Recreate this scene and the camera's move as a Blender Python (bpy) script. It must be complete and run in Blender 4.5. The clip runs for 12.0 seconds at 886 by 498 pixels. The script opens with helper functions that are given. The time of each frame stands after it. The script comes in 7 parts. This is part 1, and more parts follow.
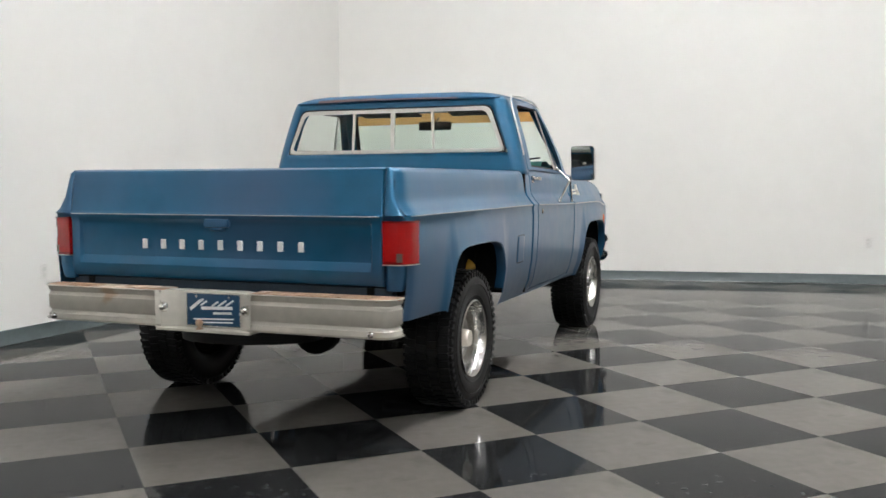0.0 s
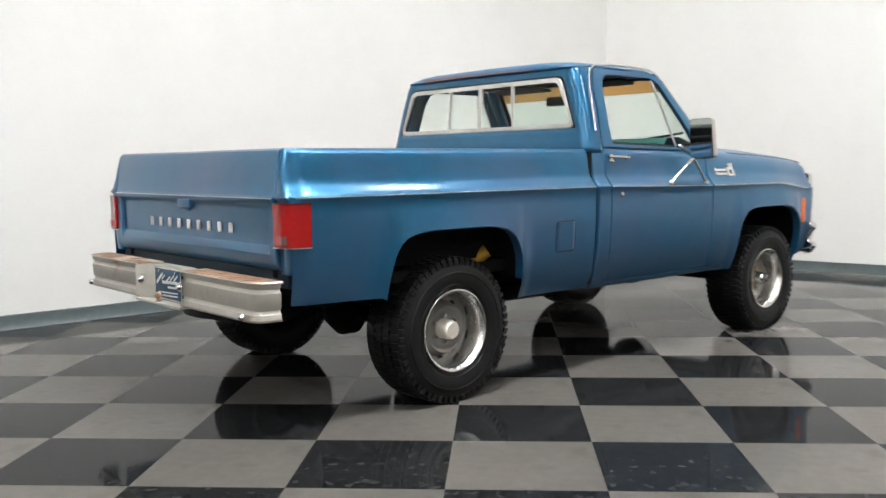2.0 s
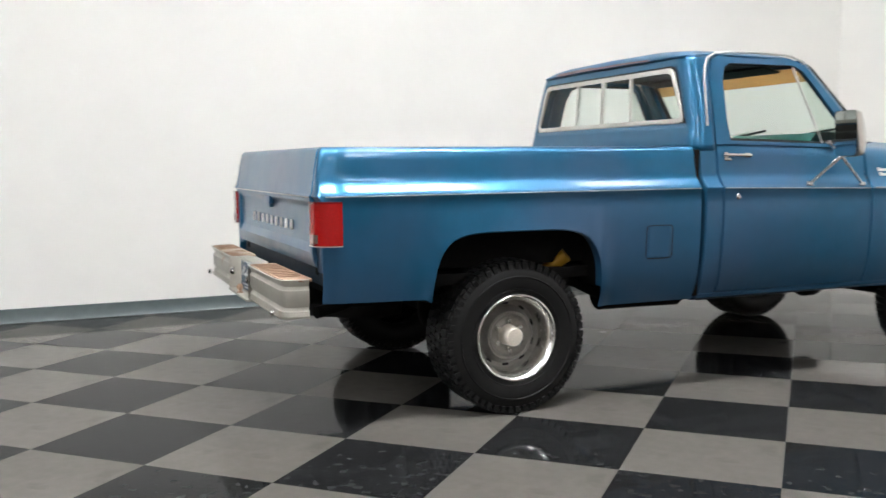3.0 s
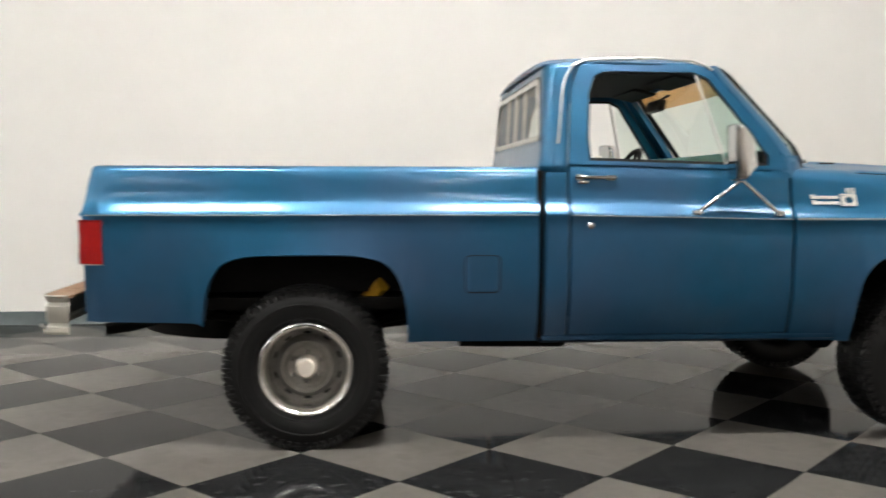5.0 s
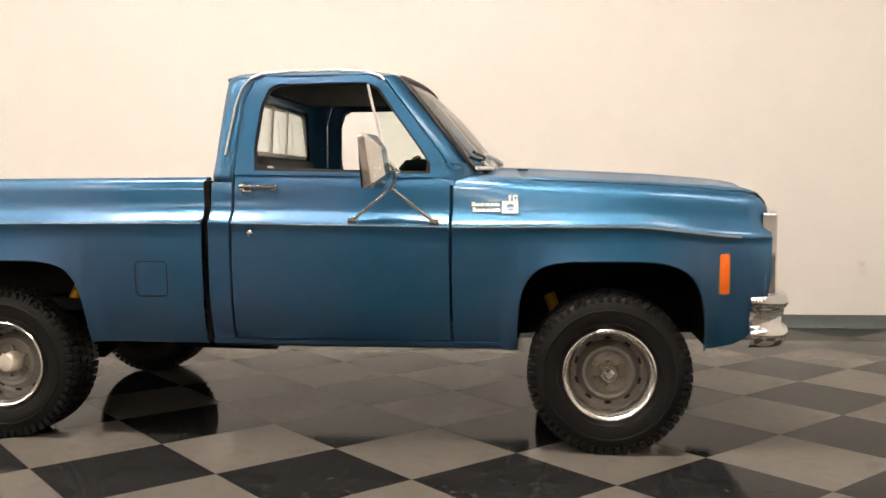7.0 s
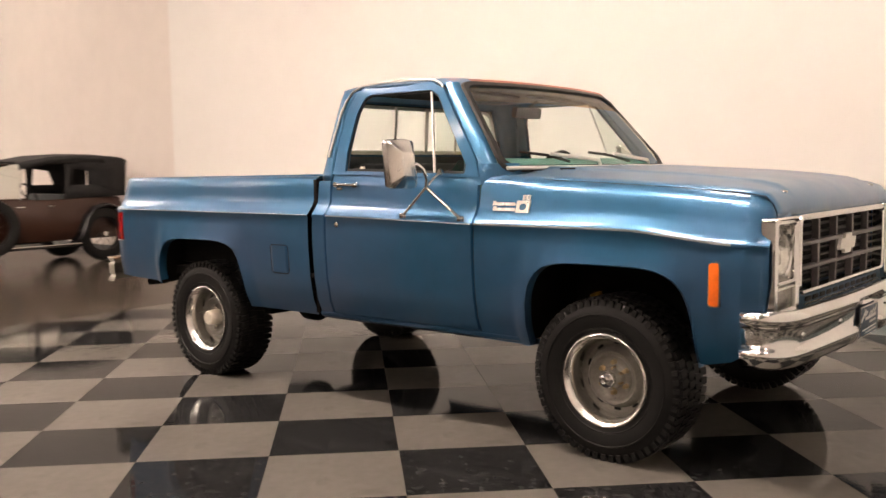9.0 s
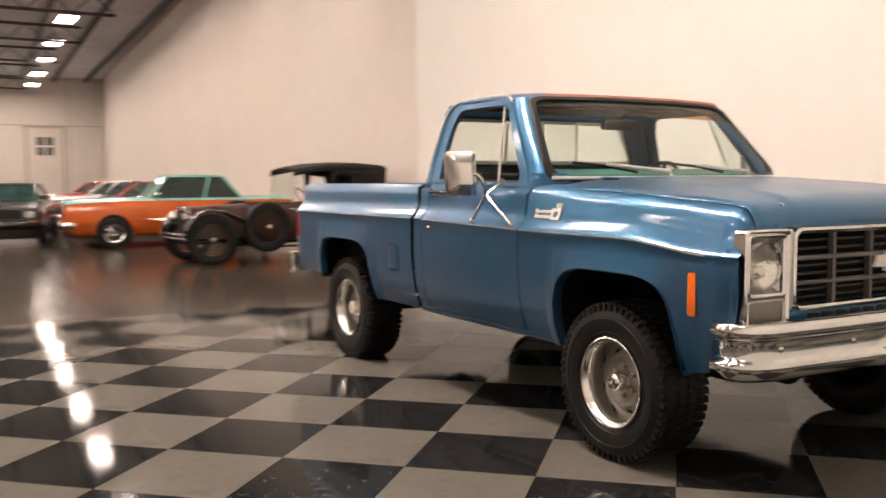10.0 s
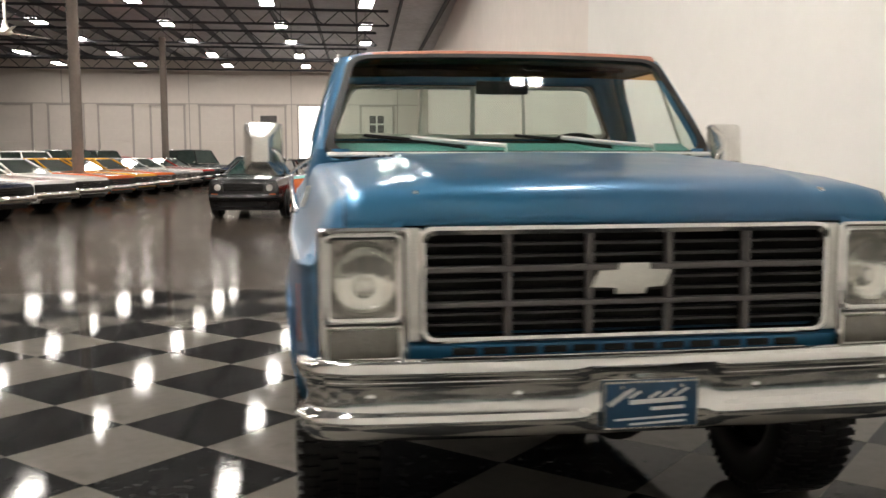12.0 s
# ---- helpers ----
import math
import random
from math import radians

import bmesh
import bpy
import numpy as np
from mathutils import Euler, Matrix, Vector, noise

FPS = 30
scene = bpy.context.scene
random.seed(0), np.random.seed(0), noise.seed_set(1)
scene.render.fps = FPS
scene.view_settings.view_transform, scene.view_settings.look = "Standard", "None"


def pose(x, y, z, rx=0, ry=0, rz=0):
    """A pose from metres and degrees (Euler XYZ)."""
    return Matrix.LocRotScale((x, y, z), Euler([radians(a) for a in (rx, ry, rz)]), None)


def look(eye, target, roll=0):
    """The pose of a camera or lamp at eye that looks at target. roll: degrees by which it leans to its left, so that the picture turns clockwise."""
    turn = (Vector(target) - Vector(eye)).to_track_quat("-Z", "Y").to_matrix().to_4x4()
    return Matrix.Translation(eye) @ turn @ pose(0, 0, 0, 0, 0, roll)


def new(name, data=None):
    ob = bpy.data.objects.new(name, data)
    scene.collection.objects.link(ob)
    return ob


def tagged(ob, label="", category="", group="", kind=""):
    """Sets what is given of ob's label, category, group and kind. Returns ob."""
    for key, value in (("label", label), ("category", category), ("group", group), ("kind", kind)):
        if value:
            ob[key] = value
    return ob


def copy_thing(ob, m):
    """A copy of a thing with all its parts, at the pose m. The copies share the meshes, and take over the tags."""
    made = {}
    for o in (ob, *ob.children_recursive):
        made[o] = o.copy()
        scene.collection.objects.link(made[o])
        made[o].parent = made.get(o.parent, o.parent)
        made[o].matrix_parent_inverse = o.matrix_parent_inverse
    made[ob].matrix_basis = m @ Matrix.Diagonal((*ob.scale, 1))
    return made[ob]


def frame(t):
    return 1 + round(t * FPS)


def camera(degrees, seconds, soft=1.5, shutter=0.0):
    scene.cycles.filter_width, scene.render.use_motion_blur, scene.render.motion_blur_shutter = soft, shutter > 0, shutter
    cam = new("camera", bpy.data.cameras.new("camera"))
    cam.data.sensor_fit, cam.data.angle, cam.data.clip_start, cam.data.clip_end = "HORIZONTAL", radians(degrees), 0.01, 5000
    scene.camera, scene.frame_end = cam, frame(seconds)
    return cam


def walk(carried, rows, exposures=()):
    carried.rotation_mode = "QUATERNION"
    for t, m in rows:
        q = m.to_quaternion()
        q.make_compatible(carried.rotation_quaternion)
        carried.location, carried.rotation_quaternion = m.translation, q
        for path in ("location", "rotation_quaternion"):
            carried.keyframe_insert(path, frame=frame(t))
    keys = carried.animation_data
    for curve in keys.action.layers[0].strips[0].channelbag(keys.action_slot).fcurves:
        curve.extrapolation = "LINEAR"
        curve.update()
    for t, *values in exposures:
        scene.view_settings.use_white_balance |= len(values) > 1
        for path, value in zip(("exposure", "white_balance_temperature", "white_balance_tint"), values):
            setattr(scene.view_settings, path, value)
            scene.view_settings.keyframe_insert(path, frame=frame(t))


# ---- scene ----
cam = camera(51.37, 12.0, soft=1.5, shutter=0.5)
PATH = [
    (0, (-4.698, -2.641, 1.235), (-2.841, -1.913, 1.087), -0.21),
    (0.5, (-4.395, -3.177, 1.227), (-2.629, -2.250, 1.071), -0.26),
    (1, (-4.013, -3.649, 1.225), (-2.413, -2.461, 1.055), -0.28),
    (1.5, (-3.559, -4.087, 1.227), (-2.090, -2.743, 1.042), -0.53),
    (2, (-3.051, -4.443, 1.219), (-1.752, -2.934, 1.035), -0.66),
    (2.5, (-2.532, -4.726, 1.227), (-1.478, -3.037, 1.040), -0.42),
    (4.5, (-0.276, -5.094, 1.221), (-0.135, -3.105, 1.062), -0.48),
    (5, (0.361, -5.141, 1.219), (0.495, -3.151, 1.077), 0.11),
    (5.5, (0.997, -5.183, 1.210), (1.068, -3.189, 1.076), -0.02),
    (6, (1.579, -5.211, 1.219), (1.594, -3.216, 1.084), 0.23),
    (6.5, (2.175, -5.221, 1.220), (2.099, -3.227, 1.090), -0.17),
    (8.5, (4.507, -4.889, 1.357), (3.466, -3.191, 1.171), -0.63),
    (9, (5.080, -4.548, 1.334), (3.797, -3.024, 1.159), -0.82),
    (9.5, (5.759, -4.271, 1.328), (4.270, -2.947, 1.169), -0.50),
    (10, (6.303, -3.766, 1.323), (4.574, -2.772, 1.173), -0.31),
    (10.5, (6.530, -2.964, 1.315), (4.637, -2.343, 1.152), -0.22),
    (11, (6.456, -2.223, 1.321), (4.500, -1.844, 1.153), -0.38),
    (11.5, (6.400, -1.556, 1.318), (4.437, -1.223, 1.135), 0.28),
    (12, (6.369, -0.937, 1.316), (4.401, -0.648, 1.118), -0.11),
]
walk(cam, [(t, look(eye, target, roll)) for t, eye, target, roll in PATH],
     [(0.0, -0.32, 6050, 9), (1.5, -0.08, 6000, 9), (2.5, 0.0, 6000, 9), (4.5, -0.25, 6200, 9), (5.5, -0.10, 6650, 11), (6.5, -0.06, 7250, 15), (8.5, -0.03, 7900, 23),
      (9.5, -0.10, 7950, 25), (10.5, -0.16, 7500, 20), (11.0, -0.23, 7250, 18), (12.0, -0.33, 6750, 11)])

# ---- world, lamps ----
world = bpy.data.worlds.new("hall_air")
scene.world = world
world.use_nodes = True
world.node_tree.nodes["Background"].inputs[0].default_value = (1.0, 0.95, 0.88, 1)
world.node_tree.nodes["Background"].inputs[1].default_value = 0.02

# all light comes from the lit high-bay fixtures under the roof, whose diffusers glow
LAMP_Z = 7.35
LAMP_X = [2.25, -5.2] + [-11.6 - 6.45 * i for i in range(8)]
LAMP_ROWS = [2.6, -1.3, -6.4, -11.95, -17.05]


def lamp_y(row, x):
    """The hall, and its lamp rows with it, lies slightly askew to the display."""
    return LAMP_ROWS[row] - 0.058 * (x + 50.0) + (1.35 if x > 0 else 0.0)


# ---- materials ----
def material(name, colour, rough=0.5, metal=0.0, var=0.0, scale=8.0, bump=0.0, bscale=60.0, coat=0.0, tint=None, tscale=2.0, tamount=0.0, spec=0.5, rvar=0.0):
    """Principled surface with two scales of colour variation, optional stain tint, bump and clear coat."""
    m = bpy.data.materials.new(name)
    m.use_nodes = True
    nt = m.node_tree
    b = nt.nodes["Principled BSDF"]
    b.inputs["Roughness"].default_value = rough
    b.inputs["Metallic"].default_value = metal
    b.inputs["Specular IOR Level"].default_value = spec
    b.inputs["Coat Weight"].default_value = coat
    b.inputs["Coat Roughness"].default_value = 0.08
    b.inputs["Base Color"].default_value = (*colour, 1)
    geo = nt.nodes.new("ShaderNodeTexCoord")

    def tex(sc, detail=4.0):
        n = nt.nodes.new("ShaderNodeTexNoise")
        n.inputs["Scale"].default_value = sc
        n.inputs["Detail"].default_value = detail
        nt.links.new(geo.outputs["Object"], n.inputs["Vector"])
        return n

    out = None
    if var:
        n1, n2 = tex(scale), tex(scale * 7)
        add = nt.nodes.new("ShaderNodeMath")
        add.operation = "ADD"
        nt.links.new(n1.outputs["Fac"], add.inputs[0])
        nt.links.new(n2.outputs["Fac"], add.inputs[1])
        rng = nt.nodes.new("ShaderNodeMapRange")
        rng.inputs["From Min"].default_value, rng.inputs["From Max"].default_value = 0.65, 1.35
        rng.inputs["To Min"].default_value, rng.inputs["To Max"].default_value = 1 - var, 1 + var
        nt.links.new(add.outputs[0], rng.inputs["Value"])
        mul = nt.nodes.new("ShaderNodeVectorMath")
        mul.operation = "SCALE"
        mul.inputs[0].default_value = colour
        nt.links.new(rng.outputs[0], mul.inputs["Scale"])
        out = mul.outputs[0]
        if rvar:
            rr = nt.nodes.new("ShaderNodeMapRange")
            rr.inputs["From Min"].default_value, rr.inputs["From Max"].default_value = 0.6, 1.4
            rr.inputs["To Min"].default_value, rr.inputs["To Max"].default_value = max(0.02, rough - rvar), rough + rvar
            nt.links.new(add.outputs[0], rr.inputs["Value"])
            nt.links.new(rr.outputs[0], b.inputs["Roughness"])
    if tint:
        n3 = tex(tscale, 8.0)
        ramp = nt.nodes.new("ShaderNodeMapRange")
        ramp.inputs["From Min"].default_value, ramp.inputs["From Max"].default_value = 0.62 - tamount, 0.70 - tamount * 0.5
        nt.links.new(n3.outputs["Fac"], ramp.inputs["Value"])
        mix = nt.nodes.new("ShaderNodeMix")
        mix.data_type = "RGBA"
        if out:
            nt.links.new(out, mix.inputs[6])
        else:
            mix.inputs[6].default_value = (*colour, 1)
        mix.inputs[7].default_value = (*tint, 1)
        nt.links.new(ramp.outputs[0], mix.inputs[0])
        out = mix.outputs[2]
    if out:
        nt.links.new(out, b.inputs["Base Color"])
    if bump:
        n4 = tex(bscale, 5.0)
        bn = nt.nodes.new("ShaderNodeBump")
        bn.inputs["Strength"].default_value = bump
        bn.inputs["Distance"].default_value = 0.01
        nt.links.new(n4.outputs["Fac"], bn.inputs["Height"])
        nt.links.new(bn.outputs["Normal"], b.inputs["Normal"])
    return m


def glass(name, tint=(0.9, 0.95, 0.93), rough=0.0):
    """Thin pane: mostly see-through, with a mirror share that grows at grazing angles."""
    m = bpy.data.materials.new(name)
    m.use_nodes = True
    nt = m.node_tree
    nt.nodes.remove(nt.nodes["Principled BSDF"])
    tr, gl = nt.nodes.new("ShaderNodeBsdfTransparent"), nt.nodes.new("ShaderNodeBsdfGlossy")
    tr.inputs[0].default_value = (*tint, 1)
    gl.inputs["Roughness"].default_value = rough
    lw, pw, ad, mx = nt.nodes.new("ShaderNodeLayerWeight"), nt.nodes.new("ShaderNodeMath"), nt.nodes.new("ShaderNodeMath"), nt.nodes.new("ShaderNodeMixShader")
    lw.inputs["Blend"].default_value = 0.5
    pw.operation, ad.operation = "POWER", "MULTIPLY_ADD"
    pw.inputs[1].default_value, ad.inputs[1].default_value, ad.inputs[2].default_value = 5.0, 0.95, 0.045
    nt.links.new(lw.outputs["Facing"], pw.inputs[0])
    nt.links.new(pw.outputs[0], ad.inputs[0])
    nt.links.new(ad.outputs[0], mx.inputs[0])
    nt.links.new(tr.outputs[0], mx.inputs[1])
    nt.links.new(gl.outputs[0], mx.inputs[2])
    nt.links.new(mx.outputs[0], nt.nodes["Material Output"].inputs[0])
    return m


def glowing(name, colour, strength):
    m = bpy.data.materials.new(name)
    m.use_nodes = True
    b = m.node_tree.nodes["Principled BSDF"]
    b.inputs["Base Color"].default_value = (*colour, 1)
    b.inputs["Emission Color"].default_value = (*colour, 1)
    b.inputs["Emission Strength"].default_value = strength
    return m


def faded_paint():
    """Old blue metallic paint: teal where it still shines, chalky and greyer where it has faded, with primer and rust freckles."""
    m = material("faded_blue_paint", (0.0108, 0.111, 0.224), 0.34, 0.58, 0.10, 1.3, 0.0, 220, 0.55, rvar=0.05)
    nt = m.node_tree
    b = nt.nodes["Principled BSDF"]
    b.inputs["Coat Roughness"].default_value = 0.13
    # oxidised lacquer: a pale violet bloom at shallow angles
    b.inputs["Sheen Weight"].default_value = 0.05
    b.inputs["Sheen Roughness"].default_value = 0.35
    b.inputs["Sheen Tint"].default_value = (0.74, 0.70, 0.86, 1)
    src = b.inputs["Base Color"].links[0].from_socket
    geo = nt.nodes.new("ShaderNodeTexCoord")
    nz = nt.nodes.new("ShaderNodeTexNoise")
    nz.inputs["Scale"].default_value, nz.inputs["Detail"].default_value = 1.1, 6.0
    nt.links.new(geo.outputs["Object"], nz.inputs["Vector"])
    rm = nt.nodes.new("ShaderNodeMapRange")
    rm.inputs["From Min"].default_value, rm.inputs["From Max"].default_value = 0.42, 0.68
    rm.inputs["To Max"].default_value = 0.75
    nt.links.new(nz.outputs["Fac"], rm.inputs["Value"])
    mix = nt.nodes.new("ShaderNodeMix")
    mix.data_type = "RGBA"
    mix.inputs[7].default_value = (0.060, 0.111, 0.212, 1)
    nt.links.new(rm.outputs[0], mix.inputs[0])
    nt.links.new(src, mix.inputs[6])
    nt.links.new(mix.outputs[2], b.inputs["Base Color"])
    # gently wavy old sheet metal under the lacquer
    wave = nt.nodes.new("ShaderNodeTexNoise")
    wave.inputs["Scale"].default_value, wave.inputs["Detail"].default_value = 3.2, 1.5
    nt.links.new(geo.outputs["Object"], wave.inputs["Vector"])
    bn = nt.nodes.new("ShaderNodeBump")
    bn.inputs["Strength"].default_value, bn.inputs["Distance"].default_value = 0.35, 0.008
    nt.links.new(wave.outputs["Fac"], bn.inputs["Height"])
    nt.links.new(bn.outputs["Normal"], b.inputs["Normal"])
    nt.links.new(bn.outputs["Normal"], b.inputs["Coat Normal"])
    return m


PAINT = faded_paint()
ROOF_PAINT = material("worn_roof_paint", (0.024, 0.105, 0.21), 0.42, 0.3, 0.18, 2.0, 0.0, 200, 0.2, (0.30, 0.10, 0.055), 3.5, 0.02, rvar=0.08)
PRIMER = material("rust_primer", (0.30, 0.105, 0.065), 0.6, 0, 0.3, 9, 0.05, 90)
# body blue darkened, so the shade of recesses is in the colour
SHADED_BLUE = material("shaded_blue", (0.005, 0.016, 0.03), 0.6, 0, 0.2, 5)
CHROME = material("chrome", (0.76, 0.76, 0.745), 0.08, 1.0, 0.06, 12, 0.015, 40, rvar=0.05)
ALLOY = material("dull_chrome", (0.76, 0.75, 0.72), 0.22, 1.0, 0.12, 14, 0.02, 60, rvar=0.08)
SILVER = material("silver_bezel", (0.68, 0.67, 0.63), 0.3, 0.75, 0.1, 10, 0.02, 80)
STEEL_GREY = material("grey_wheel_paint", (0.15, 0.138, 0.122), 0.38, 0.4, 0.15, 10, 0.02, 60)
WHEEL_GREY = material("argent_wheel_paint", (0.27, 0.255, 0.232), 0.34, 0.5, 0.18, 10, 0.02, 60, rvar=0.08)
PALE_NUT = material("yellowed_wheel_nut", (0.36, 0.27, 0.16), 0.4, 0.5, 0.3, 30)
CREAM = material("cream_bumper_paint", (0.45, 0.43, 0.375), 0.36, 0.15, 0.10, 3, 0.03, 60, 0.1, (0.38, 0.29, 0.20), 5.0, 0.01)
RUST_TREAD = material("rusty_step", (0.31, 0.19, 0.12), 0.75, 0.0, 0.3, 8, 0.15, 70, 0, (0.55, 0.45, 0.35), 5.0, 0.06)
RUBBER = material("tyre_rubber", (0.0065, 0.0065, 0.0065), 0.46, 0, 0.25, 9, 0.05, 90, spec=0.28)
SLATBLACK = material("dark_grille_plastic", (0.018, 0.016, 0.016), 0.5, 0, 0.2, 9)
LAMPBOWL = material("lamp_bowl_grey", (0.48, 0.465, 0.43), 0.24, 0.9, 0.15, 12, 0.03, 60)
BLACK = material("black_trim", (0.010, 0.010, 0.010), 0.5, 0, 0.15, 10, spec=0.25)
UNDER = material("chassis_black", (0.006, 0.0055, 0.005), 0.75, 0, 0.4, 7, 0.1, 50, spec=0.12)
YELLOW = material("yellow_shock", (0.40, 0.22, 0.015), 0.45, 0, 0.1, 8)
SEATMAT = material("dark_seat_vinyl", (0.035, 0.045, 0.05), 0.55, 0, 0.2, 6, 0.06, 90)
DASH = material("green_blue_dash", (0.035, 0.17, 0.145), 0.5, 0, 0.15, 6, 0.05, 120)
HEADLINER = material("dark_headliner", (0.017, 0.014, 0.012), 0.85, 0, 0.2, 8)
REDLENS = material("red_lens", (0.33, 0.007, 0.007), 0.12, 0, 0.10, 14, 0.05, 120, 0.6, spec=0.4)
DARKRED = material("dark_red_lens", (0.16, 0.003, 0.004), 0.12, 0, 0.2, 25, 0.04, 120, 0.6, spec=0.4)
PALELENS = material("reverse_lens", (0.15, 0.095, 0.08), 0.2, 0, 0.15, 30, 0.05, 150, 0.5)
AMBER = material("amber_lens", (0.85, 0.16, 0.02), 0.18, 0, 0.12, 25, 0.04, 100, 0.5)
GRILLEGREY = material("grille_grey_plastic", (0.085, 0.078, 0.077), 0.42, 0, 0.2, 9)
REFLECTOR = material("headlamp_silver", (0.90, 0.90, 0.87), 0.14, 0.95, 0.1, 30, 0.2, 50)
MIRROR = material("mirror_silver", (0.5, 0.51, 0.51), 0.03, 1.0)
LENSGLASS = glass("headlamp_clear_glass", (0.97, 0.97, 0.95), 0.03)
DULL_PRIMER = material("dark_primer", (0.085, 0.050, 0.052), 0.6, 0, 0.3, 9, 0.05, 90)
WORN_EDGE = material("worn_bare_edge", (0.36, 0.39, 0.41), 0.45, 0.4, 0.25, 11, rvar=0.1)
DRIP = material("dull_bright_trim", (0.62, 0.61, 0.58), 0.30, 0.7, 0.12, 14)
SIGNAL = material("clear_signal_lens", (0.17, 0.16, 0.14), 0.2, 0.2, 0.15, 30, 0.2, 120, 0.6)
BADGE = material("badge_white_metal", (0.70, 0.69, 0.64), 0.3, 0.4, 0.1, 20)
WHITE = material("white_lettering", (0.75, 0.75, 0.74), 0.4, 0, 0.05, 20)
PLATEBLUE = material("plate_blue", (0.006, 0.045, 0.10), 0.35, 0, 0.1, 10)
HUBCAP = material("hub_cap_white", (0.62, 0.56, 0.48), 0.4, 0.1, 0.15, 14)
PANE = glass("window_glass", (0.86, 0.93, 0.89))
SHADEBAND = glass("tinted_band_glass", (0.55, 0.33, 0.12))
WALL = material("wall_paint", (0.745, 0.727, 0.69), 0.75, 0, 0.02, 0.6, 0.03, 25)
HALLWALL = material("hall_wall_paint", (0.70, 0.64, 0.59), 0.8, 0, 0.04, 0.4, 0.03, 12)
BASE = material("vinyl_base", (0.085, 0.105, 0.105), 0.4, 0, 0.15, 3)
CEIL = material("roof_deck", (0.52, 0.52, 0.54), 0.8, 0, 0.2, 0.5)
STEEL = material("dark_joist_steel", (0.045, 0.047, 0.055), 0.6, 0.2, 0.2, 3)
COLUMN = material("column_paint", (0.16, 0.13, 0.11), 0.6, 0, 0.12, 2)
CONCRETE = material("polished_concrete", (0.050, 0.040, 0.032), 0.16, 0, 0.16, 0.9, 0.02, 30, 0.0, (0.072, 0.058, 0.046), 0.7, 0.05, spec=0.014, rvar=0.03)
DARKTILE = material("black_fleck_tile", (0.0125, 0.0128, 0.0132), 0.05, 0, 0.40, 3.0, 0.02, 40, 0, (0.026, 0.027, 0.027), 17.0, 0.09, spec=0.035, rvar=0.02)
LIGHTTILE = material("greige_tile", (0.101, 0.094, 0.083), 0.05, 0, 0.10, 2.2, 0.02, 40, 0, (0.088, 0.081, 0.072), 5.0, 0.03, spec=0.035, rvar=0.02)
JOINT = material("tile_adhesive", (0.05, 0.045, 0.04), 0.8, 0, 0.2, 6)
LAMPGLOW = glowing("lamp_diffuser", (1.0, 0.965, 0.91), 72.0)
SHOWGLOW = glowing("display_lamp_diffuser", (1.0, 0.965, 0.91), 178.0)
DOORGLOW = glowing("daylight_door", (1.0, 0.96, 0.93), 7.0)
FRAME_GREY = material("door_track_grey", (0.42, 0.38, 0.35), 0.6, 0, 0.1, 3)
DARKGLASS = material("dark_car_glass", (0.040, 0.055, 0.050), 0.06, 0, 0.3, 2, 0, 0, 0.3)
ENDGLASS = material("dusty_end_wall_glass", (0.13, 0.125, 0.125), 0.2, 0, 0.15, 2)
PLASTIC_WHITE = material("outlet_plastic", (0.72, 0.70, 0.66), 0.4, 0, 0.04, 10)


# ---- mesh helpers ----
def part(name, bm, mat, parent=None, label="", sharp=38, smooth=True):
    """Links a bmesh as one mesh object under a thing or part."""
    bmesh.ops.remove_doubles(bm, verts=bm.verts, dist=0.0002)
    bmesh.ops.recalc_face_normals(bm, faces=bm.faces)
    me = bpy.data.meshes.new(name)
    bm.to_mesh(me)
    bm.free()
    me.materials.append(mat)
    if smooth:
        me.polygons.foreach_set("use_smooth", [True] * len(me.polygons))
        me.set_sharp_from_angle(angle=radians(sharp))
    ob = new(name, me)
    ob.parent = parent
    if label:
        tagged(ob, label)
    return ob


def thing(name, label, category, group="", kind=""):
    ob = new(name)
    ob.empty_display_size = 0.2
    return tagged(ob, label, category, group, kind)


def box(bm, x0, x1, y0, y1, z0, z1, bev=0.0, seg=2, m=None):
    r = bmesh.ops.create_cube(bm, size=1.0)
    vs = r["verts"]
    for v in vs:
        v.co = Vector(((x0 + x1) / 2 + v.co.x * (x1 - x0), (y0 + y1) / 2 + v.co.y * (y1 - y0), (z0 + z1) / 2 + v.co.z * (z1 - z0)))
    if bev:
        es = list({e for v in vs for e in v.link_edges})
        r2 = bmesh.ops.bevel(bm, geom=es, offset=bev, segments=seg, affect="EDGES", profile=0.6)
        vs = list({v for f in r2["faces"] for v in f.verts} | {v for v in vs if v.is_valid})
    if m:
        bmesh.ops.transform(bm, matrix=m, verts=vs)
    return vs


def cyl(bm, p0, p1, r0, r1=None, n=16):
    r1 = r0 if r1 is None else r1
    p0, p1 = Vector(p0), Vector(p1)
    d = p1 - p0
    q = d.to_track_quat("Z", "Y").to_matrix().to_4x4()
    m = Matrix.Translation((p0 + p1) / 2) @ q
    return bmesh.ops.create_cone(bm, cap_ends=True, segments=n, radius1=r0, radius2=r1, depth=d.length, matrix=m)["verts"]


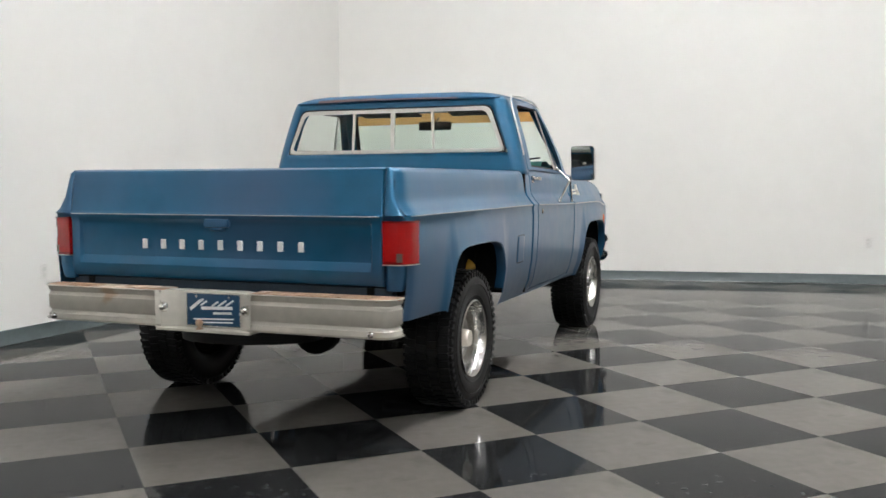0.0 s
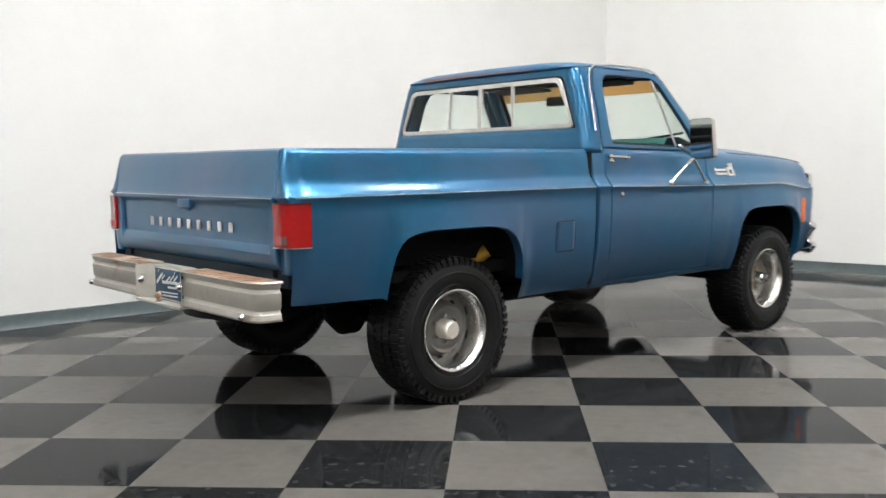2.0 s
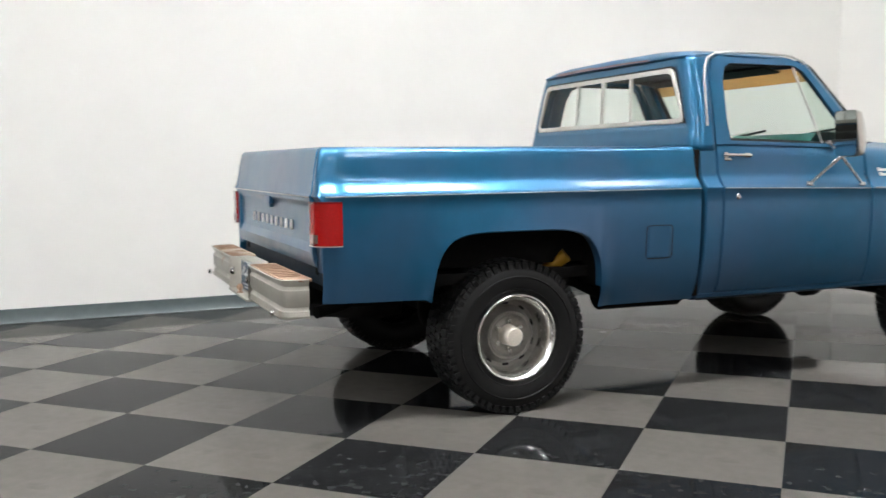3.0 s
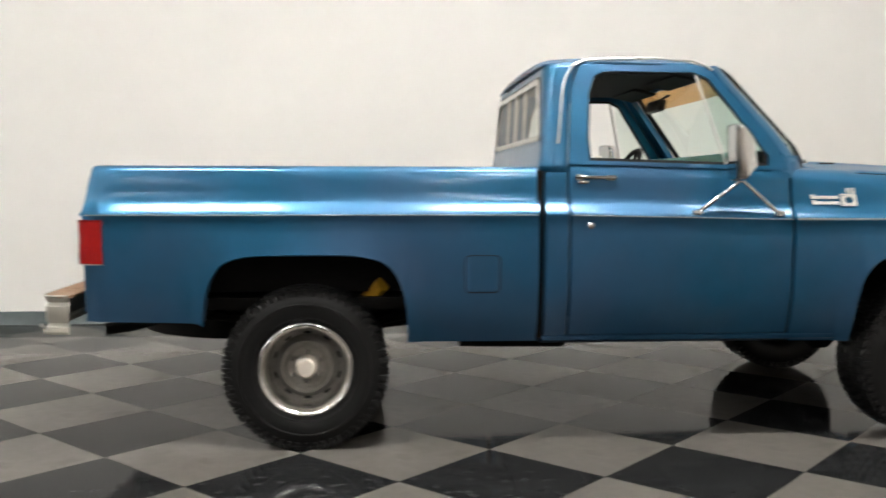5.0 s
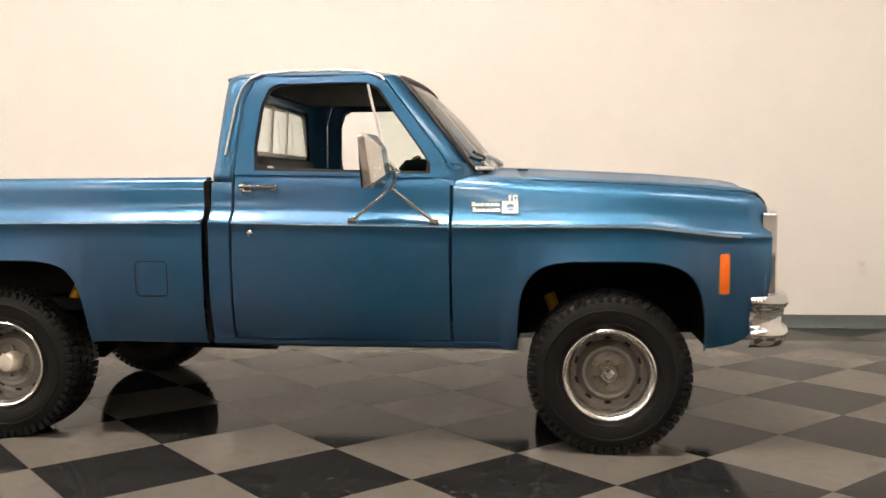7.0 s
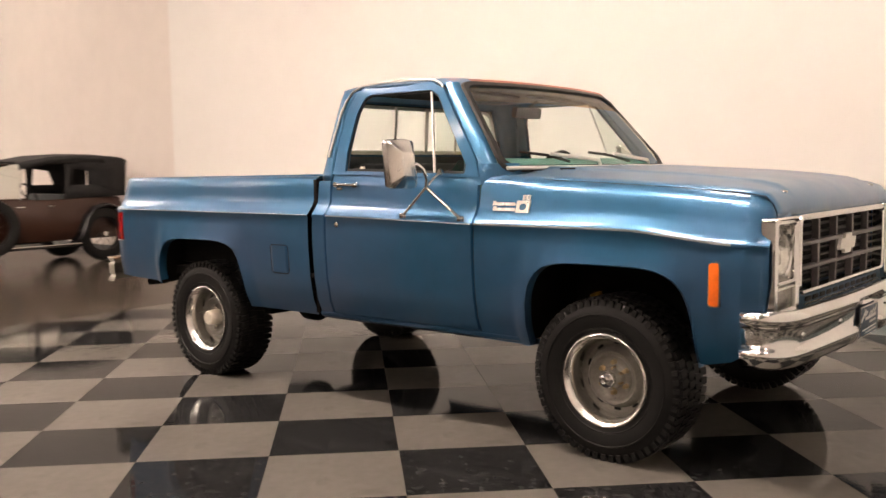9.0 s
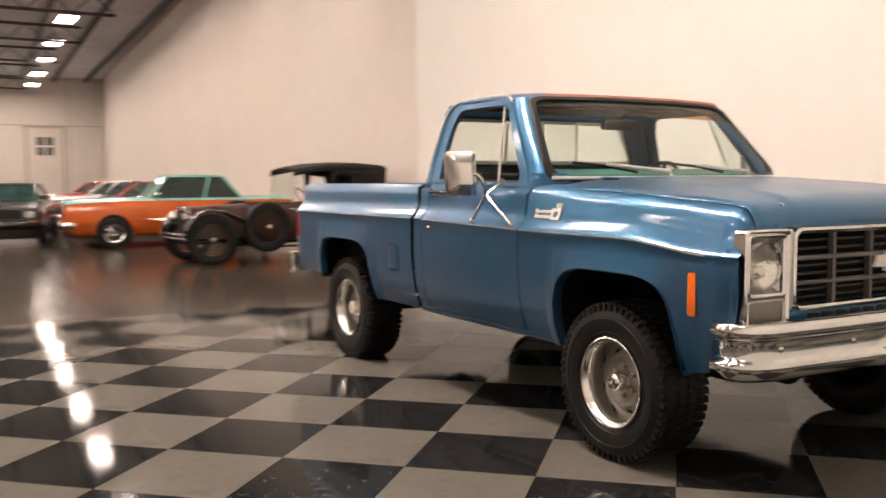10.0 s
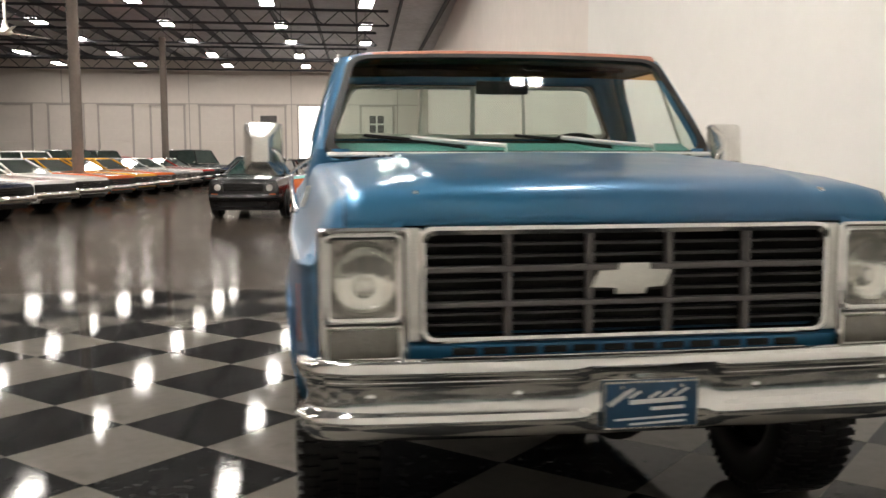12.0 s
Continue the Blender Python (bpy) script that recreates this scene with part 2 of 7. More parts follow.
def tube(bm, pts, r, n=10):
    """A round bar along points, with capped ends."""
    pts = [Vector(p) for p in pts]
    rings = []
    for i, p in enumerate(pts):
        d = (pts[min(i + 1, len(pts) - 1)] - pts[max(i - 1, 0)]).normalized()
        a = d.orthogonal().normalized() if i == 0 else (a - d * a.dot(d)).normalized()
        b = d.cross(a)
        rings.append([bm.verts.new(p + r * (math.cos(t) * a + math.sin(t) * b)) for t in [2 * math.pi * k / n for k in range(n)]])
    for u, w in zip(rings, rings[1:]):
        for k in range(n):
            bm.faces.new((u[k], u[(k + 1) % n], w[(k + 1) % n], w[k]))
    bm.faces.new(rings[0][::-1])
    bm.faces.new(rings[-1])


def sheet(bm, rows, close=False, skip=None):
    """A grid of quads through rows of points."""
    vs = [[bm.verts.new(p) for p in r] for r in rows]
    for i in range(len(vs) - 1):
        n = len(vs[i])
        for j in range(n if close else n - 1):
            if skip and skip(i, j):
                continue
            quad = (vs[i][j], vs[i][(j + 1) % n], vs[i + 1][(j + 1) % n], vs[i + 1][j])
            bm.faces.new(quad)
    return vs


def lathe(bm, prof, c, axis="y", n=48):
    """Turns a profile of (radius, along) round an axis through c."""
    rows = []
    for r, a in prof:
        row = []
        for k in range(n):
            t = 2 * math.pi * k / n
            u, v = r * math.cos(t), r * math.sin(t)
            row.append({"y": (c[0] + u, c[1] + a, c[2] + v), "x": (c[0] + a, c[1] + u, c[2] + v), "z": (c[0] + u, c[1] + v, c[2] + a)}[axis])
        rows.append(row)
    sheet(bm, rows, close=True)


def prism(bm, poly, a, b, axis="y", bev=0.0):
    """A polygon of 2D points pushed along an axis from a to b. Polygon is (x,z) for y, (y,z) for x, (x,y) for z."""
    def at(p, t):
        return {"y": (p[0], t, p[1]), "x": (t, p[0], p[1]), "z": (p[0], p[1], t)}[axis]
    v0, v1 = [bm.verts.new(at(p, a)) for p in poly], [bm.verts.new(at(p, b)) for p in poly]
    n = len(poly)
    fs = [bm.faces.new(v0), bm.faces.new(v1[::-1])]
    fs += [bm.faces.new((v0[i], v0[(i + 1) % n], v1[(i + 1) % n], v1[i])) for i in range(n)]
    if bev:
        es = list({e for f in fs for e in f.edges})
        bmesh.ops.bevel(bm, geom=es, offset=bev, segments=2, affect="EDGES", profile=0.6)


def thick(ob, depth, offset=-1.0):
    mod = ob.modifiers.new("thickness", "SOLIDIFY")
    mod.thickness, mod.offset = depth, offset
    return ob


def lerp(a, b, t):
    return a + (b - a) * t


def chain(pts, x):
    """Straight-line value of y at x along sorted (x, y) points."""
    return float(np.interp(x, [p[0] for p in pts], [p[1] for p in pts]))


def smoothstep(a, b, x):
    t = min(1.0, max(0.0, (x - a) / (b - a)))
    return t * t * (3 - 2 * t)


def round_poly(pts, r, n=4):
    """Rounds the corners of a closed 2D polygon."""
    out = []
    k = len(pts)
    for i in range(k):
        p, a, b = Vector(pts[i]), Vector(pts[i - 1]), Vector(pts[(i + 1) % k])
        da, db = (a - p), (b - p)
        rr = min(r, da.length * 0.45, db.length * 0.45)
        s, e = p + da.normalized() * rr, p + db.normalized() * rr
        for j in range(n + 1):
            t = j / n
            out.append(tuple((1 - t) ** 2 * s + 2 * t * (1 - t) * p + t * t * e))
    return out


def ring_plate(bm, outer, inner, place, steps=2):
    """Fills between two closed 2D outlines with the same number of points, placed in space by place(u, v)."""
    n = len(outer)
    rows = []
    for s in range(steps + 1):
        t = s / steps
        rows.append([place(lerp(o[0], i[0], t), lerp(o[1], i[1], t)) for o, i in zip(outer, inner)])
    sheet(bm, rows, close=True)


def dense(poly, step=0.05):
    """Adds points along the sides of a polygon, the same count for polygons with the same corners."""
    out = []
    k = len(poly)
    for i in range(k):
        a, b = poly[i], poly[(i + 1) % k]
        out += [(lerp(a[0], b[0], j / 6), lerp(a[1], b[1], j / 6)) for j in range(6)]
    return out


# ---- the hall ----
CORNER = (6.12, 3.04)            # where the two white display walls meet
EAST_END = (7.50, -5.40)         # where the display wall meets the plain end wall
JOG = (-5.85, 2.90)              # where the display wall ends
RECESS = (-5.85, 3.45)           # where the long hall wall starts, set back from it
FAR_X, FAR_Y = -61.0, 7.87
SOUTH_Y, EAST_X, ROOF = -30.0, 7.50, 8.3


def wall_run(name, a, b, height, mat, label, depth=0.2, side=1):
    """An upright wall from a to b in plan; the depth lies on its left for side 1."""
    a, b = Vector(a), Vector(b)
    d = (b - a).normalized()
    nrm = Vector((-d.y, d.x)) * depth * side
    bm = bmesh.new()
    prism(bm, [tuple(a), tuple(b), tuple(b + nrm), tuple(a + nrm)], 0.0, height, "z")
    return tagged(part(name, bm, mat, None, "", smooth=False), label, "wall", kind="structure")


def base_run(name, a, b, side=1, h=0.115):
    a, b = Vector(a), Vector(b)
    d = (b - a).normalized()
    nrm = Vector((-d.y, d.x)) * side
    bm = bmesh.new()
    prof = [(0.0, 0.003), (-0.02, 0.003), (-0.008, 0.018), (-0.006, h - 0.006), (0.0, h)]
    rows = []
    for p in (a, b):
        rows.append([(p.x + nrm.x * u, p.y + nrm.y * u, z) for u, z in prof])
    sheet(bm, rows)
    return tagged(part(name, bm, BASE), "dark grey-green vinyl base along the wall", "baseboard", kind="structure")


wall_run("wall_north", CORNER, JOG, ROOF, WALL, "smooth white painted display wall", side=-1)
wall_run("wall_east", EAST_END, CORNER, ROOF, WALL, "smooth white painted display wall", side=-1)
wall_run("wall_return", JOG, RECESS, ROOF, WALL, "white painted end of the display wall", side=1)
wall_run("wall_hall_side", RECESS, (FAR_X, FAR_Y), ROOF, HALLWALL, "long white warehouse side wall", side=-1)
wall_run("wall_hall_south", (FAR_X, SOUTH_Y), (EAST_X, SOUTH_Y), ROOF, HALLWALL, "long white warehouse side wall", side=-1)
wall_run("wall_hall_east", (EAST_X, SOUTH_Y), EAST_END, ROOF, HALLWALL, "white warehouse end wall", side=-1)
base_run("baseboard", CORNER, JOG, side=-1)
base_run("baseboard", EAST_END, CORNER, side=-1)
base_run("baseboard", RECESS, (FAR_X, FAR_Y), side=-1)

bm = bmesh.new()
box(bm, FAR_X - 0.3, EAST_X + 0.6, SOUTH_Y - 0.3, FAR_Y + 0.3, -0.2, -0.004)
tagged(part("floor", bm, CONCRETE, smooth=False), "polished brown-grey concrete hall floor", "floor", kind="structure")


def far_wall():
    """End wall of tilt-up panels, with reveal joints between the panels and the glazed openings cut through."""
    wall = new("wall_far")
    tagged(wall, "white warehouse end wall of tall tilt-up panels", "wall", kind="structure")
    cuts = [(-4.18, -3.02, 3.07, 4.30), (-1.50, 0.87, 0.05, 4.95), (3.60, 4.65, 3.10, 4.32)]
    ys = [SOUTH_Y] + [v for c in cuts for v in c[:2]] + [FAR_Y]
    bm = bmesh.new()
    for i in range(0, len(ys) - 1):
        if i % 2 == 0:
            box(bm, FAR_X - 0.25, FAR_X, ys[i], ys[i + 1], 0, ROOF)
        else:
            c = cuts[i // 2]
            box(bm, FAR_X - 0.25, FAR_X, c[0], c[1], 0, c[2])
            box(bm, FAR_X - 0.25, FAR_X, c[0], c[1], c[3], ROOF)
    part("panel", bm, HALLWALL, wall, smooth=False)
    bm = bmesh.new()
    box(bm, FAR_X, FAR_X + 0.02, SOUTH_Y, FAR_Y, 5.06, 5.12)
    for y in (-25.5, -17.6, -9.1, -2.0, 5.6):
        box(bm, FAR_X, FAR_X + 0.015, y, y + 0.06, 0, ROOF)
    part("reveal_joint", bm, FRAME_GREY, wall, smooth=False)
    # daylight behind the openings
    for k, c in enumerate(cuts):
        bm = bmesh.new()
        box(bm, FAR_X - 0.24, FAR_X - 0.22, c[0], c[1], c[2], c[3])
        tagged(part("window_1" if k == 0 else ("door_1" if k == 1 else "window_2"), bm, DOORGLOW if k == 1 else ENDGLASS, smooth=False),
               "open dock door, bright with daylight" if k == 1 else "small dark glazed pane in the end wall", "door" if k == 1 else "window", kind="structure")
    # white glazing bars of the second pane
    c = cuts[2]
    ym, zm = (c[0] + c[1]) / 2, (c[2] + c[3]) / 2
    for y0, y1, z0, z1 in ((ym - 0.06, ym + 0.06, c[2], c[3]), (c[0], ym - 0.06, zm - 0.06, zm + 0.06), (ym + 0.06, c[1], zm - 0.06, zm + 0.06)):
        bm = bmesh.new()
        box(bm, FAR_X - 0.20, FAR_X - 0.10, y0, y1, z0, z1)
        part("glazing_bar", bm, PLASTIC_WHITE, wall, smooth=False)
    return wall


far_wall()


def dock_door(y0, y1, glazed):
    """Vertical-lift dock door: panel leaf, two tall side tracks and a header."""
    d = thing("dock_door", "white panelled dock door with tall grey lift tracks", "door", "dock doors on the end wall")
    d.location = (FAR_X, (y0 + y1) / 2, 0)
    w = (y1 - y0) / 2
    for s in (-1, 1):
        bm = bmesh.new()
        box(bm, 0.02, 0.14, s * w - 0.07, s * w + 0.07, 0, 5.05)
        part("track", bm, FRAME_GREY, d, smooth=False)
    bm = bmesh.new()
    box(bm, 0.02, 0.16, -w - 0.1, w + 0.1, 4.95, 5.05)
    part("header", bm, FRAME_GREY, d, smooth=False)
    if not glazed:
        for k in range(6):
            bm = bmesh.new()
            box(bm, 0.02, 0.07, -w + 0.07, w - 0.07, 0.02 + k * 0.82, 0.82 + k * 0.82, 0.01, 1)
            part("panel", bm, HALLWALL, d, smooth=False)
    return d


for k, yy in enumerate([(-25.2, -22.9), (-21.9, -19.6), (-18.5, -16.2), (-15.2, -12.9), (-11.7, -9.4), (-8.37, -6.0), (-4.72, -2.40), (-1.50, 0.87), (2.95, 5.30)]):
    dock_door(yy[0], yy[1], k > 5)


def ceiling():
    bm = bmesh.new()
    box(bm, FAR_X - 0.3, EAST_X + 0.6, SOUTH_Y - 0.3, FAR_Y + 0.3, ROOF, ROOF + 0.15)
    # lit ribs of the deck between the joists
    tagged(part("ceiling", bm, CEIL, smooth=False), "grey metal roof deck high over the hall", "ceiling", kind="structure")
    # purlins along x, joists along y, with webs
    bm = bmesh.new()
    y = 2.9
    while y > SOUTH_Y + 0.2:
        prism(bm, [(FAR_X, y + 3.86), (EAST_X, y - 0.12), (EAST_X, y - 0.02), (FAR_X, y + 3.96)], ROOF - 0.28, ROOF - 0.02, "z")
        y -= 2.0
    tagged(part("roof_purlin", bm, STEEL, smooth=False), "dark steel purlins under the roof deck", "beam", kind="structure")
    for k in range(9):
        x = 1.0 - 7.5 * k
        t = thing("roof_truss", "dark open-web steel truss spanning the hall", "truss", "roof trusses")
        t.location = (x, 0, 0)
        for nm, z0, z1 in (("top_chord", ROOF - 0.40, ROOF - 0.29), ("bottom_chord", ROOF - 1.05, ROOF - 0.95)):
            bm = bmesh.new()
            box(bm, -0.07, 0.07, SOUTH_Y, 2.85, z0, z1)
            part(nm, bm, STEEL, t, smooth=False)
        if k == 0:
            bars = []
            for za, zb in ((-1.0, -0.34), (-0.34, -1.0)):
                bm = bmesh.new()
                cyl(bm, (0, 0, ROOF + za), (0, -0.75, ROOF + zb), 0.028, n=5)
                bars.append(part("web_bar", bm, STEEL, t, smooth=False))
                bars[-1].location = (0, 2.9 - 0.75 * (len(bars) - 1), 0)
        for j in range(0 if k else 2, 42):
            ob = new("web_bar", bars[j % 2].data)
            ob.parent, ob.location = t, (0, 2.9 - 0.75 * j, 0)


ceiling()


def light_fixture(off=0.44, half=0.41, deep=0.26, glow=LAMPGLOW):
    """Twin square high-bay fixture on two rods."""
    f = thing("high_bay_fixture", "twin square high-bay lamp with white diffusers, lit", "ceiling lamp", "high-bay lamps under the roof")
    for s in (-1, 1):
        bm = bmesh.new()
        box(bm, s * off - half - 0.02, s * off + half + 0.02, -deep - 0.03, deep + 0.03, 0.02, 0.12, 0.01, 1)
        part("housing", bm, STEEL, f, smooth=False)
        bm = bmesh.new()
        box(bm, s * off - half, s * off + half, -deep, deep, 0.0, 0.019)
        part("diffuser", bm, glow, f, smooth=False)
        bm = bmesh.new()
        cyl(bm, (s * off, 0, 0.12), (s * off, 0, ROOF - LAMP_Z), 0.01, n=6)
        part("rod", bm, STEEL, f)
    return f


first = light_fixture()
first.matrix_basis = pose(LAMP_X[1], lamp_y(1, LAMP_X[1]), LAMP_Z)
for i, lx in enumerate(LAMP_X):
    for j in range(5):
        if (i, j) not in ((1, 1), (1, 0), (0, 0), (0, 1)):
            copy_thing(first, pose(lx, lamp_y(j, lx), LAMP_Z, 0, 0, 90 if i == 0 else 0))
# over the display: a closer row beside the truck, and a smaller fixture high above the bonnet
show = light_fixture(glow=SHOWGLOW)
show.matrix_basis = pose(-1.6, -2.7, LAMP_Z)
copy_thing(show, pose(1.9, -2.7, LAMP_Z))
# unseen extra fixture, added to brighten the front wing
copy_thing(first, pose(5.2, -2.9, ROOF - 0.7 * (ROOF - LAMP_Z)) @ Matrix.Scale(0.7, 4))
light_fixture(0.36, 0.27, 0.50, SHOWGLOW).matrix_basis = pose(1.70, 1.66, ROOF - 0.45 * (ROOF - LAMP_Z), 0, 0, 90) @ Matrix.Scale(0.45, 4)


def column(x, y, r=0.17):
    c = thing("column", "brown-grey painted round steel roof column", "column", "roof columns")
    c.location = (x, y, 0)
    bm = bmesh.new()
    lathe(bm, [(0.0, 0), (r, 0), (r, ROOF - 1.0), (0, ROOF - 1.0)], (0, 0, 0), "z", 20)
    part("shaft", bm, COLUMN, c)
    bm = bmesh.new()
    box(bm, -0.3, 0.3, -0.3, 0.3, 0, 0.03, 0.005, 1)
    part("foot_plate", bm, COLUMN, c, smooth=False)


for cx, cy in ((-23.0, -7.8), (-42.0, -8.0)):
    column(cx, cy)


def outlet(x, y, z, turn):
    o = thing("wall_outlet", "white plastic wall outlet on the white wall", "outlet", "wall outlets")
    o.matrix_basis = pose(x, y, z, 0, 0, turn)
    bm = bmesh.new()
    box(bm, -0.037, 0.037, -0.008, 0.0, -0.06, 0.06, 0.003, 1)
    part("cover_plate", bm, PLASTIC_WHITE, o, smooth=False)
    for s in (-1, 1):
        bm = bmesh.new()
        box(bm, -0.017, 0.017, -0.011, -0.008, s * 0.026 - 0.015, s * 0.026 + 0.015, 0.002, 1)
        part("socket", bm, SILVER, o, smooth=False)


def north_y(x):
    return lerp(CORNER[1], JOG[1], (CORNER[0] - x) / (CORNER[0] - JOG[0]))


for ox in (-3.17, 0.93, 5.35):
    outlet(ox, north_y(ox) - 0.001, 0.52, math.degrees(math.atan2(CORNER[1] - JOG[1], CORNER[0] - JOG[0])))
outlet(EAST_END[0] - 0.1635 * 2.05, -3.35, 0.50, -99.3)


def ceiling_fan(x, y, z, turn, r=2.9):
    """Large three-bladed fan on a long drop rod."""
    f = thing("ceiling_fan", "large pale three-bladed ceiling fan on a drop rod, at rest", "fan")
    f.matrix_basis = pose(x, y, z, 0, 0, turn)
    bm = bmesh.new()
    cyl(bm, (0, 0, 0.10), (0, 0, ROOF - z - 0.02), 0.055, n=12)
    part("drop_rod", bm, PLASTIC_WHITE, f)
    bm = bmesh.new()
    lathe(bm, [(0, -0.10), (0.20, -0.09), (0.26, 0.0), (0.24, 0.10), (0.12, 0.22), (0.09, 0.45), (0, 0.46)], (0, 0, 0), "z", 24)
    part("hub", bm, PLASTIC_WHITE, f)
    for k in range(3):
        bm = bmesh.new()
        box(bm, 0.22, r, -0.09, 0.09, -0.02, 0.02, 0.015, 2, pose(0, 0, 0, 0, 0, 120 * k) @ pose(0, 0, 0, 14, 0, 0))
        part("blade", bm, PLASTIC_WHITE, f)


ceiling_fan(-32.0, -12.4, 6.15, 25, 2.0)
ceiling_fan(-27.0, -7.5, 6.9, 70, 2.0)


# ---- the pickup truck: x ahead, y to its left, wheels on z = 0 ----
TRUCK = thing("pickup_truck", "faded blue 1970s four-wheel-drive pickup truck with chrome trim", "pickup truck")
TRUCK.matrix_basis = pose(0, 0, 0, 0, 0, 0.3)
R_AXLE, F_AXLE, HUB_Z, TYRE_R = 0.0, 2.98, 0.372, 0.378


def arch_z(x, cx, half, top, base=0.30, p=4.6):
    u = abs(x - cx) / half
    return base + (top - base) * (1 - u ** p) ** (1 / p) if u < 1 else 0.0


def rear_arch(x):
    return arch_z(x, -0.015, 0.478, 0.888)


def front_arch(x):
    return arch_z(x, 2.958, 0.462, 0.910)


def columns(x0, x1, centres, half, n=14):
    """Stations along x, closer together at the sides of a wheel opening."""
    xs = set(np.linspace(x0, x1, n).round(4).tolist())
    for c in centres:
        for u in (-1.0, -0.995, -0.98, -0.95, -0.9, -0.82, -0.7, -0.5, -0.25, 0, 0.25, 0.5, 0.7, 0.82, 0.9, 0.95, 0.98, 0.995, 1.0):
            if x0 < c + u * half < x1:
                xs.add(round(c + u * half, 4))
        for u in (-1.16, -1.1, -1.05, 1.05, 1.1, 1.16):
            if x0 < c + u * half < x1:
                xs.add(round(c + u * half, 4))
    return sorted(xs)


def arch_swell(x, z, cx, half, top):
    """How far the flared lip stands out beside a wheel opening."""
    u, v = (x - cx) / half, (z - 0.30) / (top - 0.30)
    if v < 0.02:
        v = 0.02
    r = (abs(u) ** 4.6 + abs(v) ** 4.6) ** (1 / 4.6)
    return 0.020 * (1 - smoothstep(1.03, 1.15, r))


# half-width of the body sides by height, below and above the belt crease
LOWER = [(0.44, 0.900), (0.50, 0.930), (0.58, 0.962), (0.70, 0.984), (0.85, 0.994), (0.98, 0.996), (1.040, 0.993), (1.052, 0.998), (1.062, 0.997)]
BED_UP = [(1.072, 0.986), (1.085, 0.977), (1.10, 0.966), (1.115, 0.9555), (1.128, 0.948), (1.145, 0.9425), (1.17, 0.939), (1.22, 0.934), (1.262, 0.926), (1.282, 0.911), (1.289, 0.893), (1.289, 0.850), (1.275, 0.842), (1.23, 0.840)]
DOOR_UP = [(1.072, 0.986), (1.085, 0.977), (1.10, 0.966), (1.115, 0.9555), (1.128, 0.948), (1.145, 0.9435), (1.18, 0.940), (1.24, 0.934), (1.285, 0.925), (1.306, 0.908)]
FEND_UP = [(1.072, 0.986), (1.085, 0.977), (1.10, 0.966), (1.115, 0.9555), (1.128, 0.947), (1.145, 0.940), (1.17, 0.932), (1.21, 0.916), (1.245, 0.888), (1.270, 0.848), (1.280, 0.80), (1.282, 0.735)]


def side_sheet(xs, prof, arch, side, taper=None, drop=None, bottom=None, swell=None):
    rows = []
    for x in xs:
        row = []
        zb = max(arch(x) if arch else 0.0, bottom(x) if bottom else 0.0)
        ylow = float(np.interp(zb, [p[0] for p in LOWER], [p[1] for p in LOWER]))
        for z, y in prof:
            if z < zb:
                z, y = zb, ylow
            zz, yy = z, y
            if drop:
                zz = drop(x, z)
            if taper:
                yy = taper(x, y, z)
            if swell:
                yy += swell(x, z)
            row.append((x, side * yy, zz))
        rows.append(row)
    return rows


def arch_lip(parent, arch_pts, side, depth=0.055):
    """Rolled flange that runs inwards from the edge of a wheel opening."""
    bm = bmesh.new()
    rows = []
    for x, y, z in arch_pts:
        rows.append([(x, side * (y + 0.001), z), (x, side * (y - 0.006), z - 0.007), (x, side * (y - depth), z - 0.004)])
    sheet(bm, rows)
    return part("wheel_arch_lip", bm, PAINT, parent)


def arch_points(arch, cx, half, swell, zmin):
    pts = []
    for k in range(61):
        a = math.pi * k / 60
        u = -math.copysign(abs(math.cos(a)) ** 0.35, math.cos(a))
        x = cx + half * u * 0.9999
        z = arch(x)
        if z < zmin:
            z = zmin
        y = float(np.interp(z, [p[0] for p in LOWER], [p[1] for p in LOWER]))
        pts.append((x, y + swell(x, z), z))
    return pts


BED_REAR, BED_FRONT = -1.0, 1.035


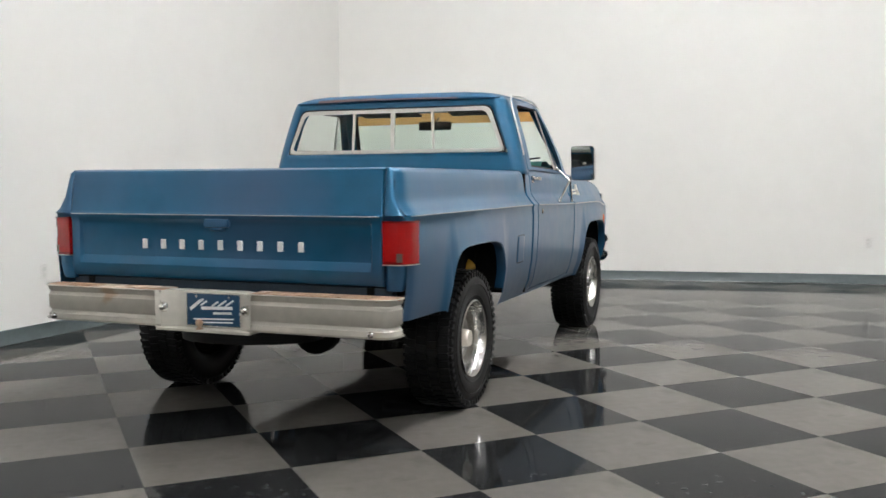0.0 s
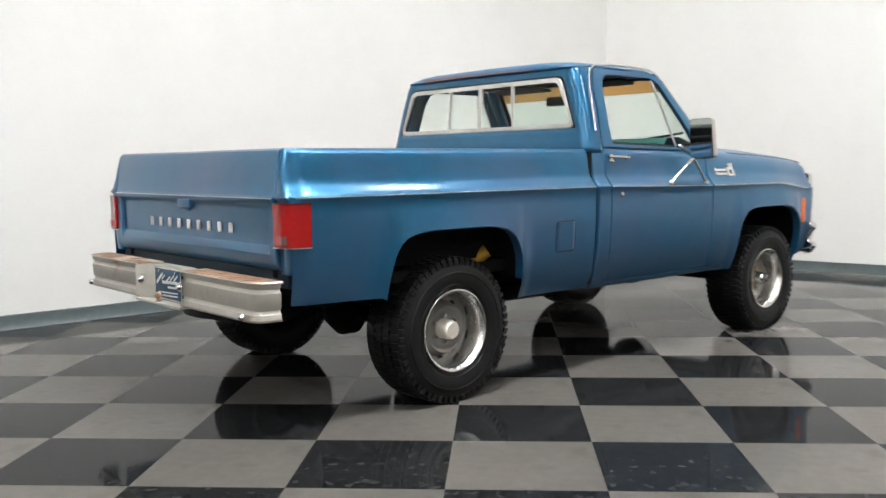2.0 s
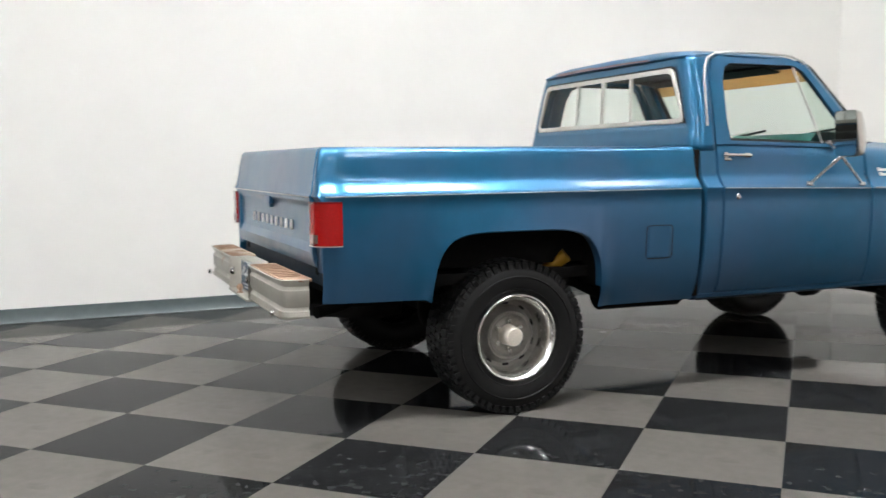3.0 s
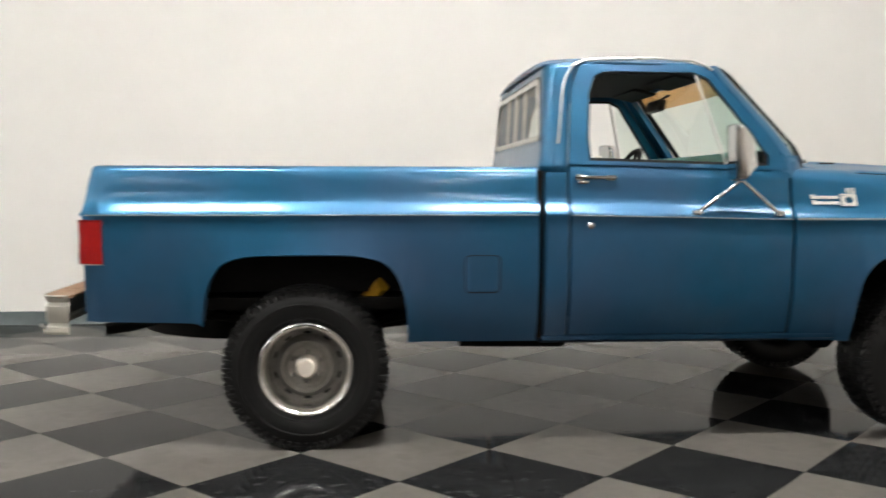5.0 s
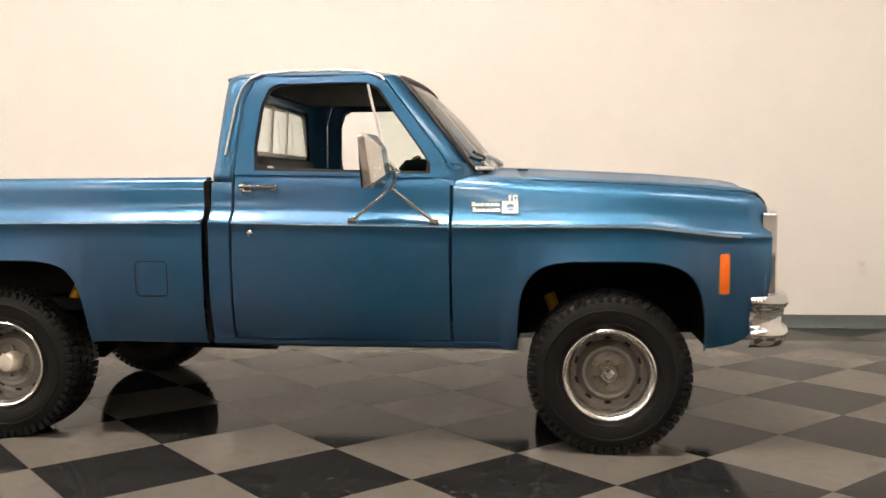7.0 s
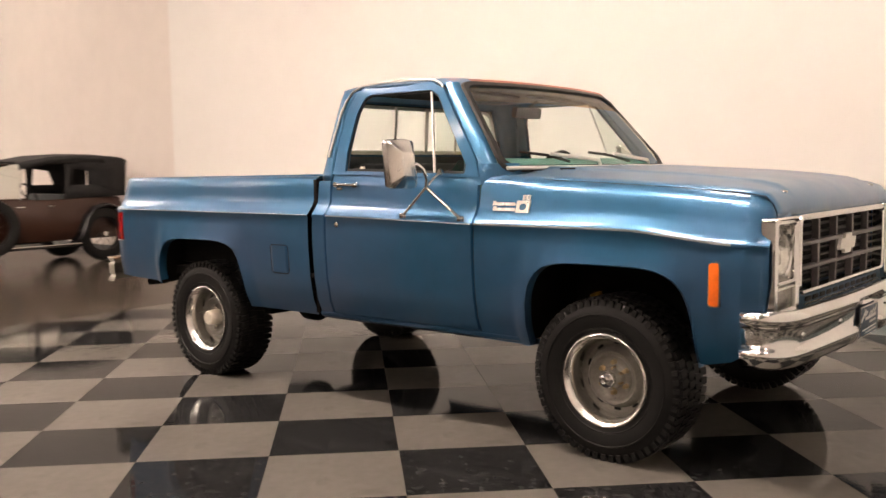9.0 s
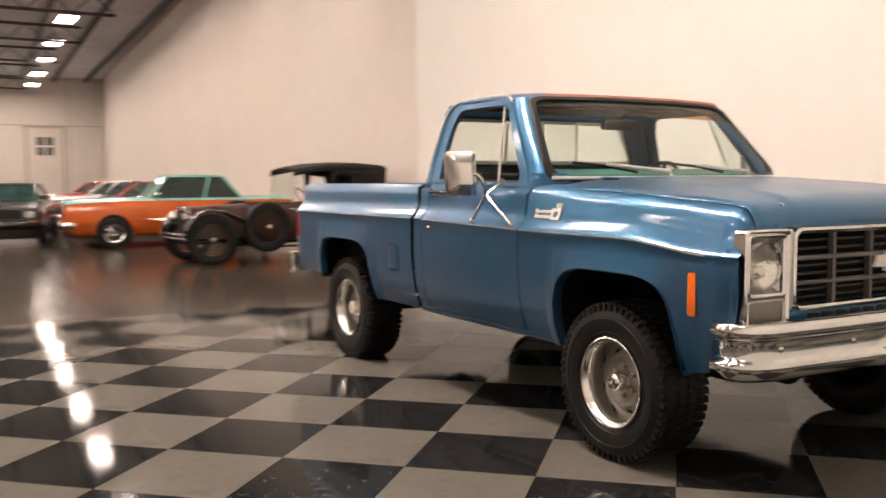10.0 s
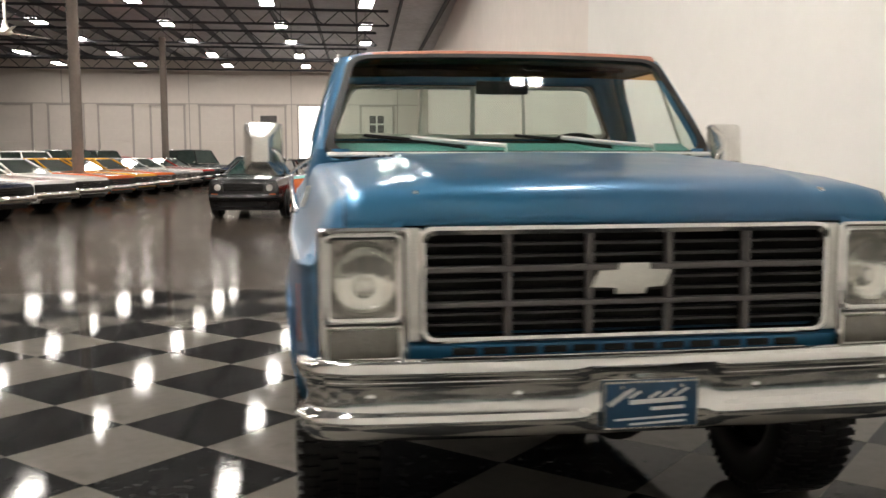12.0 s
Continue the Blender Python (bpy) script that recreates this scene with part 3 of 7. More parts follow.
def bed_side(side):
    g = new("bed_side")
    g.parent = TRUCK
    sw = lambda x, z: arch_swell(x, z, -0.015, 0.478, 0.888)
    bottom = lambda x: chain([(-1.1, 0.60), (-0.5, 0.585), (-0.45, 0.49), (1.1, 0.485)], x)

    def taper(x, y, z):
        # the rear corner rolls in
        return y - 0.020 * smoothstep(-0.93, -1.0, x) * (1 if z > 1.04 else 0.6)

    xs = columns(BED_REAR, BED_FRONT, [-0.015], 0.478, 18) + []
    xs = sorted(set(xs + [-0.985, -0.97, -0.95, -0.93]))
    rows = side_sheet(xs, LOWER + BED_UP, rear_arch, side, taper, None, bottom, sw)
    # the top leans forward at the rear edge
    rows = [[(x + 0.035 * smoothstep(-0.80, -1.0, x) * smoothstep(1.06, 1.29, z), y, z) for x, y, z in r] for r in rows]
    bm = bmesh.new()
    sheet(bm, rows)
    skin = part("side_skin", bm, PAINT, g)
    arch_lip(g, arch_points(rear_arch, -0.015, 0.478, sw, 0.60), side)
    # inner box wall and its top rail
    bm = bmesh.new()
    box(bm, -0.98, 1.03, side * 0.79 - 0.02, side * 0.79 + 0.02, 0.70, 1.27, 0.005, 1)
    part("inner_wall", bm, UNDER, g)
    # rear pillar face beside the tailgate, framing the tail lamp
    bm = bmesh.new()
    f = [(0.725, 0.952), (0.735, 0.960), (0.80, 0.975), (0.93, 0.977), (1.045, 0.978), (1.060, 0.974), (1.080, 0.955), (1.14, 0.925), (1.20, 0.914), (1.27, 0.905), (1.287, 0.885)]
    lean = lambda z: chain([(0.6, -1.0), (0.83, -1.010), (1.04, -1.012), (1.060, -1.034), (1.074, -1.026), (1.13, -1.018), (1.20, -1.008), (1.262, -0.998), (1.287, -0.980)], z)
    sheet(bm, [[(lean(z) + 0.06, side * 0.876, z), (lean(z) + 0.014, side * 0.876, z), (lean(z) + 0.008, side * 0.880, z), (lean(z) + 0.008, side * lerp(0.880, y, 0.5), z), (lean(z) + 0.009, side * (y - 0.012), z), (lean(z) + 0.014, side * (y - 0.003), z), (lean(z) + 0.03, side * y, z)] for z, y in f])
    part("rear_pillar", bm, PAINT, g, sharp=60)
    # crease trim line
    bm = bmesh.new()
    for xa, xb in ((BED_REAR + 0.01, BED_FRONT - 0.005),):
        box(bm, xa, xb, side * 0.999 - 0.003, side * 0.999 + 0.0025, 1.0550, 1.0605, 0.0012, 1)
    part("belt_trim", bm, WORN_EDGE, g, "thin worn metal strip on the belt crease")
    # dark line at the front edge
    bm = bmesh.new()
    box(bm, BED_FRONT - 0.002, BED_FRONT + 0.026, side * 0.89 - 0.05, side * 0.89 + 0.022, 0.50, 1.27)
    part("gap_filler", bm, UNDER, g)
    if side < 0:
        bm = bmesh.new()
        ring_plate(bm, round_poly([(0.698, 0.708), (0.862, 0.708), (0.862, 0.884), (0.698, 0.884)], 0.03), round_poly([(0.704, 0.714), (0.856, 0.714), (0.856, 0.878), (0.704, 0.878)], 0.027),
                   lambda u, v: (u, side * (chain(LOWER, v) + 0.0012), v), 1)
        part("fuel_door_gap", bm, SHADED_BLUE, g)
        bm = bmesh.new()
        pl = round_poly([(0.705, 0.715), (0.855, 0.715), (0.855, 0.877), (0.705, 0.877)], 0.027)
        sheet(bm, [[(u, side * (chain(LOWER, v) + e), v) for u, e in ((0.706, 0.0005), (0.709, 0.004), (0.73, 0.005), (0.83, 0.005), (0.851, 0.004), (0.854, 0.0005))] for v in np.linspace(0.718, 0.874, 9).tolist()])
        part("fuel_door", bm, PAINT, g, sharp=60)
    return g


def tail_lamp(side):
    g = new("tail_lamp")
    g.parent = TRUCK
    bm = bmesh.new()
    pts = [(-1.034, 0.877), (-1.034, 0.945), (-1.022, 0.966), (-1.0, 0.985), (-0.965, 0.998), (-0.915, 1.004)]
    ins = [(-0.99, 0.877), (-0.99, 0.935), (-0.985, 0.95), (-0.97, 0.965), (-0.95, 0.972), (-0.915, 0.975)]

    def band(z0, z1, out, name, mat, a=0, b=6, lab=""):
        bm = bmesh.new()
        o = [(x - out * (1 if k < 3 else 0.4), y + out * (0 if k < 2 else 1)) for k, (x, y) in enumerate(pts)][a:b]
        loop = o + ins[a:b][::-1]
        rows = [[(x, side * y, z) for x, y in loop] for z in (z0, z1)]
        sheet(bm, rows, close=True)
        for r in rows:
            bm.faces.new([bm.verts.new(p) for p in r])
        part(name, bm, mat, g, lab, sharp=30)

    band(0.836, 0.841, 0.004, "lamp_rim", DRIP)
    band(0.841, 0.846, 0.002, "lens", DARKRED)
    band(1.028, 1.036, 0.004, "lamp_rim", DARKRED)
    band(0.846, 0.905, 0.0, "lens", REDLENS, 2, 6)
    band(0.856, 0.900, 0.003, "reverse_lens", PALELENS, 1, 3, "clear reversing lamp lens")
    band(0.846, 0.857, 0.0, "lens", DARKRED, 0, 3)
    band(0.857, 0.900, 0.0, "lens", REDLENS, 0, 2)
    band(0.900, 0.935, 0.002, "lens", REDLENS)
    band(0.935, 0.985, 0.0, "lens", REDLENS)
    band(0.985, 1.028, 0.002, "lens", REDLENS)
    return g


def letter_bars(parent):
    """Nine light marks where the maker's name runs across the panel, kept as plain bars."""
    for k in range(9):
        y = 0.420 - k * 0.1095
        bm = bmesh.new()
        box(bm, -1.017, -1.008, y - 0.014, y + 0.014, 0.893, 0.938, 0.002, 1)
        part("name_bar", bm, WHITE, parent, "plain white bar in place of a letter")


def tailgate():
    g = new("tailgate")
    g.parent = TRUCK
    w = 0.872
    bm = bmesh.new()
    prof = [(-0.955, 0.742), (-0.985, 0.738), (-1.003, 0.744), (-1.016, 0.768), (-1.022, 0.805), (-1.010, 0.835), (-1.004, 0.845), (-1.004, 1.005), (-1.012, 1.022), (-1.026, 1.034),
            (-1.030, 1.045), (-1.032, 1.058), (-1.026, 1.064), (-1.022, 1.072), (-1.012, 1.13), (-1.002, 1.20), (-0.992, 1.262), (-0.984, 1.280), (-0.965, 1.289), (-0.915, 1.289), (-0.905, 1.28), (-0.905, 0.75)]
    rows = []
    for y in [-w, -w + 0.006, -0.835, -0.82, -0.81, -0.5, -0.25, 0, 0.25, 0.5, 0.81, 0.82, 0.835, w - 0.006, w]:
        edge = abs(y) > 0.815
        row = []
        for k, (x, z) in enumerate(prof):
            if edge and 5 <= k <= 8:
                x = -1.022
            if abs(y) > w - 0.003:
                x = x + 0.006 if k < 18 else x
            row.append((x, y, z))
        rows.append(row)
    sheet(bm, rows)
    for r in (rows[0], rows[-1]):
        bm.faces.new([bm.verts.new(p) for p in r])
    part("gate_panel", bm, PAINT, g, sharp=28)
    bm = bmesh.new()
    box(bm, -1.0345, -1.030, -w + 0.01, w - 0.01, 1.052, 1.0575, 0.0012, 1)
    part("gate_trim", bm, WORN_EDGE, g, "thin worn metal strip across the gate")
    bm = bmesh.new()
    box(bm, -1.036, -1.006, -0.075, 0.062, 0.996, 1.036, 0.008, 2)
    box(bm, -1.028, -1.004, -0.045, 0.032, 0.98, 0.997, 0.004, 1)
    part("gate_handle", bm, PAINT, g)
    letter_bars(g)
    # sill below the gate, coloured dark for the shade there
    bm = bmesh.new()
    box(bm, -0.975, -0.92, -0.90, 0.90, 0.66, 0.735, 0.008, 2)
    part("rear_sill", bm, SHADED_BLUE, g, "recessed sill below the gate, shade put into its dark blue")
    return g


def dealer_plate(parent, x, y, z, turn, w=0.295, h=0.150):
    """Blue dealer plate; its lettering is kept as plain strokes and bars."""
    pl = part_box("dealer_plate", parent, PLATEBLUE, (-0.004, 0.002, -w / 2, w / 2, -h / 2, h / 2), 0.004, pose(x, y, z, 0, 0, turn), "blue dealer plate with white lettering strokes")
    bm = bmesh.new()
    m = pose(x, y, z, 0, 0, turn)
    bars = [(-0.02, 0.010, 0.17, 0.014, -2), (0.05, 0.030, 0.04, 0.008, -30), (-0.01, 0.028, 0.04, 0.008, -30), (-0.05, 0.032, 0.05, 0.008, -30), (-0.09, 0.034, 0.05, 0.008, -30), (0.098, 0.020, 0.070, 0.014, -35), (0.074, 0.034, 0.050, 0.009, -35), (-0.05, -0.012, 0.10, 0.010, -2), (0.0, -0.040, 0.22, 0.006, -2), (-0.02, -0.055, 0.17, 0.006, -2)]
    for u, v, bw, bh, a in bars:
        box(bm, -0.0062, -0.0042, -bw / 2, bw / 2, -bh / 2, bh / 2, 0, 1, m @ pose(0, u, v, a, 0, 0))
    part("plate_mark", bm, WHITE, pl, "white strokes and bars on the plate", smooth=False)
    bm = bmesh.new()
    ring_plate(bm, [(-w / 2, -h / 2), (w / 2, -h / 2), (w / 2, h / 2), (-w / 2, h / 2)], [(-w / 2 + 0.005, -h / 2 + 0.005), (w / 2 - 0.005, -h / 2 + 0.005), (w / 2 - 0.005, h / 2 - 0.005), (-w / 2 + 0.005, h / 2 - 0.005)], lambda u, v: m @ Vector((-0.0055, u, v)), 1)
    thick(part("plate_rim", bm, ALLOY, pl, smooth=False), 0.003)
    for u in (-0.09, 0.09):
        bm = bmesh.new()
        cyl(bm, (x - 0.004 * math.cos(radians(turn)), y, z), (x - 0.010 * math.cos(radians(turn)), y, z), 0.006, n=10)
        bmesh.ops.translate(bm, vec=(0, u, h / 2 - 0.016), verts=bm.verts)
        part("plate_bolt", bm, ALLOY, pl)


def part_box(name, parent, mat, b, bev=0.0, m=None, label=""):
    bm = bmesh.new()
    box(bm, *b, bev, 2, m)
    return part(name, bm, mat, parent, label)


def rear_bumper():
    g = new("rear_bumper")
    g.parent = TRUCK
    tagged(g, "cream painted steel step bumper with rust stains")
    z0, z1 = 0.546, 0.712

    def wing(s):
        # face profile with two pressed ribs, swept across and round the end
        prof = [(0.0, z0 + 0.010), (-0.006, z0), (-0.012, z0 + 0.004), (-0.013, z0 + 0.030), (-0.022, z0 + 0.036), (-0.024, z0 + 0.048), (-0.014, z0 + 0.056), (-0.011, z0 + 0.118),
                (-0.020, z0 + 0.125), (-0.022, z0 + 0.135), (-0.013, z0 + 0.143), (-0.010, z1 - 0.004), (-0.004, z1), (0.0, z1 - 0.004)]
        path = [(-1.215, 0.235), (-1.218, 0.26), (-1.218, 0.50), (-1.216, 0.85), (-1.212, 0.905), (-1.198, 0.935), (-1.170, 0.952), (-1.12, 0.960), (-1.075, 0.962)]
        rows = []
        for k, (x, y) in enumerate(path):
            a = Vector(path[min(k + 1, len(path) - 1)]) - Vector(path[max(k - 1, 0)])
            nrm = Vector((-a.y, a.x)).normalized()
            rows.append([(x + nrm.x * -u * -1, s * (y + nrm.y * u), z) for u, z in prof])
        bm = bmesh.new()
        sheet(bm, rows)
        ob = part("bumper_wing", bm, CREAM, g, sharp=50)
        # tread on top
        bm = bmesh.new()
        top = [(-1.200, 0.24), (-1.205, 0.50), (-1.203, 0.88), (-1.185, 0.93), (-1.12, 0.95), (-1.06, 0.95), (-1.06, 0.24)]
        prism(bm, [(x, s * y) for x, y in top], z1 - 0.012, z1 - 0.001, "z")
        for k in range(9):
            box(bm, -1.19, -1.08, s * (0.30 + 0.065 * k) - 0.008, s * (0.30 + 0.065 * k) + 0.008, z1 - 0.003, z1 + 0.0012)
        part("step_tread", bm, RUST_TREAD, g, "rusty step tread", smooth=False)
        bm = bmesh.new()
        lathe(bm, [(0, -0.018), (0.010, -0.016), (0.014, -0.008), (0.016, 0.0)], (-1.226, s * 0.86, z0 + 0.022), "x", 14)
        part("carriage_bolt", bm, ALLOY, g)
        bm = bmesh.new()
        lathe(bm, [(0, -0.024), (0.013, -0.021), (0.021, -0.010), (0.024, 0.0)], (-1.200, s * 0.225, 0.635), "x", 16)
        part("carriage_bolt", bm, ALLOY, g)

    wing(-1)
    wing(1)
    # recessed centre with angled cheeks
    bm = bmesh.new()
    plan = [(-1.217, 0.262), (-1.20, 0.235), (-1.172, 0.172), (-1.168, 0.15), (-1.168, -0.15), (-1.172, -0.172), (-1.20, -0.235), (-1.217, -0.262)]
    rows = [[(x + d, y, z) for x, y in plan] for z, d in ((z0 - 0.008, 0.012), (z0 - 0.006, 0.0), (z0 + 0.0, 0.0), (z1 - 0.012, 0.0), (z1 - 0.004, 0.004), (z1 - 0.004, 0.09))]
    sheet(bm, rows)
    part("centre_step", bm, CREAM, g, sharp=30)
    bm = bmesh.new()
    prism(bm, [(-1.225, 0.255), (-1.225, -0.255), (-1.10, -0.255), (-1.10, 0.255)], z0 - 0.016, z0 - 0.004, "z", 0.003)
    part("tow_shelf", bm, CREAM, g)
    dealer_plate(g, -1.172, -0.035, 0.628, 0)
    bm = bmesh.new()
    lathe(bm, [(0, 0.048), (0.010, 0.046), (0.017, 0.037), (0.019, 0.029), (0.015, 0.019), (0.009, 0.012), (0.011, 0.006), (0.018, 0.004), (0.018, 0.0), (0, 0)], (-1.205, 0.025, z0 - 0.004), "z", 20)
    part("tow_ball", bm, RUST_TREAD, g, "rusty tow ball")
    for s in (-1, 1):
        bm = bmesh.new()
        box(bm, -1.16, -0.85, s * 0.42 - 0.03, s * 0.42 + 0.03, 0.56, 0.66)
        part("bumper_bracket", bm, UNDER, g)
    g.location = (0, -0.04, 0)
    return g


def bed_inside():
    g = new("load_bed")
    g.parent = TRUCK
    # bed floor, ribs and wheel houses have their shade in the dark blue
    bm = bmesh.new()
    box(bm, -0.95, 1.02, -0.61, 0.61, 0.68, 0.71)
    part("bed_floor", bm, SHADED_BLUE, g)
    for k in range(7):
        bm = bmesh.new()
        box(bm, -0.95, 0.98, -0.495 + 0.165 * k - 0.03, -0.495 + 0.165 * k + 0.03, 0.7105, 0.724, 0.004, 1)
        part("floor_rib", bm, SHADED_BLUE, g)
    bm = bmesh.new()
    box(bm, 0.985, 1.03, -0.86, 0.86, 0.62, 1.272, 0.006, 1)
    part("front_board", bm, PAINT, g)
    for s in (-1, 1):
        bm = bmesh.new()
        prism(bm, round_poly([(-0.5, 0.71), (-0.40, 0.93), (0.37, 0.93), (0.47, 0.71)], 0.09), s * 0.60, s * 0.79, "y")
        part("wheel_house", bm, SHADED_BLUE, g)


def inner_arch(cx, half, top, side, name, base):
    """Dark liner behind a wheel opening."""
    bm = bmesh.new()
    rows = []
    for y in (0.945, 0.52):
        rows.append([(cx + half * 1.0 * -math.copysign(abs(math.cos(a)) ** 0.4, math.cos(a)), side * y, base + (top + 0.02 - base) * math.sin(a) ** 0.4) for a in [math.pi * k / 24 for k in range(25)]])
    sheet(bm, rows)
    vs = [bm.verts.new(p) for p in rows[1]]
    bm.faces.new(vs)
    return part(name, bm, UNDER, TRUCK)


# ---- cab ----
def cab_half(z):
    """Half-width of the cab side by height above the belt."""
    return chain([(1.26, 0.930), (1.31, 0.922), (1.345, 0.912), (1.45, 0.888), (1.60, 0.847), (1.70, 0.817), (1.77, 0.793), (1.81, 0.775), (1.84, 0.742)], z)


DOOR_OUT = [(1.186, 1.300), (1.190, 1.42), (1.212, 1.68), (1.255, 1.785), (1.32, 1.812), (1.835, 1.808), (1.925, 1.772), (2.205, 1.385), (2.232, 1.300)]
DOOR_IN = [(1.286, 1.320), (1.278, 1.42), (1.298, 1.655), (1.332, 1.742), (1.378, 1.767), (1.835, 1.766), (1.902, 1.735), (2.148, 1.360), (2.138, 1.320)]


def door(side):
    g = new("door")
    g.parent = TRUCK
    bm = bmesh.new()
    xs = np.linspace(1.186, 2.232, 12).tolist()
    prof = [(0.515, 0.935)] + [p for p in LOWER if p[0] > 0.55] + DOOR_UP
    rows = [[(x, side * y, z) for z, y in prof] for x in xs]
    # soft rounding at the shut lines
    rows = [[(rows[0][k][0], rows[0][k][1] - side * 0.012, rows[0][k][2]) for k in range(len(prof))]] + [[(p[0] + 0.006, p[1], p[2]) for p in rows[0]]] + rows[1:-1] + \
           [[(p[0] - 0.006, p[1], p[2]) for p in rows[-1]]] + [[(p[0], p[1] - side * 0.012, p[2]) for p in rows[-1]]]
    sheet(bm, rows)
    part("door_skin", bm, PAINT, g)
    bm = bmesh.new()
    o, i = dense(DOOR_OUT), dense(DOOR_IN)
    at = lambda u, v: (u, side * (cab_half(v) + 0.002), v)
    ring_plate(bm, o, i, at, 2)
    sheet(bm, [[at(u, v) for u, v in i], [(p[0], p[1] - side * 0.03, p[2]) for p in [at(u, v) for u, v in i]]], close=True)
    sheet(bm, [[at(u, v) for u, v in o], [(p[0], p[1] - side * 0.02, p[2]) for p in [at(u, v) for u, v in o]]], close=True)
    part("window_frame", bm, PAINT, g)
    # black run channel just inside the opening
    bm = bmesh.new()
    c = (1.66, 1.55)
    j = [(lerp(u, c[0], 0.035), lerp(v, c[1], 0.06)) for u, v in i]
    ring_plate(bm, i, j, lambda u, v: (u, side * (cab_half(v) - 0.010), v), 1)
    part("window_seal", bm, BLACK, g)
    # vent window with its bright division bar
    bm = bmesh.new()
    tube(bm, [(1.842, side * (cab_half(1.755) - 0.004), 1.755), (1.942, side * (cab_half(1.325) - 0.004), 1.325)], 0.007, 8)
    part("vent_bar", bm, DRIP, g, "bright vent window bar")
    bm = bmesh.new()
    v = [(1.865, 1.752), (1.896, 1.730), (2.133, 1.362), (2.127, 1.332), (1.95, 1.332)]
    bm.faces.new([bm.verts.new((x, side * (cab_half(z) - 0.012), z)) for x, z in v])
    p = part("vent_pane", bm, PANE, g)
    p.visible_shadow = False
    # handle, lock, shut line trim
    bm = bmesh.new()
    box(bm, 1.215, 1.405, side * 0.945 - 0.012, side * 0.945 + 0.012, 1.232, 1.250, 0.006, 2)
    cyl(bm, (1.232, side * 0.925, 1.241), (1.232, side * 0.952, 1.241), 0.016, n=14)
    box(bm, 1.36, 1.40, side * 0.938 - 0.012, side * 0.938 + 0.012, 1.226, 1.254, 0.006, 2)
    part("door_handle", bm, CHROME, g, "chrome door handle")
    bm = bmesh.new()
    box(bm, 1.23, 1.275, side * 0.936 - 0.006, side * 0.936 + 0.006, 1.206, 1.226, 0.006, 2)
    part("push_button", bm, ALLOY, g)
    bm = bmesh.new()
    lathe(bm, [(0, side * 0.008), (0.010, side * 0.007), (0.015, side * 0.002), (0.015, 0)], (1.28, side * 0.996, 1.012), "y", 16)
    part("door_lock", bm, ALLOY, g)
    bm = bmesh.new()
    box(bm, 1.192, 2.226, side * 0.999 - 0.003, side * 0.999 + 0.0025, 1.0550, 1.0605, 0.0012, 1)
    part("belt_trim", bm, WORN_EDGE, g, "thin worn metal strip on the belt crease")
    return g


def mirror_arm(side):
    g = new("door_mirror")
    g.parent = TRUCK
    tagged(g, "chrome truck mirror on a tripod bracket")
    y0 = 1.135
    hd = Vector((1.905, side * y0, 1.36))
    bm = bmesh.new()
    prof = []
    for k, (sx, off) in enumerate(((0.42, 0.078), (0.46, 0.076), (0.90, 0.030), (0.97, 0.022), (1.0, 0.006), (1.0, -0.012))):
        pl = round_poly([(-0.088 * sx, -0.122 * sx), (0.088 * sx, -0.122 * sx), (0.088 * sx, 0.122 * sx), (-0.088 * sx, 0.122 * sx)], 0.030 * sx)
        prof.append([(off, u, v) for u, v in pl])
    sheet(bm, prof, close=True)
    bm.faces.new([bm.verts.new(p) for p in prof[0]])
    bmesh.ops.transform(bm, matrix=Matrix.Translation(hd) @ pose(0, 0, 0, 0, 0, side * 9), verts=bm.verts)
    part("mirror_shell", bm, ALLOY, g, "chrome mirror shell", sharp=20)
    bm = bmesh.new()
    bm.faces.new([bm.verts.new((-0.009, u * 0.97, v * 0.97)) for u, v in round_poly([(-0.088, -0.122), (0.088, -0.122), (0.088, 0.122), (-0.088, 0.122)], 0.030)])
    bmesh.ops.transform(bm, matrix=Matrix.Translation(hd) @ pose(0, 0, 0, 0, 0, side * 9) @ pose(-0.010, 0, 0, 0, 5.0, 0), verts=bm.verts)
    part("mirror_glass", bm, MIRROR, g, "mirror glass")
    knot = (1.965, side * 1.02, 1.243)
    bm = bmesh.new()
    tube(bm, [(1.955, side * 1.115, 1.36), (1.985, side * 1.085, 1.362), (1.995, side * 1.06, 1.345), (1.99, side * 1.04, 1.29), knot], 0.010)
    part("mirror_stalk", bm, CHROME, g)
    for foot in ((1.775, side * 0.988, 1.082), (2.160, side * 0.988, 1.082)):
        bm = bmesh.new()
        tube(bm, [knot, tuple(lerp(a, b, 0.95) for a, b in zip(knot, foot)), foot], 0.0095)
        lathe(bm, [(0, side * 0.014), (0.012, side * 0.012), (0.017, 0)], foot, "y", 12)
        box(bm, foot[0] - 0.022, foot[0] + 0.022, foot[1] - 0.006, foot[1] + 0.006, foot[2] - 0.014, foot[2] + 0.014, 0.005, 2)
        part("mirror_strut", bm, CHROME, g)
    bm = bmesh.new()
    tube(bm, [knot, (1.975, side * 0.955, 1.30), (1.985, side * 0.915, 1.325)], 0.008)
    lathe(bm, [(0, side * 0.012), (0.016, side * 0.010), (0.020, 0)], (1.985, side * 0.915, 1.325), "y", 12)
    part("mirror_strut", bm, CHROME, g)


WIN_LO, WIN_HI = 1.412, 1.742


def rear_x(z):
    return chain([(0.45, 1.062), (1.25, 1.058), (1.30, 1.048), (1.40, 1.047), (1.75, 1.074), (1.80, 1.082), (1.83, 1.10)], z)


def win_half(z):
    return chain([(1.38, 0.818), (WIN_LO, 0.812), (WIN_HI, 0.690), (1.79, 0.672)], z)


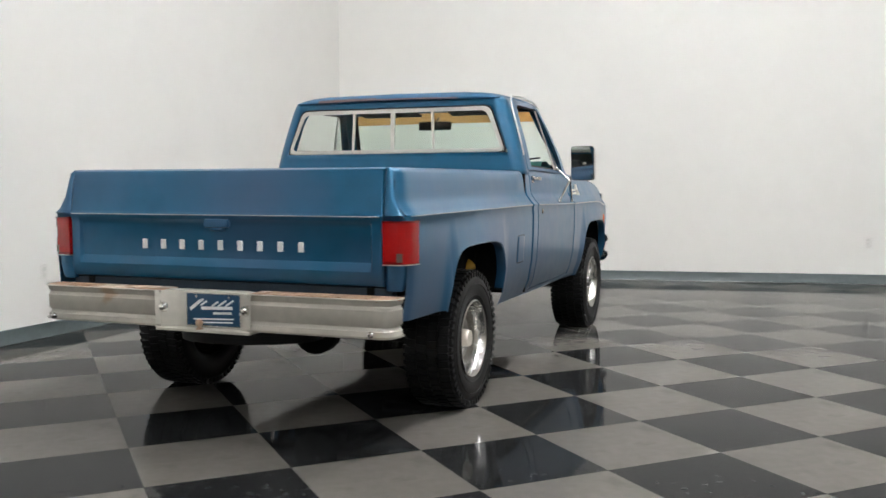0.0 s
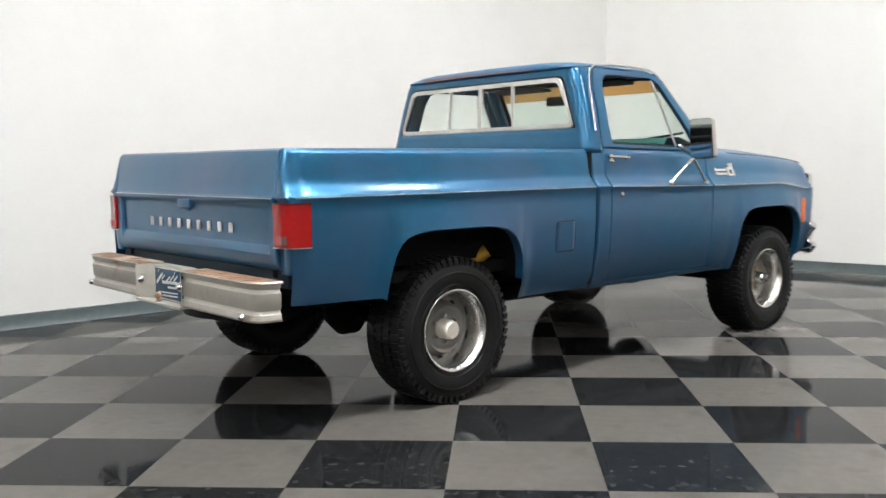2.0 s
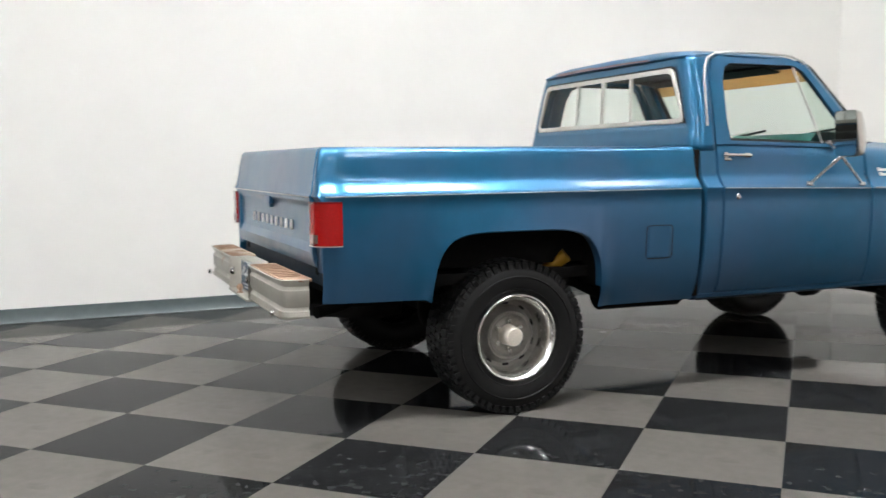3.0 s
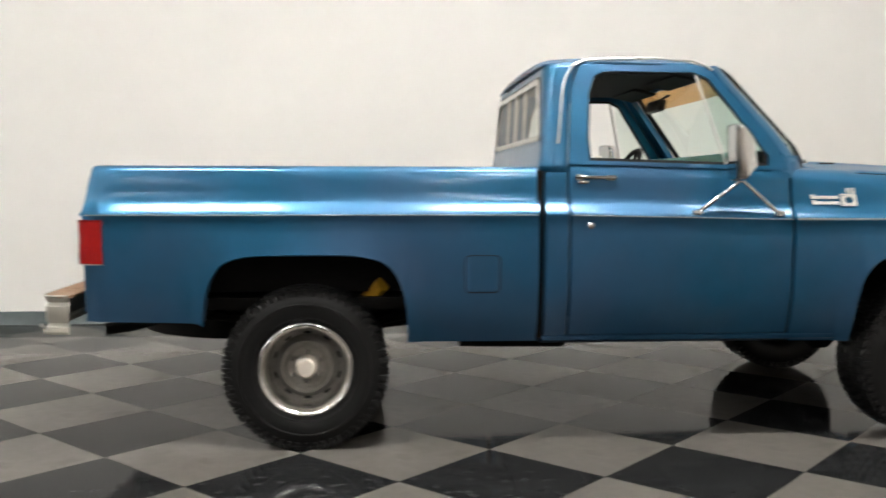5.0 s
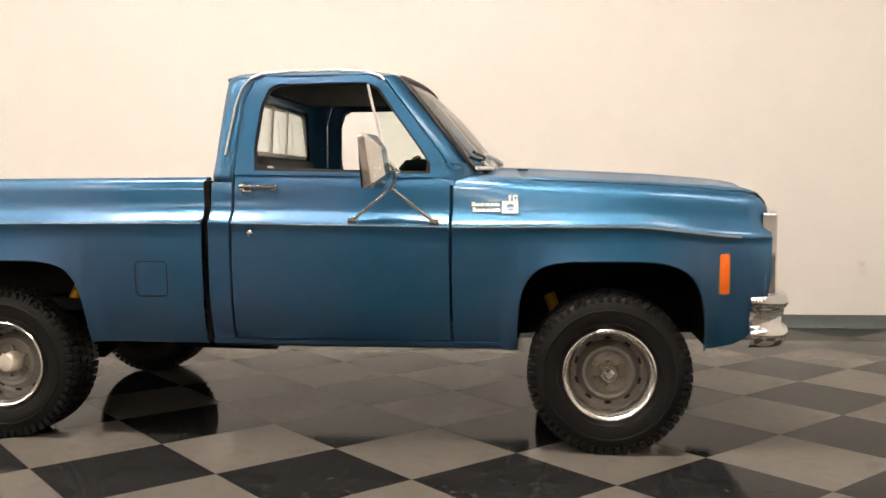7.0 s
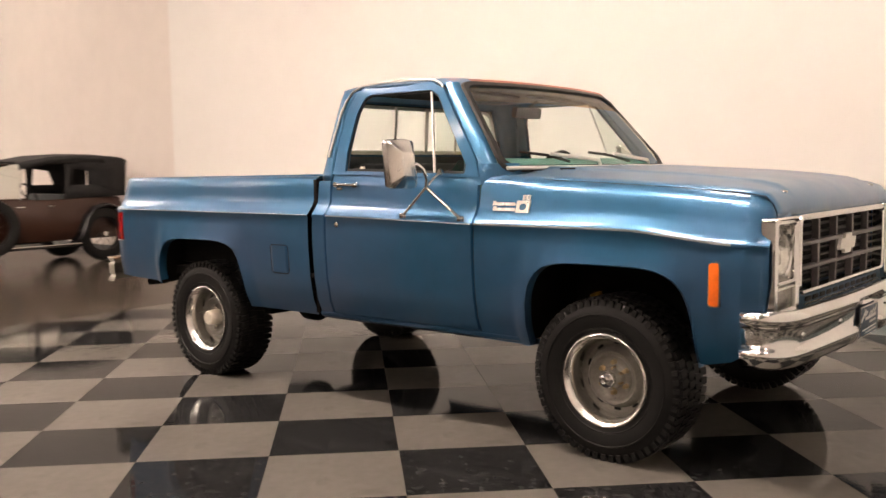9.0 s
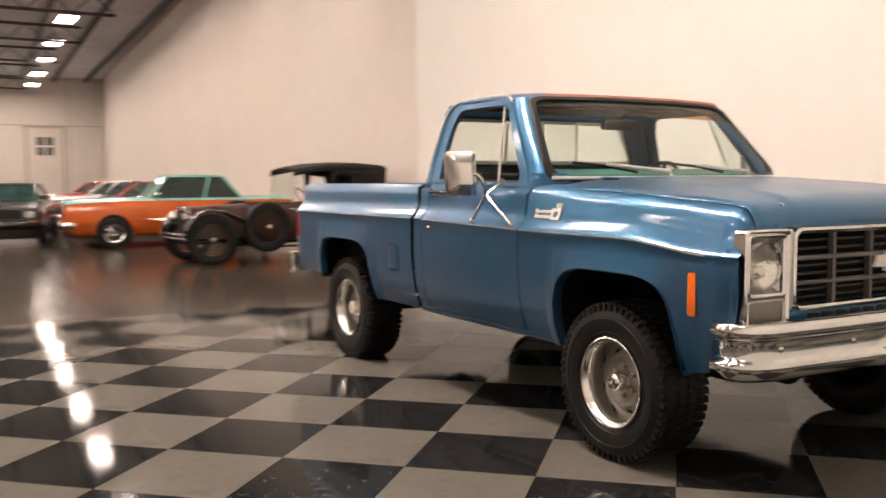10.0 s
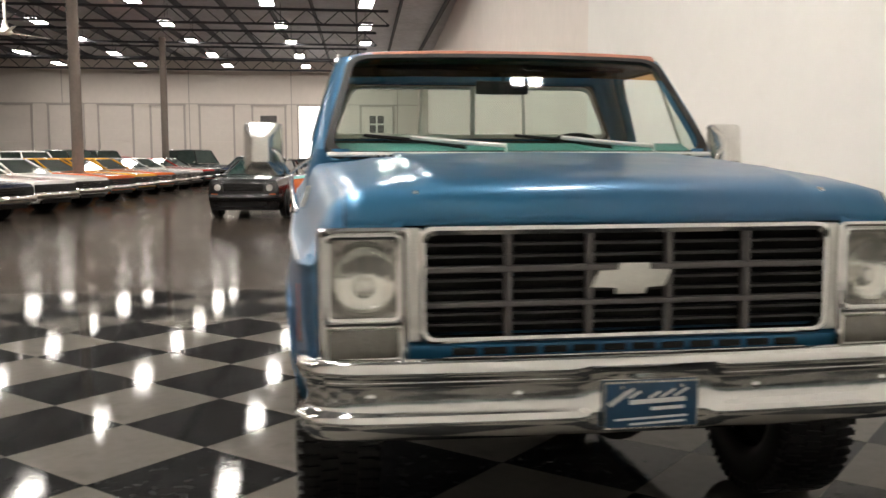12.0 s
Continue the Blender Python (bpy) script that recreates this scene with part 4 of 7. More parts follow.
def door_edge(z):
    return chain([(0.5, 1.180), (1.325, 1.180), (1.42, 1.184), (1.68, 1.206), (1.785, 1.249), (1.812, 1.30)], z)


def cab_shell():
    g = new("cab")
    g.parent = TRUCK
    zs = [1.262, 1.30, 1.345, 1.38, WIN_LO, 1.50, 1.58, 1.66, WIN_HI, 1.762, 1.785, 1.805]

    def half_row(z):
        h, xr, xd = cab_half(z), rear_x(z), door_edge(z)
        wy = win_half(z)
        r = min(0.085, (xd - xr) * 0.8)
        row = [(xd, h), (lerp(xd, xr + r, 0.5), h)]
        for k in range(7):
            a = math.pi / 2 * k / 6
            row.append((xr + r - r * math.sin(a), h - r * 0.9 + r * 0.9 * math.cos(a)))
        row.append((xr, min(wy + 0.006, h - r * 0.9 - 0.001)))
        row += [(xr - 0.004 * (1 - (t / wy) ** 2), t) for t in (wy * 0.98, wy * 0.66, wy * 0.33, 0.0)]
        return row

    rows = []
    for z in zs:
        hr = half_row(z)
        rows.append([(x, -y, z) for x, y in hr] + [(x, y, z) for x, y in hr[-2::-1]])
    n = len(rows[0])
    lo, hi = zs.index(WIN_LO), zs.index(WIN_HI)
    mid = (n - 1) // 2
    bm = bmesh.new()
    sheet(bm, rows, skip=lambda i, j: lo <= i < hi and mid - 4 <= j < mid + 4)
    thick(part("rear_panel", bm, PAINT, g, sharp=45), 0.012)
    # lower cab corners between bed and door, and rocker
    for s in (-1, 1):
        bm = bmesh.new()
        prof = [(0.485, 0.905), (0.515, 0.935)] + [p for p in LOWER if p[0] > 0.55] + [p for p in DOOR_UP if p[0] < 1.27] + [(1.262, 0.930)]
        sheet(bm, [[(x, s * (y - dy), z) for z, y in prof] for x, dy in ((1.064, 0.05), (1.066, 0.010), (1.074, 0.0), (1.12, 0), (1.176, 0), (1.181, 0.012))])
        part("cab_corner", bm, PAINT, g)
        bm = bmesh.new()
        rp = [(0.925, 0.512), (0.936, 0.505), (0.930, 0.487), (0.905, 0.472), (0.86, 0.468), (0.84, 0.49)]
        sheet(bm, [[(x, s * y, z) for y, z in rp] for x in (1.066, 1.40, 1.80, 2.20, 2.50)])
        part("rocker_panel", bm, PAINT, g)
    # roof with rounded edges
    bm = bmesh.new()
    rows = []
    for x, z, k in ((1.072, 1.796, 0.915), (1.078, 1.813, 0.935), (1.094, 1.832, 0.955), (1.13, 1.846, 0.977), (1.25, 1.854, 0.99), (1.45, 1.856, 1.0), (1.65, 1.856, 1.0), (1.82, 1.848, 0.985), (1.91, 1.836, 0.965), (1.955, 1.822, 0.95), (1.975, 1.808, 0.94)):
        e = chain([(1.09, 1.805), (1.25, 1.814), (1.83, 1.811), (1.93, 1.79), (1.98, 1.782)], x)
        row = []
        for f in (1.0, 0.995, 0.975, 0.945, 0.90, 0.82, 0.65, 0.4, 0.0):
            y = 0.785 * k * f
            rise = (1 - max(0.0, (f - 0.62) / 0.38) ** 2.6)
            row.append((x - 0.012 * (1 - f * f) * (1 if x < 1.12 else 0) + 0.02 * (1 - f * f) * (1 if x > 1.9 else 0), y, lerp(e, z + 0.008 * (1 - f), rise)))
        rows.append([(a, -b, c) for a, b, c in row] + row[-2::-1])
    sheet(bm, rows)
    thick(part("roof", bm, ROOF_PAINT, g, "blue roof with red primer showing through the worn edges"), 0.012)
    # bare primer along the front and rear edge of the roof
    for xs, zz, ww in (((1.950, 1.978, 1.990), (1.834, 1.819, 1.802), 0.68), ((1.084, 1.074, 1.068), (1.820, 1.808, 1.799), 0.52)):
        bm = bmesh.new()
        rows = []
        for x, z in zip(xs, zz):
            sgn = 1 if xs[0] > 1.5 else -1
            rows.append([(x + sgn * (0.020 if sgn > 0 else 0.012) * (1 - (t / 0.757) ** 2), t + 0.05, z + 0.006 - 0.018 * (abs(t) / 0.757) ** 3) for t in np.linspace(-ww, ww, 15).tolist()])
        sheet(bm, rows)
        part("worn_edge", bm, PRIMER if xs[0] > 1.5 else DULL_PRIMER, g, "bare rust-red primer on the roof edge")
    # drip rails in bright trim
    for s in (-1, 1):
        bm = bmesh.new()
        pts = [(1.128, 1.395), (1.142, 1.50), (1.166, 1.67), (1.190, 1.742), (1.228, 1.794), (1.290, 1.823), (1.45, 1.832), (1.65, 1.833), (1.835, 1.824), (1.90, 1.800), (1.925, 1.777)]
        tube(bm, [(x, s * (cab_half(min(z, 1.815)) + 0.008), z) for x, z in pts], 0.0062, 8)
        part("drip_rail", bm, DRIP, g, "bright metal drip rail trim")
    # windscreen pillars
    for s in (-1, 1):
        bm = bmesh.new()
        rows = []
        for t in np.linspace(0, 1, 9).tolist():
            zo, zi = lerp(1.335, 1.800, t), lerp(1.338, 1.795, t)
            xo = lerp(2.243, 1.918, t)
            ysd = cab_half(zo) - 0.004
            xi, yi = lerp(2.318, 1.978, t), lerp(0.858, 0.730, t)
            rows.append([(xo - 0.02, s * (ysd - 0.03), zo), (xo, s * ysd, zo), (lerp(xo, xi, 0.4), s * (ysd - 0.012), lerp(zo, zi, 0.4) + 0.006), (lerp(xo, xi, 0.85), s * lerp(ysd, yi, 0.75), zi + 0.010), (xi, s * yi, zi + 0.004), (xi - 0.03, s * (yi - 0.015), zi - 0.02)])
        sheet(bm, rows)
        part("windscreen_pillar", bm, PAINT, g)
    # pillar feet, where the pillars run down into the cowl
    for s in (-1, 1):
        bm = bmesh.new()
        sheet(bm, [[(2.15, s * (cab_half(z) - 0.006 + k), z), (2.245, s * (cab_half(z) - 0.006 + k), z), (2.30, s * lerp(0.88, 0.865, k / 0.02), z), (2.345, s * 0.825, z), (2.37, s * 0.76, z)] for z, k in ((1.365, 0.0), (1.335, 0.0), (1.30, 0.004), (1.26, 0.008))])
        part("pillar_foot", bm, PAINT, g)
    # header rail over the windscreen
    bm = bmesh.new()
    sheet(bm, [[(1.975 + 0.022 * (1 - (y / 0.7) ** 2) + dx, y, z - 0.016 * (abs(y) / 0.7) ** 3) for y in np.linspace(-0.735, 0.735, 13).tolist()] for dx, z in ((-0.02, 1.815), (0.0, 1.808), (0.014, 1.796), (0.010, 1.784), (-0.03, 1.775))])
    part("header_rail", bm, ROOF_PAINT, g)
    # headliner
    bm = bmesh.new()
    box(bm, 1.13, 1.95, -0.70, 0.70, 1.785, 1.80, 0.004, 1)
    part("headliner", bm, HEADLINER, g)
    # inner rear wall and floor
    bm = bmesh.new()
    box(bm, 1.08, 1.10, -0.80, 0.80, 0.52, 1.40)
    box(bm, 1.08, 2.28, -0.88, 0.88, 0.50, 0.53)
    box(bm, 2.26, 2.29, -0.86, 0.86, 0.50, 1.25)
    part("cab_lining", bm, SEATMAT, g)
    return g


def rear_window():
    g = new("rear_window")
    g.parent = TRUCK
    tagged(g, "sliding rear window in a bright frame")
    out = round_poly([(-0.818, WIN_LO - 0.012), (0.818, WIN_LO - 0.012), (0.700, WIN_HI + 0.012), (-0.700, WIN_HI + 0.012)], 0.055, 6)
    mid = round_poly([(-0.800, WIN_LO + 0.006), (0.800, WIN_LO + 0.006), (0.686, WIN_HI - 0.006), (-0.686, WIN_HI - 0.006)], 0.05, 6)
    inn = round_poly([(-0.783, WIN_LO + 0.022), (0.783, WIN_LO + 0.022), (0.674, WIN_HI - 0.022), (-0.674, WIN_HI - 0.022)], 0.045, 6)
    at = lambda d: (lambda y, z: (rear_x(z) + d, y, z))
    bm = bmesh.new()
    sheet(bm, [[at(0.02)(*p) for p in out], [at(-0.004)(*p) for p in out], [at(-0.010)(*p) for p in mid], [at(0.0)(*p) for p in mid]], close=True)
    part("seal", bm, BLACK, g, "black rubber seal")
    bm = bmesh.new()
    sheet(bm, [[at(-0.003)(lerp(p[0], q[0], 0.5), lerp(p[1], q[1], 0.5)) for p, q in zip(out, mid)], [at(-0.015)(lerp(p[0], q[0], 0.8), lerp(p[1], q[1], 0.8)) for p, q in zip(out, mid)], [at(-0.013)(p[0] * 0.992, lerp(p[1], 1.577, 0.05)) for p in inn], [at(0.01)(*p) for p in inn]], close=True)
    part("frame", bm, BADGE, g, "bright aluminium frame")
    for y, w in ((-0.30, 0.008), (0.0, 0.014), (0.30, 0.008)):
        bm = bmesh.new()
        zs = (WIN_LO + 0.012, WIN_HI - 0.012)
        sheet(bm, [[(rear_x(z) + dx, y * (1 - 0.04 * k) + dy, z) for dx, dy in ((-0.012, -w), (-0.012, w), (0.012, w), (0.012, -w))] for k, z in enumerate(zs)], close=True)
        part("mullion", bm, BADGE, g)
    for a, b in ((-0.77, -0.308), (-0.292, -0.012), (0.012, 0.292), (0.308, 0.77)):
        bm = bmesh.new()
        k = 0.86
        a2, b2 = (a * k if abs(a) > 0.5 else a), (b * k if abs(b) > 0.5 else b)
        bm.faces.new([bm.verts.new((rear_x(z) - 0.002, y, z)) for y, z in ((a, WIN_LO + 0.015), (b, WIN_LO + 0.015), (b2, WIN_HI - 0.015), (a2, WIN_HI - 0.015))])
        p = part("pane", bm, PANE, g)
        p.visible_shadow = False


def windscreen():
    g = new("windscreen")
    g.parent = TRUCK

    def at(u, v, d=0.0):
        # u across -1..1, v up 0..1; the glass bows forward in the middle
        x, z = lerp(2.335, 1.985, v), lerp(1.343, 1.793, v)
        y = u * lerp(0.850, 0.722, v)
        bow = lerp(0.085, 0.04, v) * (1 - u * u)
        belly = 0.016 * 4 * v * (1 - v)
        return (x + bow + belly * 0.78 + d, y, z + d * 0.7 + belly * 0.6 + 0.01 * (1 - u * u) * v)

    us = np.linspace(-1, 1, 13).tolist()
    for name, mat, v0, v1 in (("pane", PANE, 0.0, 0.76), ("tinted_band", SHADEBAND, 0.76, 1.0)):
        bm = bmesh.new()
        sheet(bm, [[at(u, lerp(v0, v1, k / 4)) for u in us] for k in range(5)])
        p = part(name, bm, mat, g, "amber tinted sun band" if mat == SHADEBAND else "")
        p.visible_shadow = False
    out = round_poly([(-1.0, 0.0), (1.0, 0.0), (1.0, 1.0), (-1.0, 1.0)], 0.12, 5)
    loop, inner = [], []
    k = len(out)
    for i in range(k):
        a, b = out[i], out[(i + 1) % k]
        m = 8 if abs(a[0] - b[0]) > 0.5 else 1
        for j in range(m):
            loop.append((lerp(a[0], b[0], j / m), lerp(a[1], b[1], j / m)))
    bm = bmesh.new()
    sheet(bm, [[at(u * 1.03, lerp(0.5, v, 1.07), 0.0) for u, v in loop], [at(u * 1.02, lerp(0.5, v, 1.05), 0.010) for u, v in loop], [at(u * 0.982, lerp(0.5, v, 0.965), 0.008) for u, v in loop], [at(u * 0.978, lerp(0.5, v, 0.955), 0.0) for u, v in loop]], close=True)
    part("seal", bm, BLACK, g, "black rubber windscreen seal")
    bm = bmesh.new()
    tube(bm, [at(u, -0.02, 0.018) for u in us], 0.008, 6)
    part("lower_trim", bm, BADGE, g, "bright lower windscreen trim")


def wiper(y0, y1):
    g = new("wiper")
    g.parent = TRUCK
    base = Vector((2.43 - 0.10 * (y0 / 0.8) ** 2, y0, 1.345))
    tip = Vector((2.36, y1, 1.392))
    bm = bmesh.new()
    tube(bm, [base, base + Vector((0.0, 0, 0.03)), (base + tip) / 2 + Vector((0.03, 0, 0.018)), tip + Vector((0.02, 0, 0.012))], 0.008, 6)
    part("wiper_arm", bm, BADGE, g, "bright wiper arm")
    bm = bmesh.new()
    d = (tip - base).normalized()
    tube(bm, [tip - Vector((0.01, 0.24 * (1 if y1 > y0 else -1), 0.022)), tip + Vector((0.014, 0, 0.004)), tip + Vector((-0.02, 0.20 * (1 if y1 > y0 else -1), 0.020))], 0.007, 6)
    part("wiper_blade", bm, BLACK, g)


# ---- front ----
def top_drop(x, z):
    """The wing top falls away towards the nose."""
    k = smoothstep(1.02, 1.28, z)
    z += k * chain([(2.2, 0.035), (2.5, 0.028), (3.0, 0.005), (3.4, -0.022), (3.6, -0.045), (3.66, -0.055), (3.70, -0.06)], x)
    z = min(z, chain([(3.0, 1.6), (3.58, 1.30), (3.62, 1.235), (3.645, 1.215), (3.67, 1.185), (3.685, 1.155), (3.695, 1.118)], x))
    # the belt crease bends down ahead of the wheel
    k2 = smoothstep(0.95, 1.06, z) * (1 - smoothstep(1.06, 1.16, z))
    return z - k2 * 0.045 * smoothstep(3.05, 3.62, x)


def fender(side):
    g = new("front_wing")
    g.parent = TRUCK
    sw = lambda x, z: arch_swell(x, z, 2.958, 0.462, 0.910)
    bottom = lambda x: chain([(2.2, 0.475), (2.52, 0.470), (2.56, 0.47), (3.38, 0.49), (3.45, 0.49), (3.55, 0.51), (3.64, 0.55), (3.69, 0.62)], x)

    def taper(x, y, z):
        full = chain([(1.12, 0.0), (1.17, 0.004), (1.21, 0.015), (1.245, 0.030), (1.27, 0.046), (1.28, 0.050), (1.282, 0.0)], z) if z < 1.30 else 0.0
        return y - 0.022 * smoothstep(3.1, 3.60, x) - 0.035 * smoothstep(3.58, 3.70, x) ** 2 + full * (1 - smoothstep(2.24, 2.62, x))

    xs = columns(2.238, 3.695, [2.958], 0.462, 16)
    xs = sorted(set(xs + [2.244, 3.55, 3.60, 3.64, 3.67, 3.685]))
    bm = bmesh.new()
    rows = side_sheet(xs, LOWER + FEND_UP, front_arch, side, taper, top_drop, bottom, sw)
    rows[0] = [(x, y - side * 0.010, z) for x, y, z in rows[0]]
    # nose leans back above and below
    rows = [[(x - smoothstep(3.5, 3.695, x) * (0.010 * smoothstep(1.08, 1.22, z) + 0.045 * smoothstep(0.85, 0.52, z)), y, z) for x, y, z in r] for r in rows]
    sheet(bm, rows)
    part("wing_skin", bm, PAINT, g)
    arch_lip(g, arch_points(front_arch, 2.958, 0.462, sw, 0.48), side)
    bm = bmesh.new()
    tp = []
    for x in np.linspace(2.246, 3.56, 16).tolist():
        z = top_drop(x, 1.0575)
        y = taper(x, 0.998, z)
        tp.append([(x, side * (y + 0.004), z - 0.004), (x, side * (y + 0.004), z + 0.004), (x, side * (y - 0.008), z + 0.005)])
    sheet(bm, tp)
    part("belt_trim", bm, WORN_EDGE, g, "thin worn metal strip on the belt crease")
    bm = bmesh.new()
    sheet(bm, [[(x0, side * 0.950, z), (x0 + 0.012, side * 0.938, z), (x0 + 0.012, side * 0.918, z), (x0 - 0.02, side * 0.90, z)] for x0, z in ((3.645, 0.64), (3.660, 0.76), (3.668, 0.90), (3.664, 0.99), (3.640, 1.04))])
    part("nose_return", bm, PAINT, g)
    # side marker lamp
    bm = bmesh.new()
    yy = 0.975
    prism(bm, round_poly([(3.472, 0.752), (3.512, 0.752), (3.512, 0.940), (3.472, 0.940)], 0.012), side * (yy - 0.03), side * (yy + 0.004), "y", 0.003)
    part("side_marker", bm, AMBER, g, "orange side marker lamp")
    bm = bmesh.new()
    prism(bm, round_poly([(3.467, 0.746), (3.517, 0.746), (3.517, 0.946), (3.467, 0.946)], 0.014), side * (yy - 0.03), side * (yy + 0.001), "y")
    part("marker_bezel", bm, STEEL_GREY, g)
    # trim badge: two script lines and a square with a disc, plain shapes
    bm = bmesh.new()
    by = 0.0
    s = side
    for a, b, c, d in ((2.345, 2.475, 1.182, 1.200), (2.352, 2.478, 1.150, 1.168)):
        for k in range(6):
            u0 = lerp(a, b, k / 6)
            box(bm, u0, u0 + (b - a) / 6 * 0.82, s * by - 0.006, s * by + 0.006, c, d + (0.008 if k == 0 else 0), 0.002, 1)
        box(bm, a, b, s * by - 0.004, s * by + 0.003, c + 0.004, c + 0.009)
    ring_plate(bm, [(2.520 + 0.034 * math.cos(t), 1.176 + 0.034 * math.sin(t)) for t in [k * math.pi / 8 for k in range(16)]], [(2.520 + 0.019 * math.cos(t), 1.176 + 0.019 * math.sin(t)) for t in [k * math.pi / 8 for k in range(16)]], lambda u, v: (u, s * (by + 0.006), v), 1)
    for a, b, c, d in ((2.484, 2.492, 1.142, 1.212), (2.548, 2.557, 1.142, 1.212), (2.484, 2.557, 1.142, 1.149), (2.484, 2.557, 1.204, 1.212), (2.512, 2.522, 1.214, 1.246), (2.530, 2.552, 1.214, 1.221), (2.530, 2.552, 1.239, 1.246), (2.530, 2.537, 1.214, 1.246), (2.546, 2.553, 1.214, 1.246)):
        box(bm, a, b, s * by - 0.006, s * by + 0.006, c, d, 0.001, 1)
    # the badge lies on the sloping flank of the wing
    for v in bm.verts:
        v.co.x = 2.415 + (v.co.x - 2.45) * 0.84
        v.co.z = 1.150 + (v.co.z - 1.176) * 0.84
        v.co.y += s * (0.003 + chain([(1.10, 0.970), (1.13, 0.9535), (1.16, 0.941), (1.19, 0.9335), (1.22, 0.928)], v.co.z))
    part("wing_badge", bm, BADGE, g, "pale metal trim badge of plain shapes", smooth=False)
    return g


def hood():
    g = new("bonnet")
    g.parent = TRUCK
    bm = bmesh.new()
    rows = []
    for x, z in ((2.385, 1.332), (2.42, 1.334), (2.6, 1.328), (2.9, 1.316), (3.2, 1.298), (3.42, 1.277), (3.54, 1.259), (3.60, 1.243), (3.645, 1.224), (3.675, 1.194), (3.688, 1.155), (3.690, 1.122)):
        row = []
        for f in (1.0, 0.985, 0.93, 0.86, 0.82, 0.79, 0.76, 0.70, 0.5, 0.25, 0.0):
            y = 0.728 * f
            ridge = 0.016 * smoothstep(0.86, 0.79, f) - 0.004 * smoothstep(0.78, 0.70, f) + 0.006 * (1 - f)
            fade = 1 - smoothstep(3.60, 3.67, x)
            edge = chain([(2.2, 1.317), (2.5, 1.310), (3.0, 1.288), (3.4, 1.260), (3.6, 1.234), (3.66, 1.195), (3.70, 1.15)], x)
            zz = z + ridge * fade if f < 0.985 else lerp(z, min(z, edge - 0.004), 1.0 if f == 1.0 else 0.4)
            sweep = -0.006 * f * f * smoothstep(3.5, 3.66, x) + (0.04 * (1 - f * f) if x < 2.43 else 0)
            row.append((x + sweep, y, zz))
        # flat outer strip that runs out to the crest of the wings
        ye = 0.862 - 0.022 * smoothstep(3.1, 3.60, x)
        zf = min(row[2][2], z)
        strip = [(x, ye, min(top_drop(x, 1.262), zf) - 0.002), (x, ye - 0.005, min(top_drop(x, 1.264), zf) + 0.004), (x, ye - 0.06, min(top_drop(x, 1.279), zf) + 0.005), (x, 0.742, min(top_drop(x, 1.282), zf) + 0.005)]
        row = strip + row[2:]
        rows.append([(a, -b, c) for a, b, c in row] + row[-2::-1])
    sheet(bm, rows)
    for sgn in (0, -1):
        gap = bmesh.new()
        tube(gap, [(r[sgn][0], r[sgn][1] + (-0.003 if sgn == 0 else 0.003), r[sgn][2] + 0.001) for r in rows], 0.0022, 6)
        part("shut_line", gap, BLACK, g)
    thick(part("bonnet_skin", bm, PAINT, g, sharp=50), 0.010)
    # cowl grille behind the bonnet
    bm = bmesh.new()
    sheet(bm, [[(x + 0.075 * (1 - (y / 0.83) ** 2), y, z) for y in np.linspace(-0.83, 0.83, 13).tolist()] for x, z in ((2.30, 1.335), (2.345, 1.333), (2.352, 1.318))])
    part("cowl", bm, PAINT, g)
    for s in (-1, 1):
        bm = bmesh.new()
        sheet(bm, [[(x, s * y, z) for y, z in ((0.70, 1.318), (0.80, 1.322), (0.86, 1.316), (0.893, 1.302), (0.905, 1.26))] for x in (2.16, 2.22, 2.25)])
        part("cowl_side", bm, PAINT, g)
    for k in range(20):
        for s in (-1, 1):
            y = s * (0.20 + 0.024 * k)
            bm = bmesh.new()
            box(bm, 2.49, 2.545, y - 0.005, y + 0.005, 1.337, 1.3435)
            part("cowl_slot", bm, BLACK, g, smooth=False)
    for s in (-1, 1):
        bm = bmesh.new()
        cyl(bm, (3.635, s * 0.635, 1.225), (3.655, s * 0.635, 1.222), 0.006, n=8)
        part("bonnet_stud", bm, ALLOY, g)


GX = 3.705


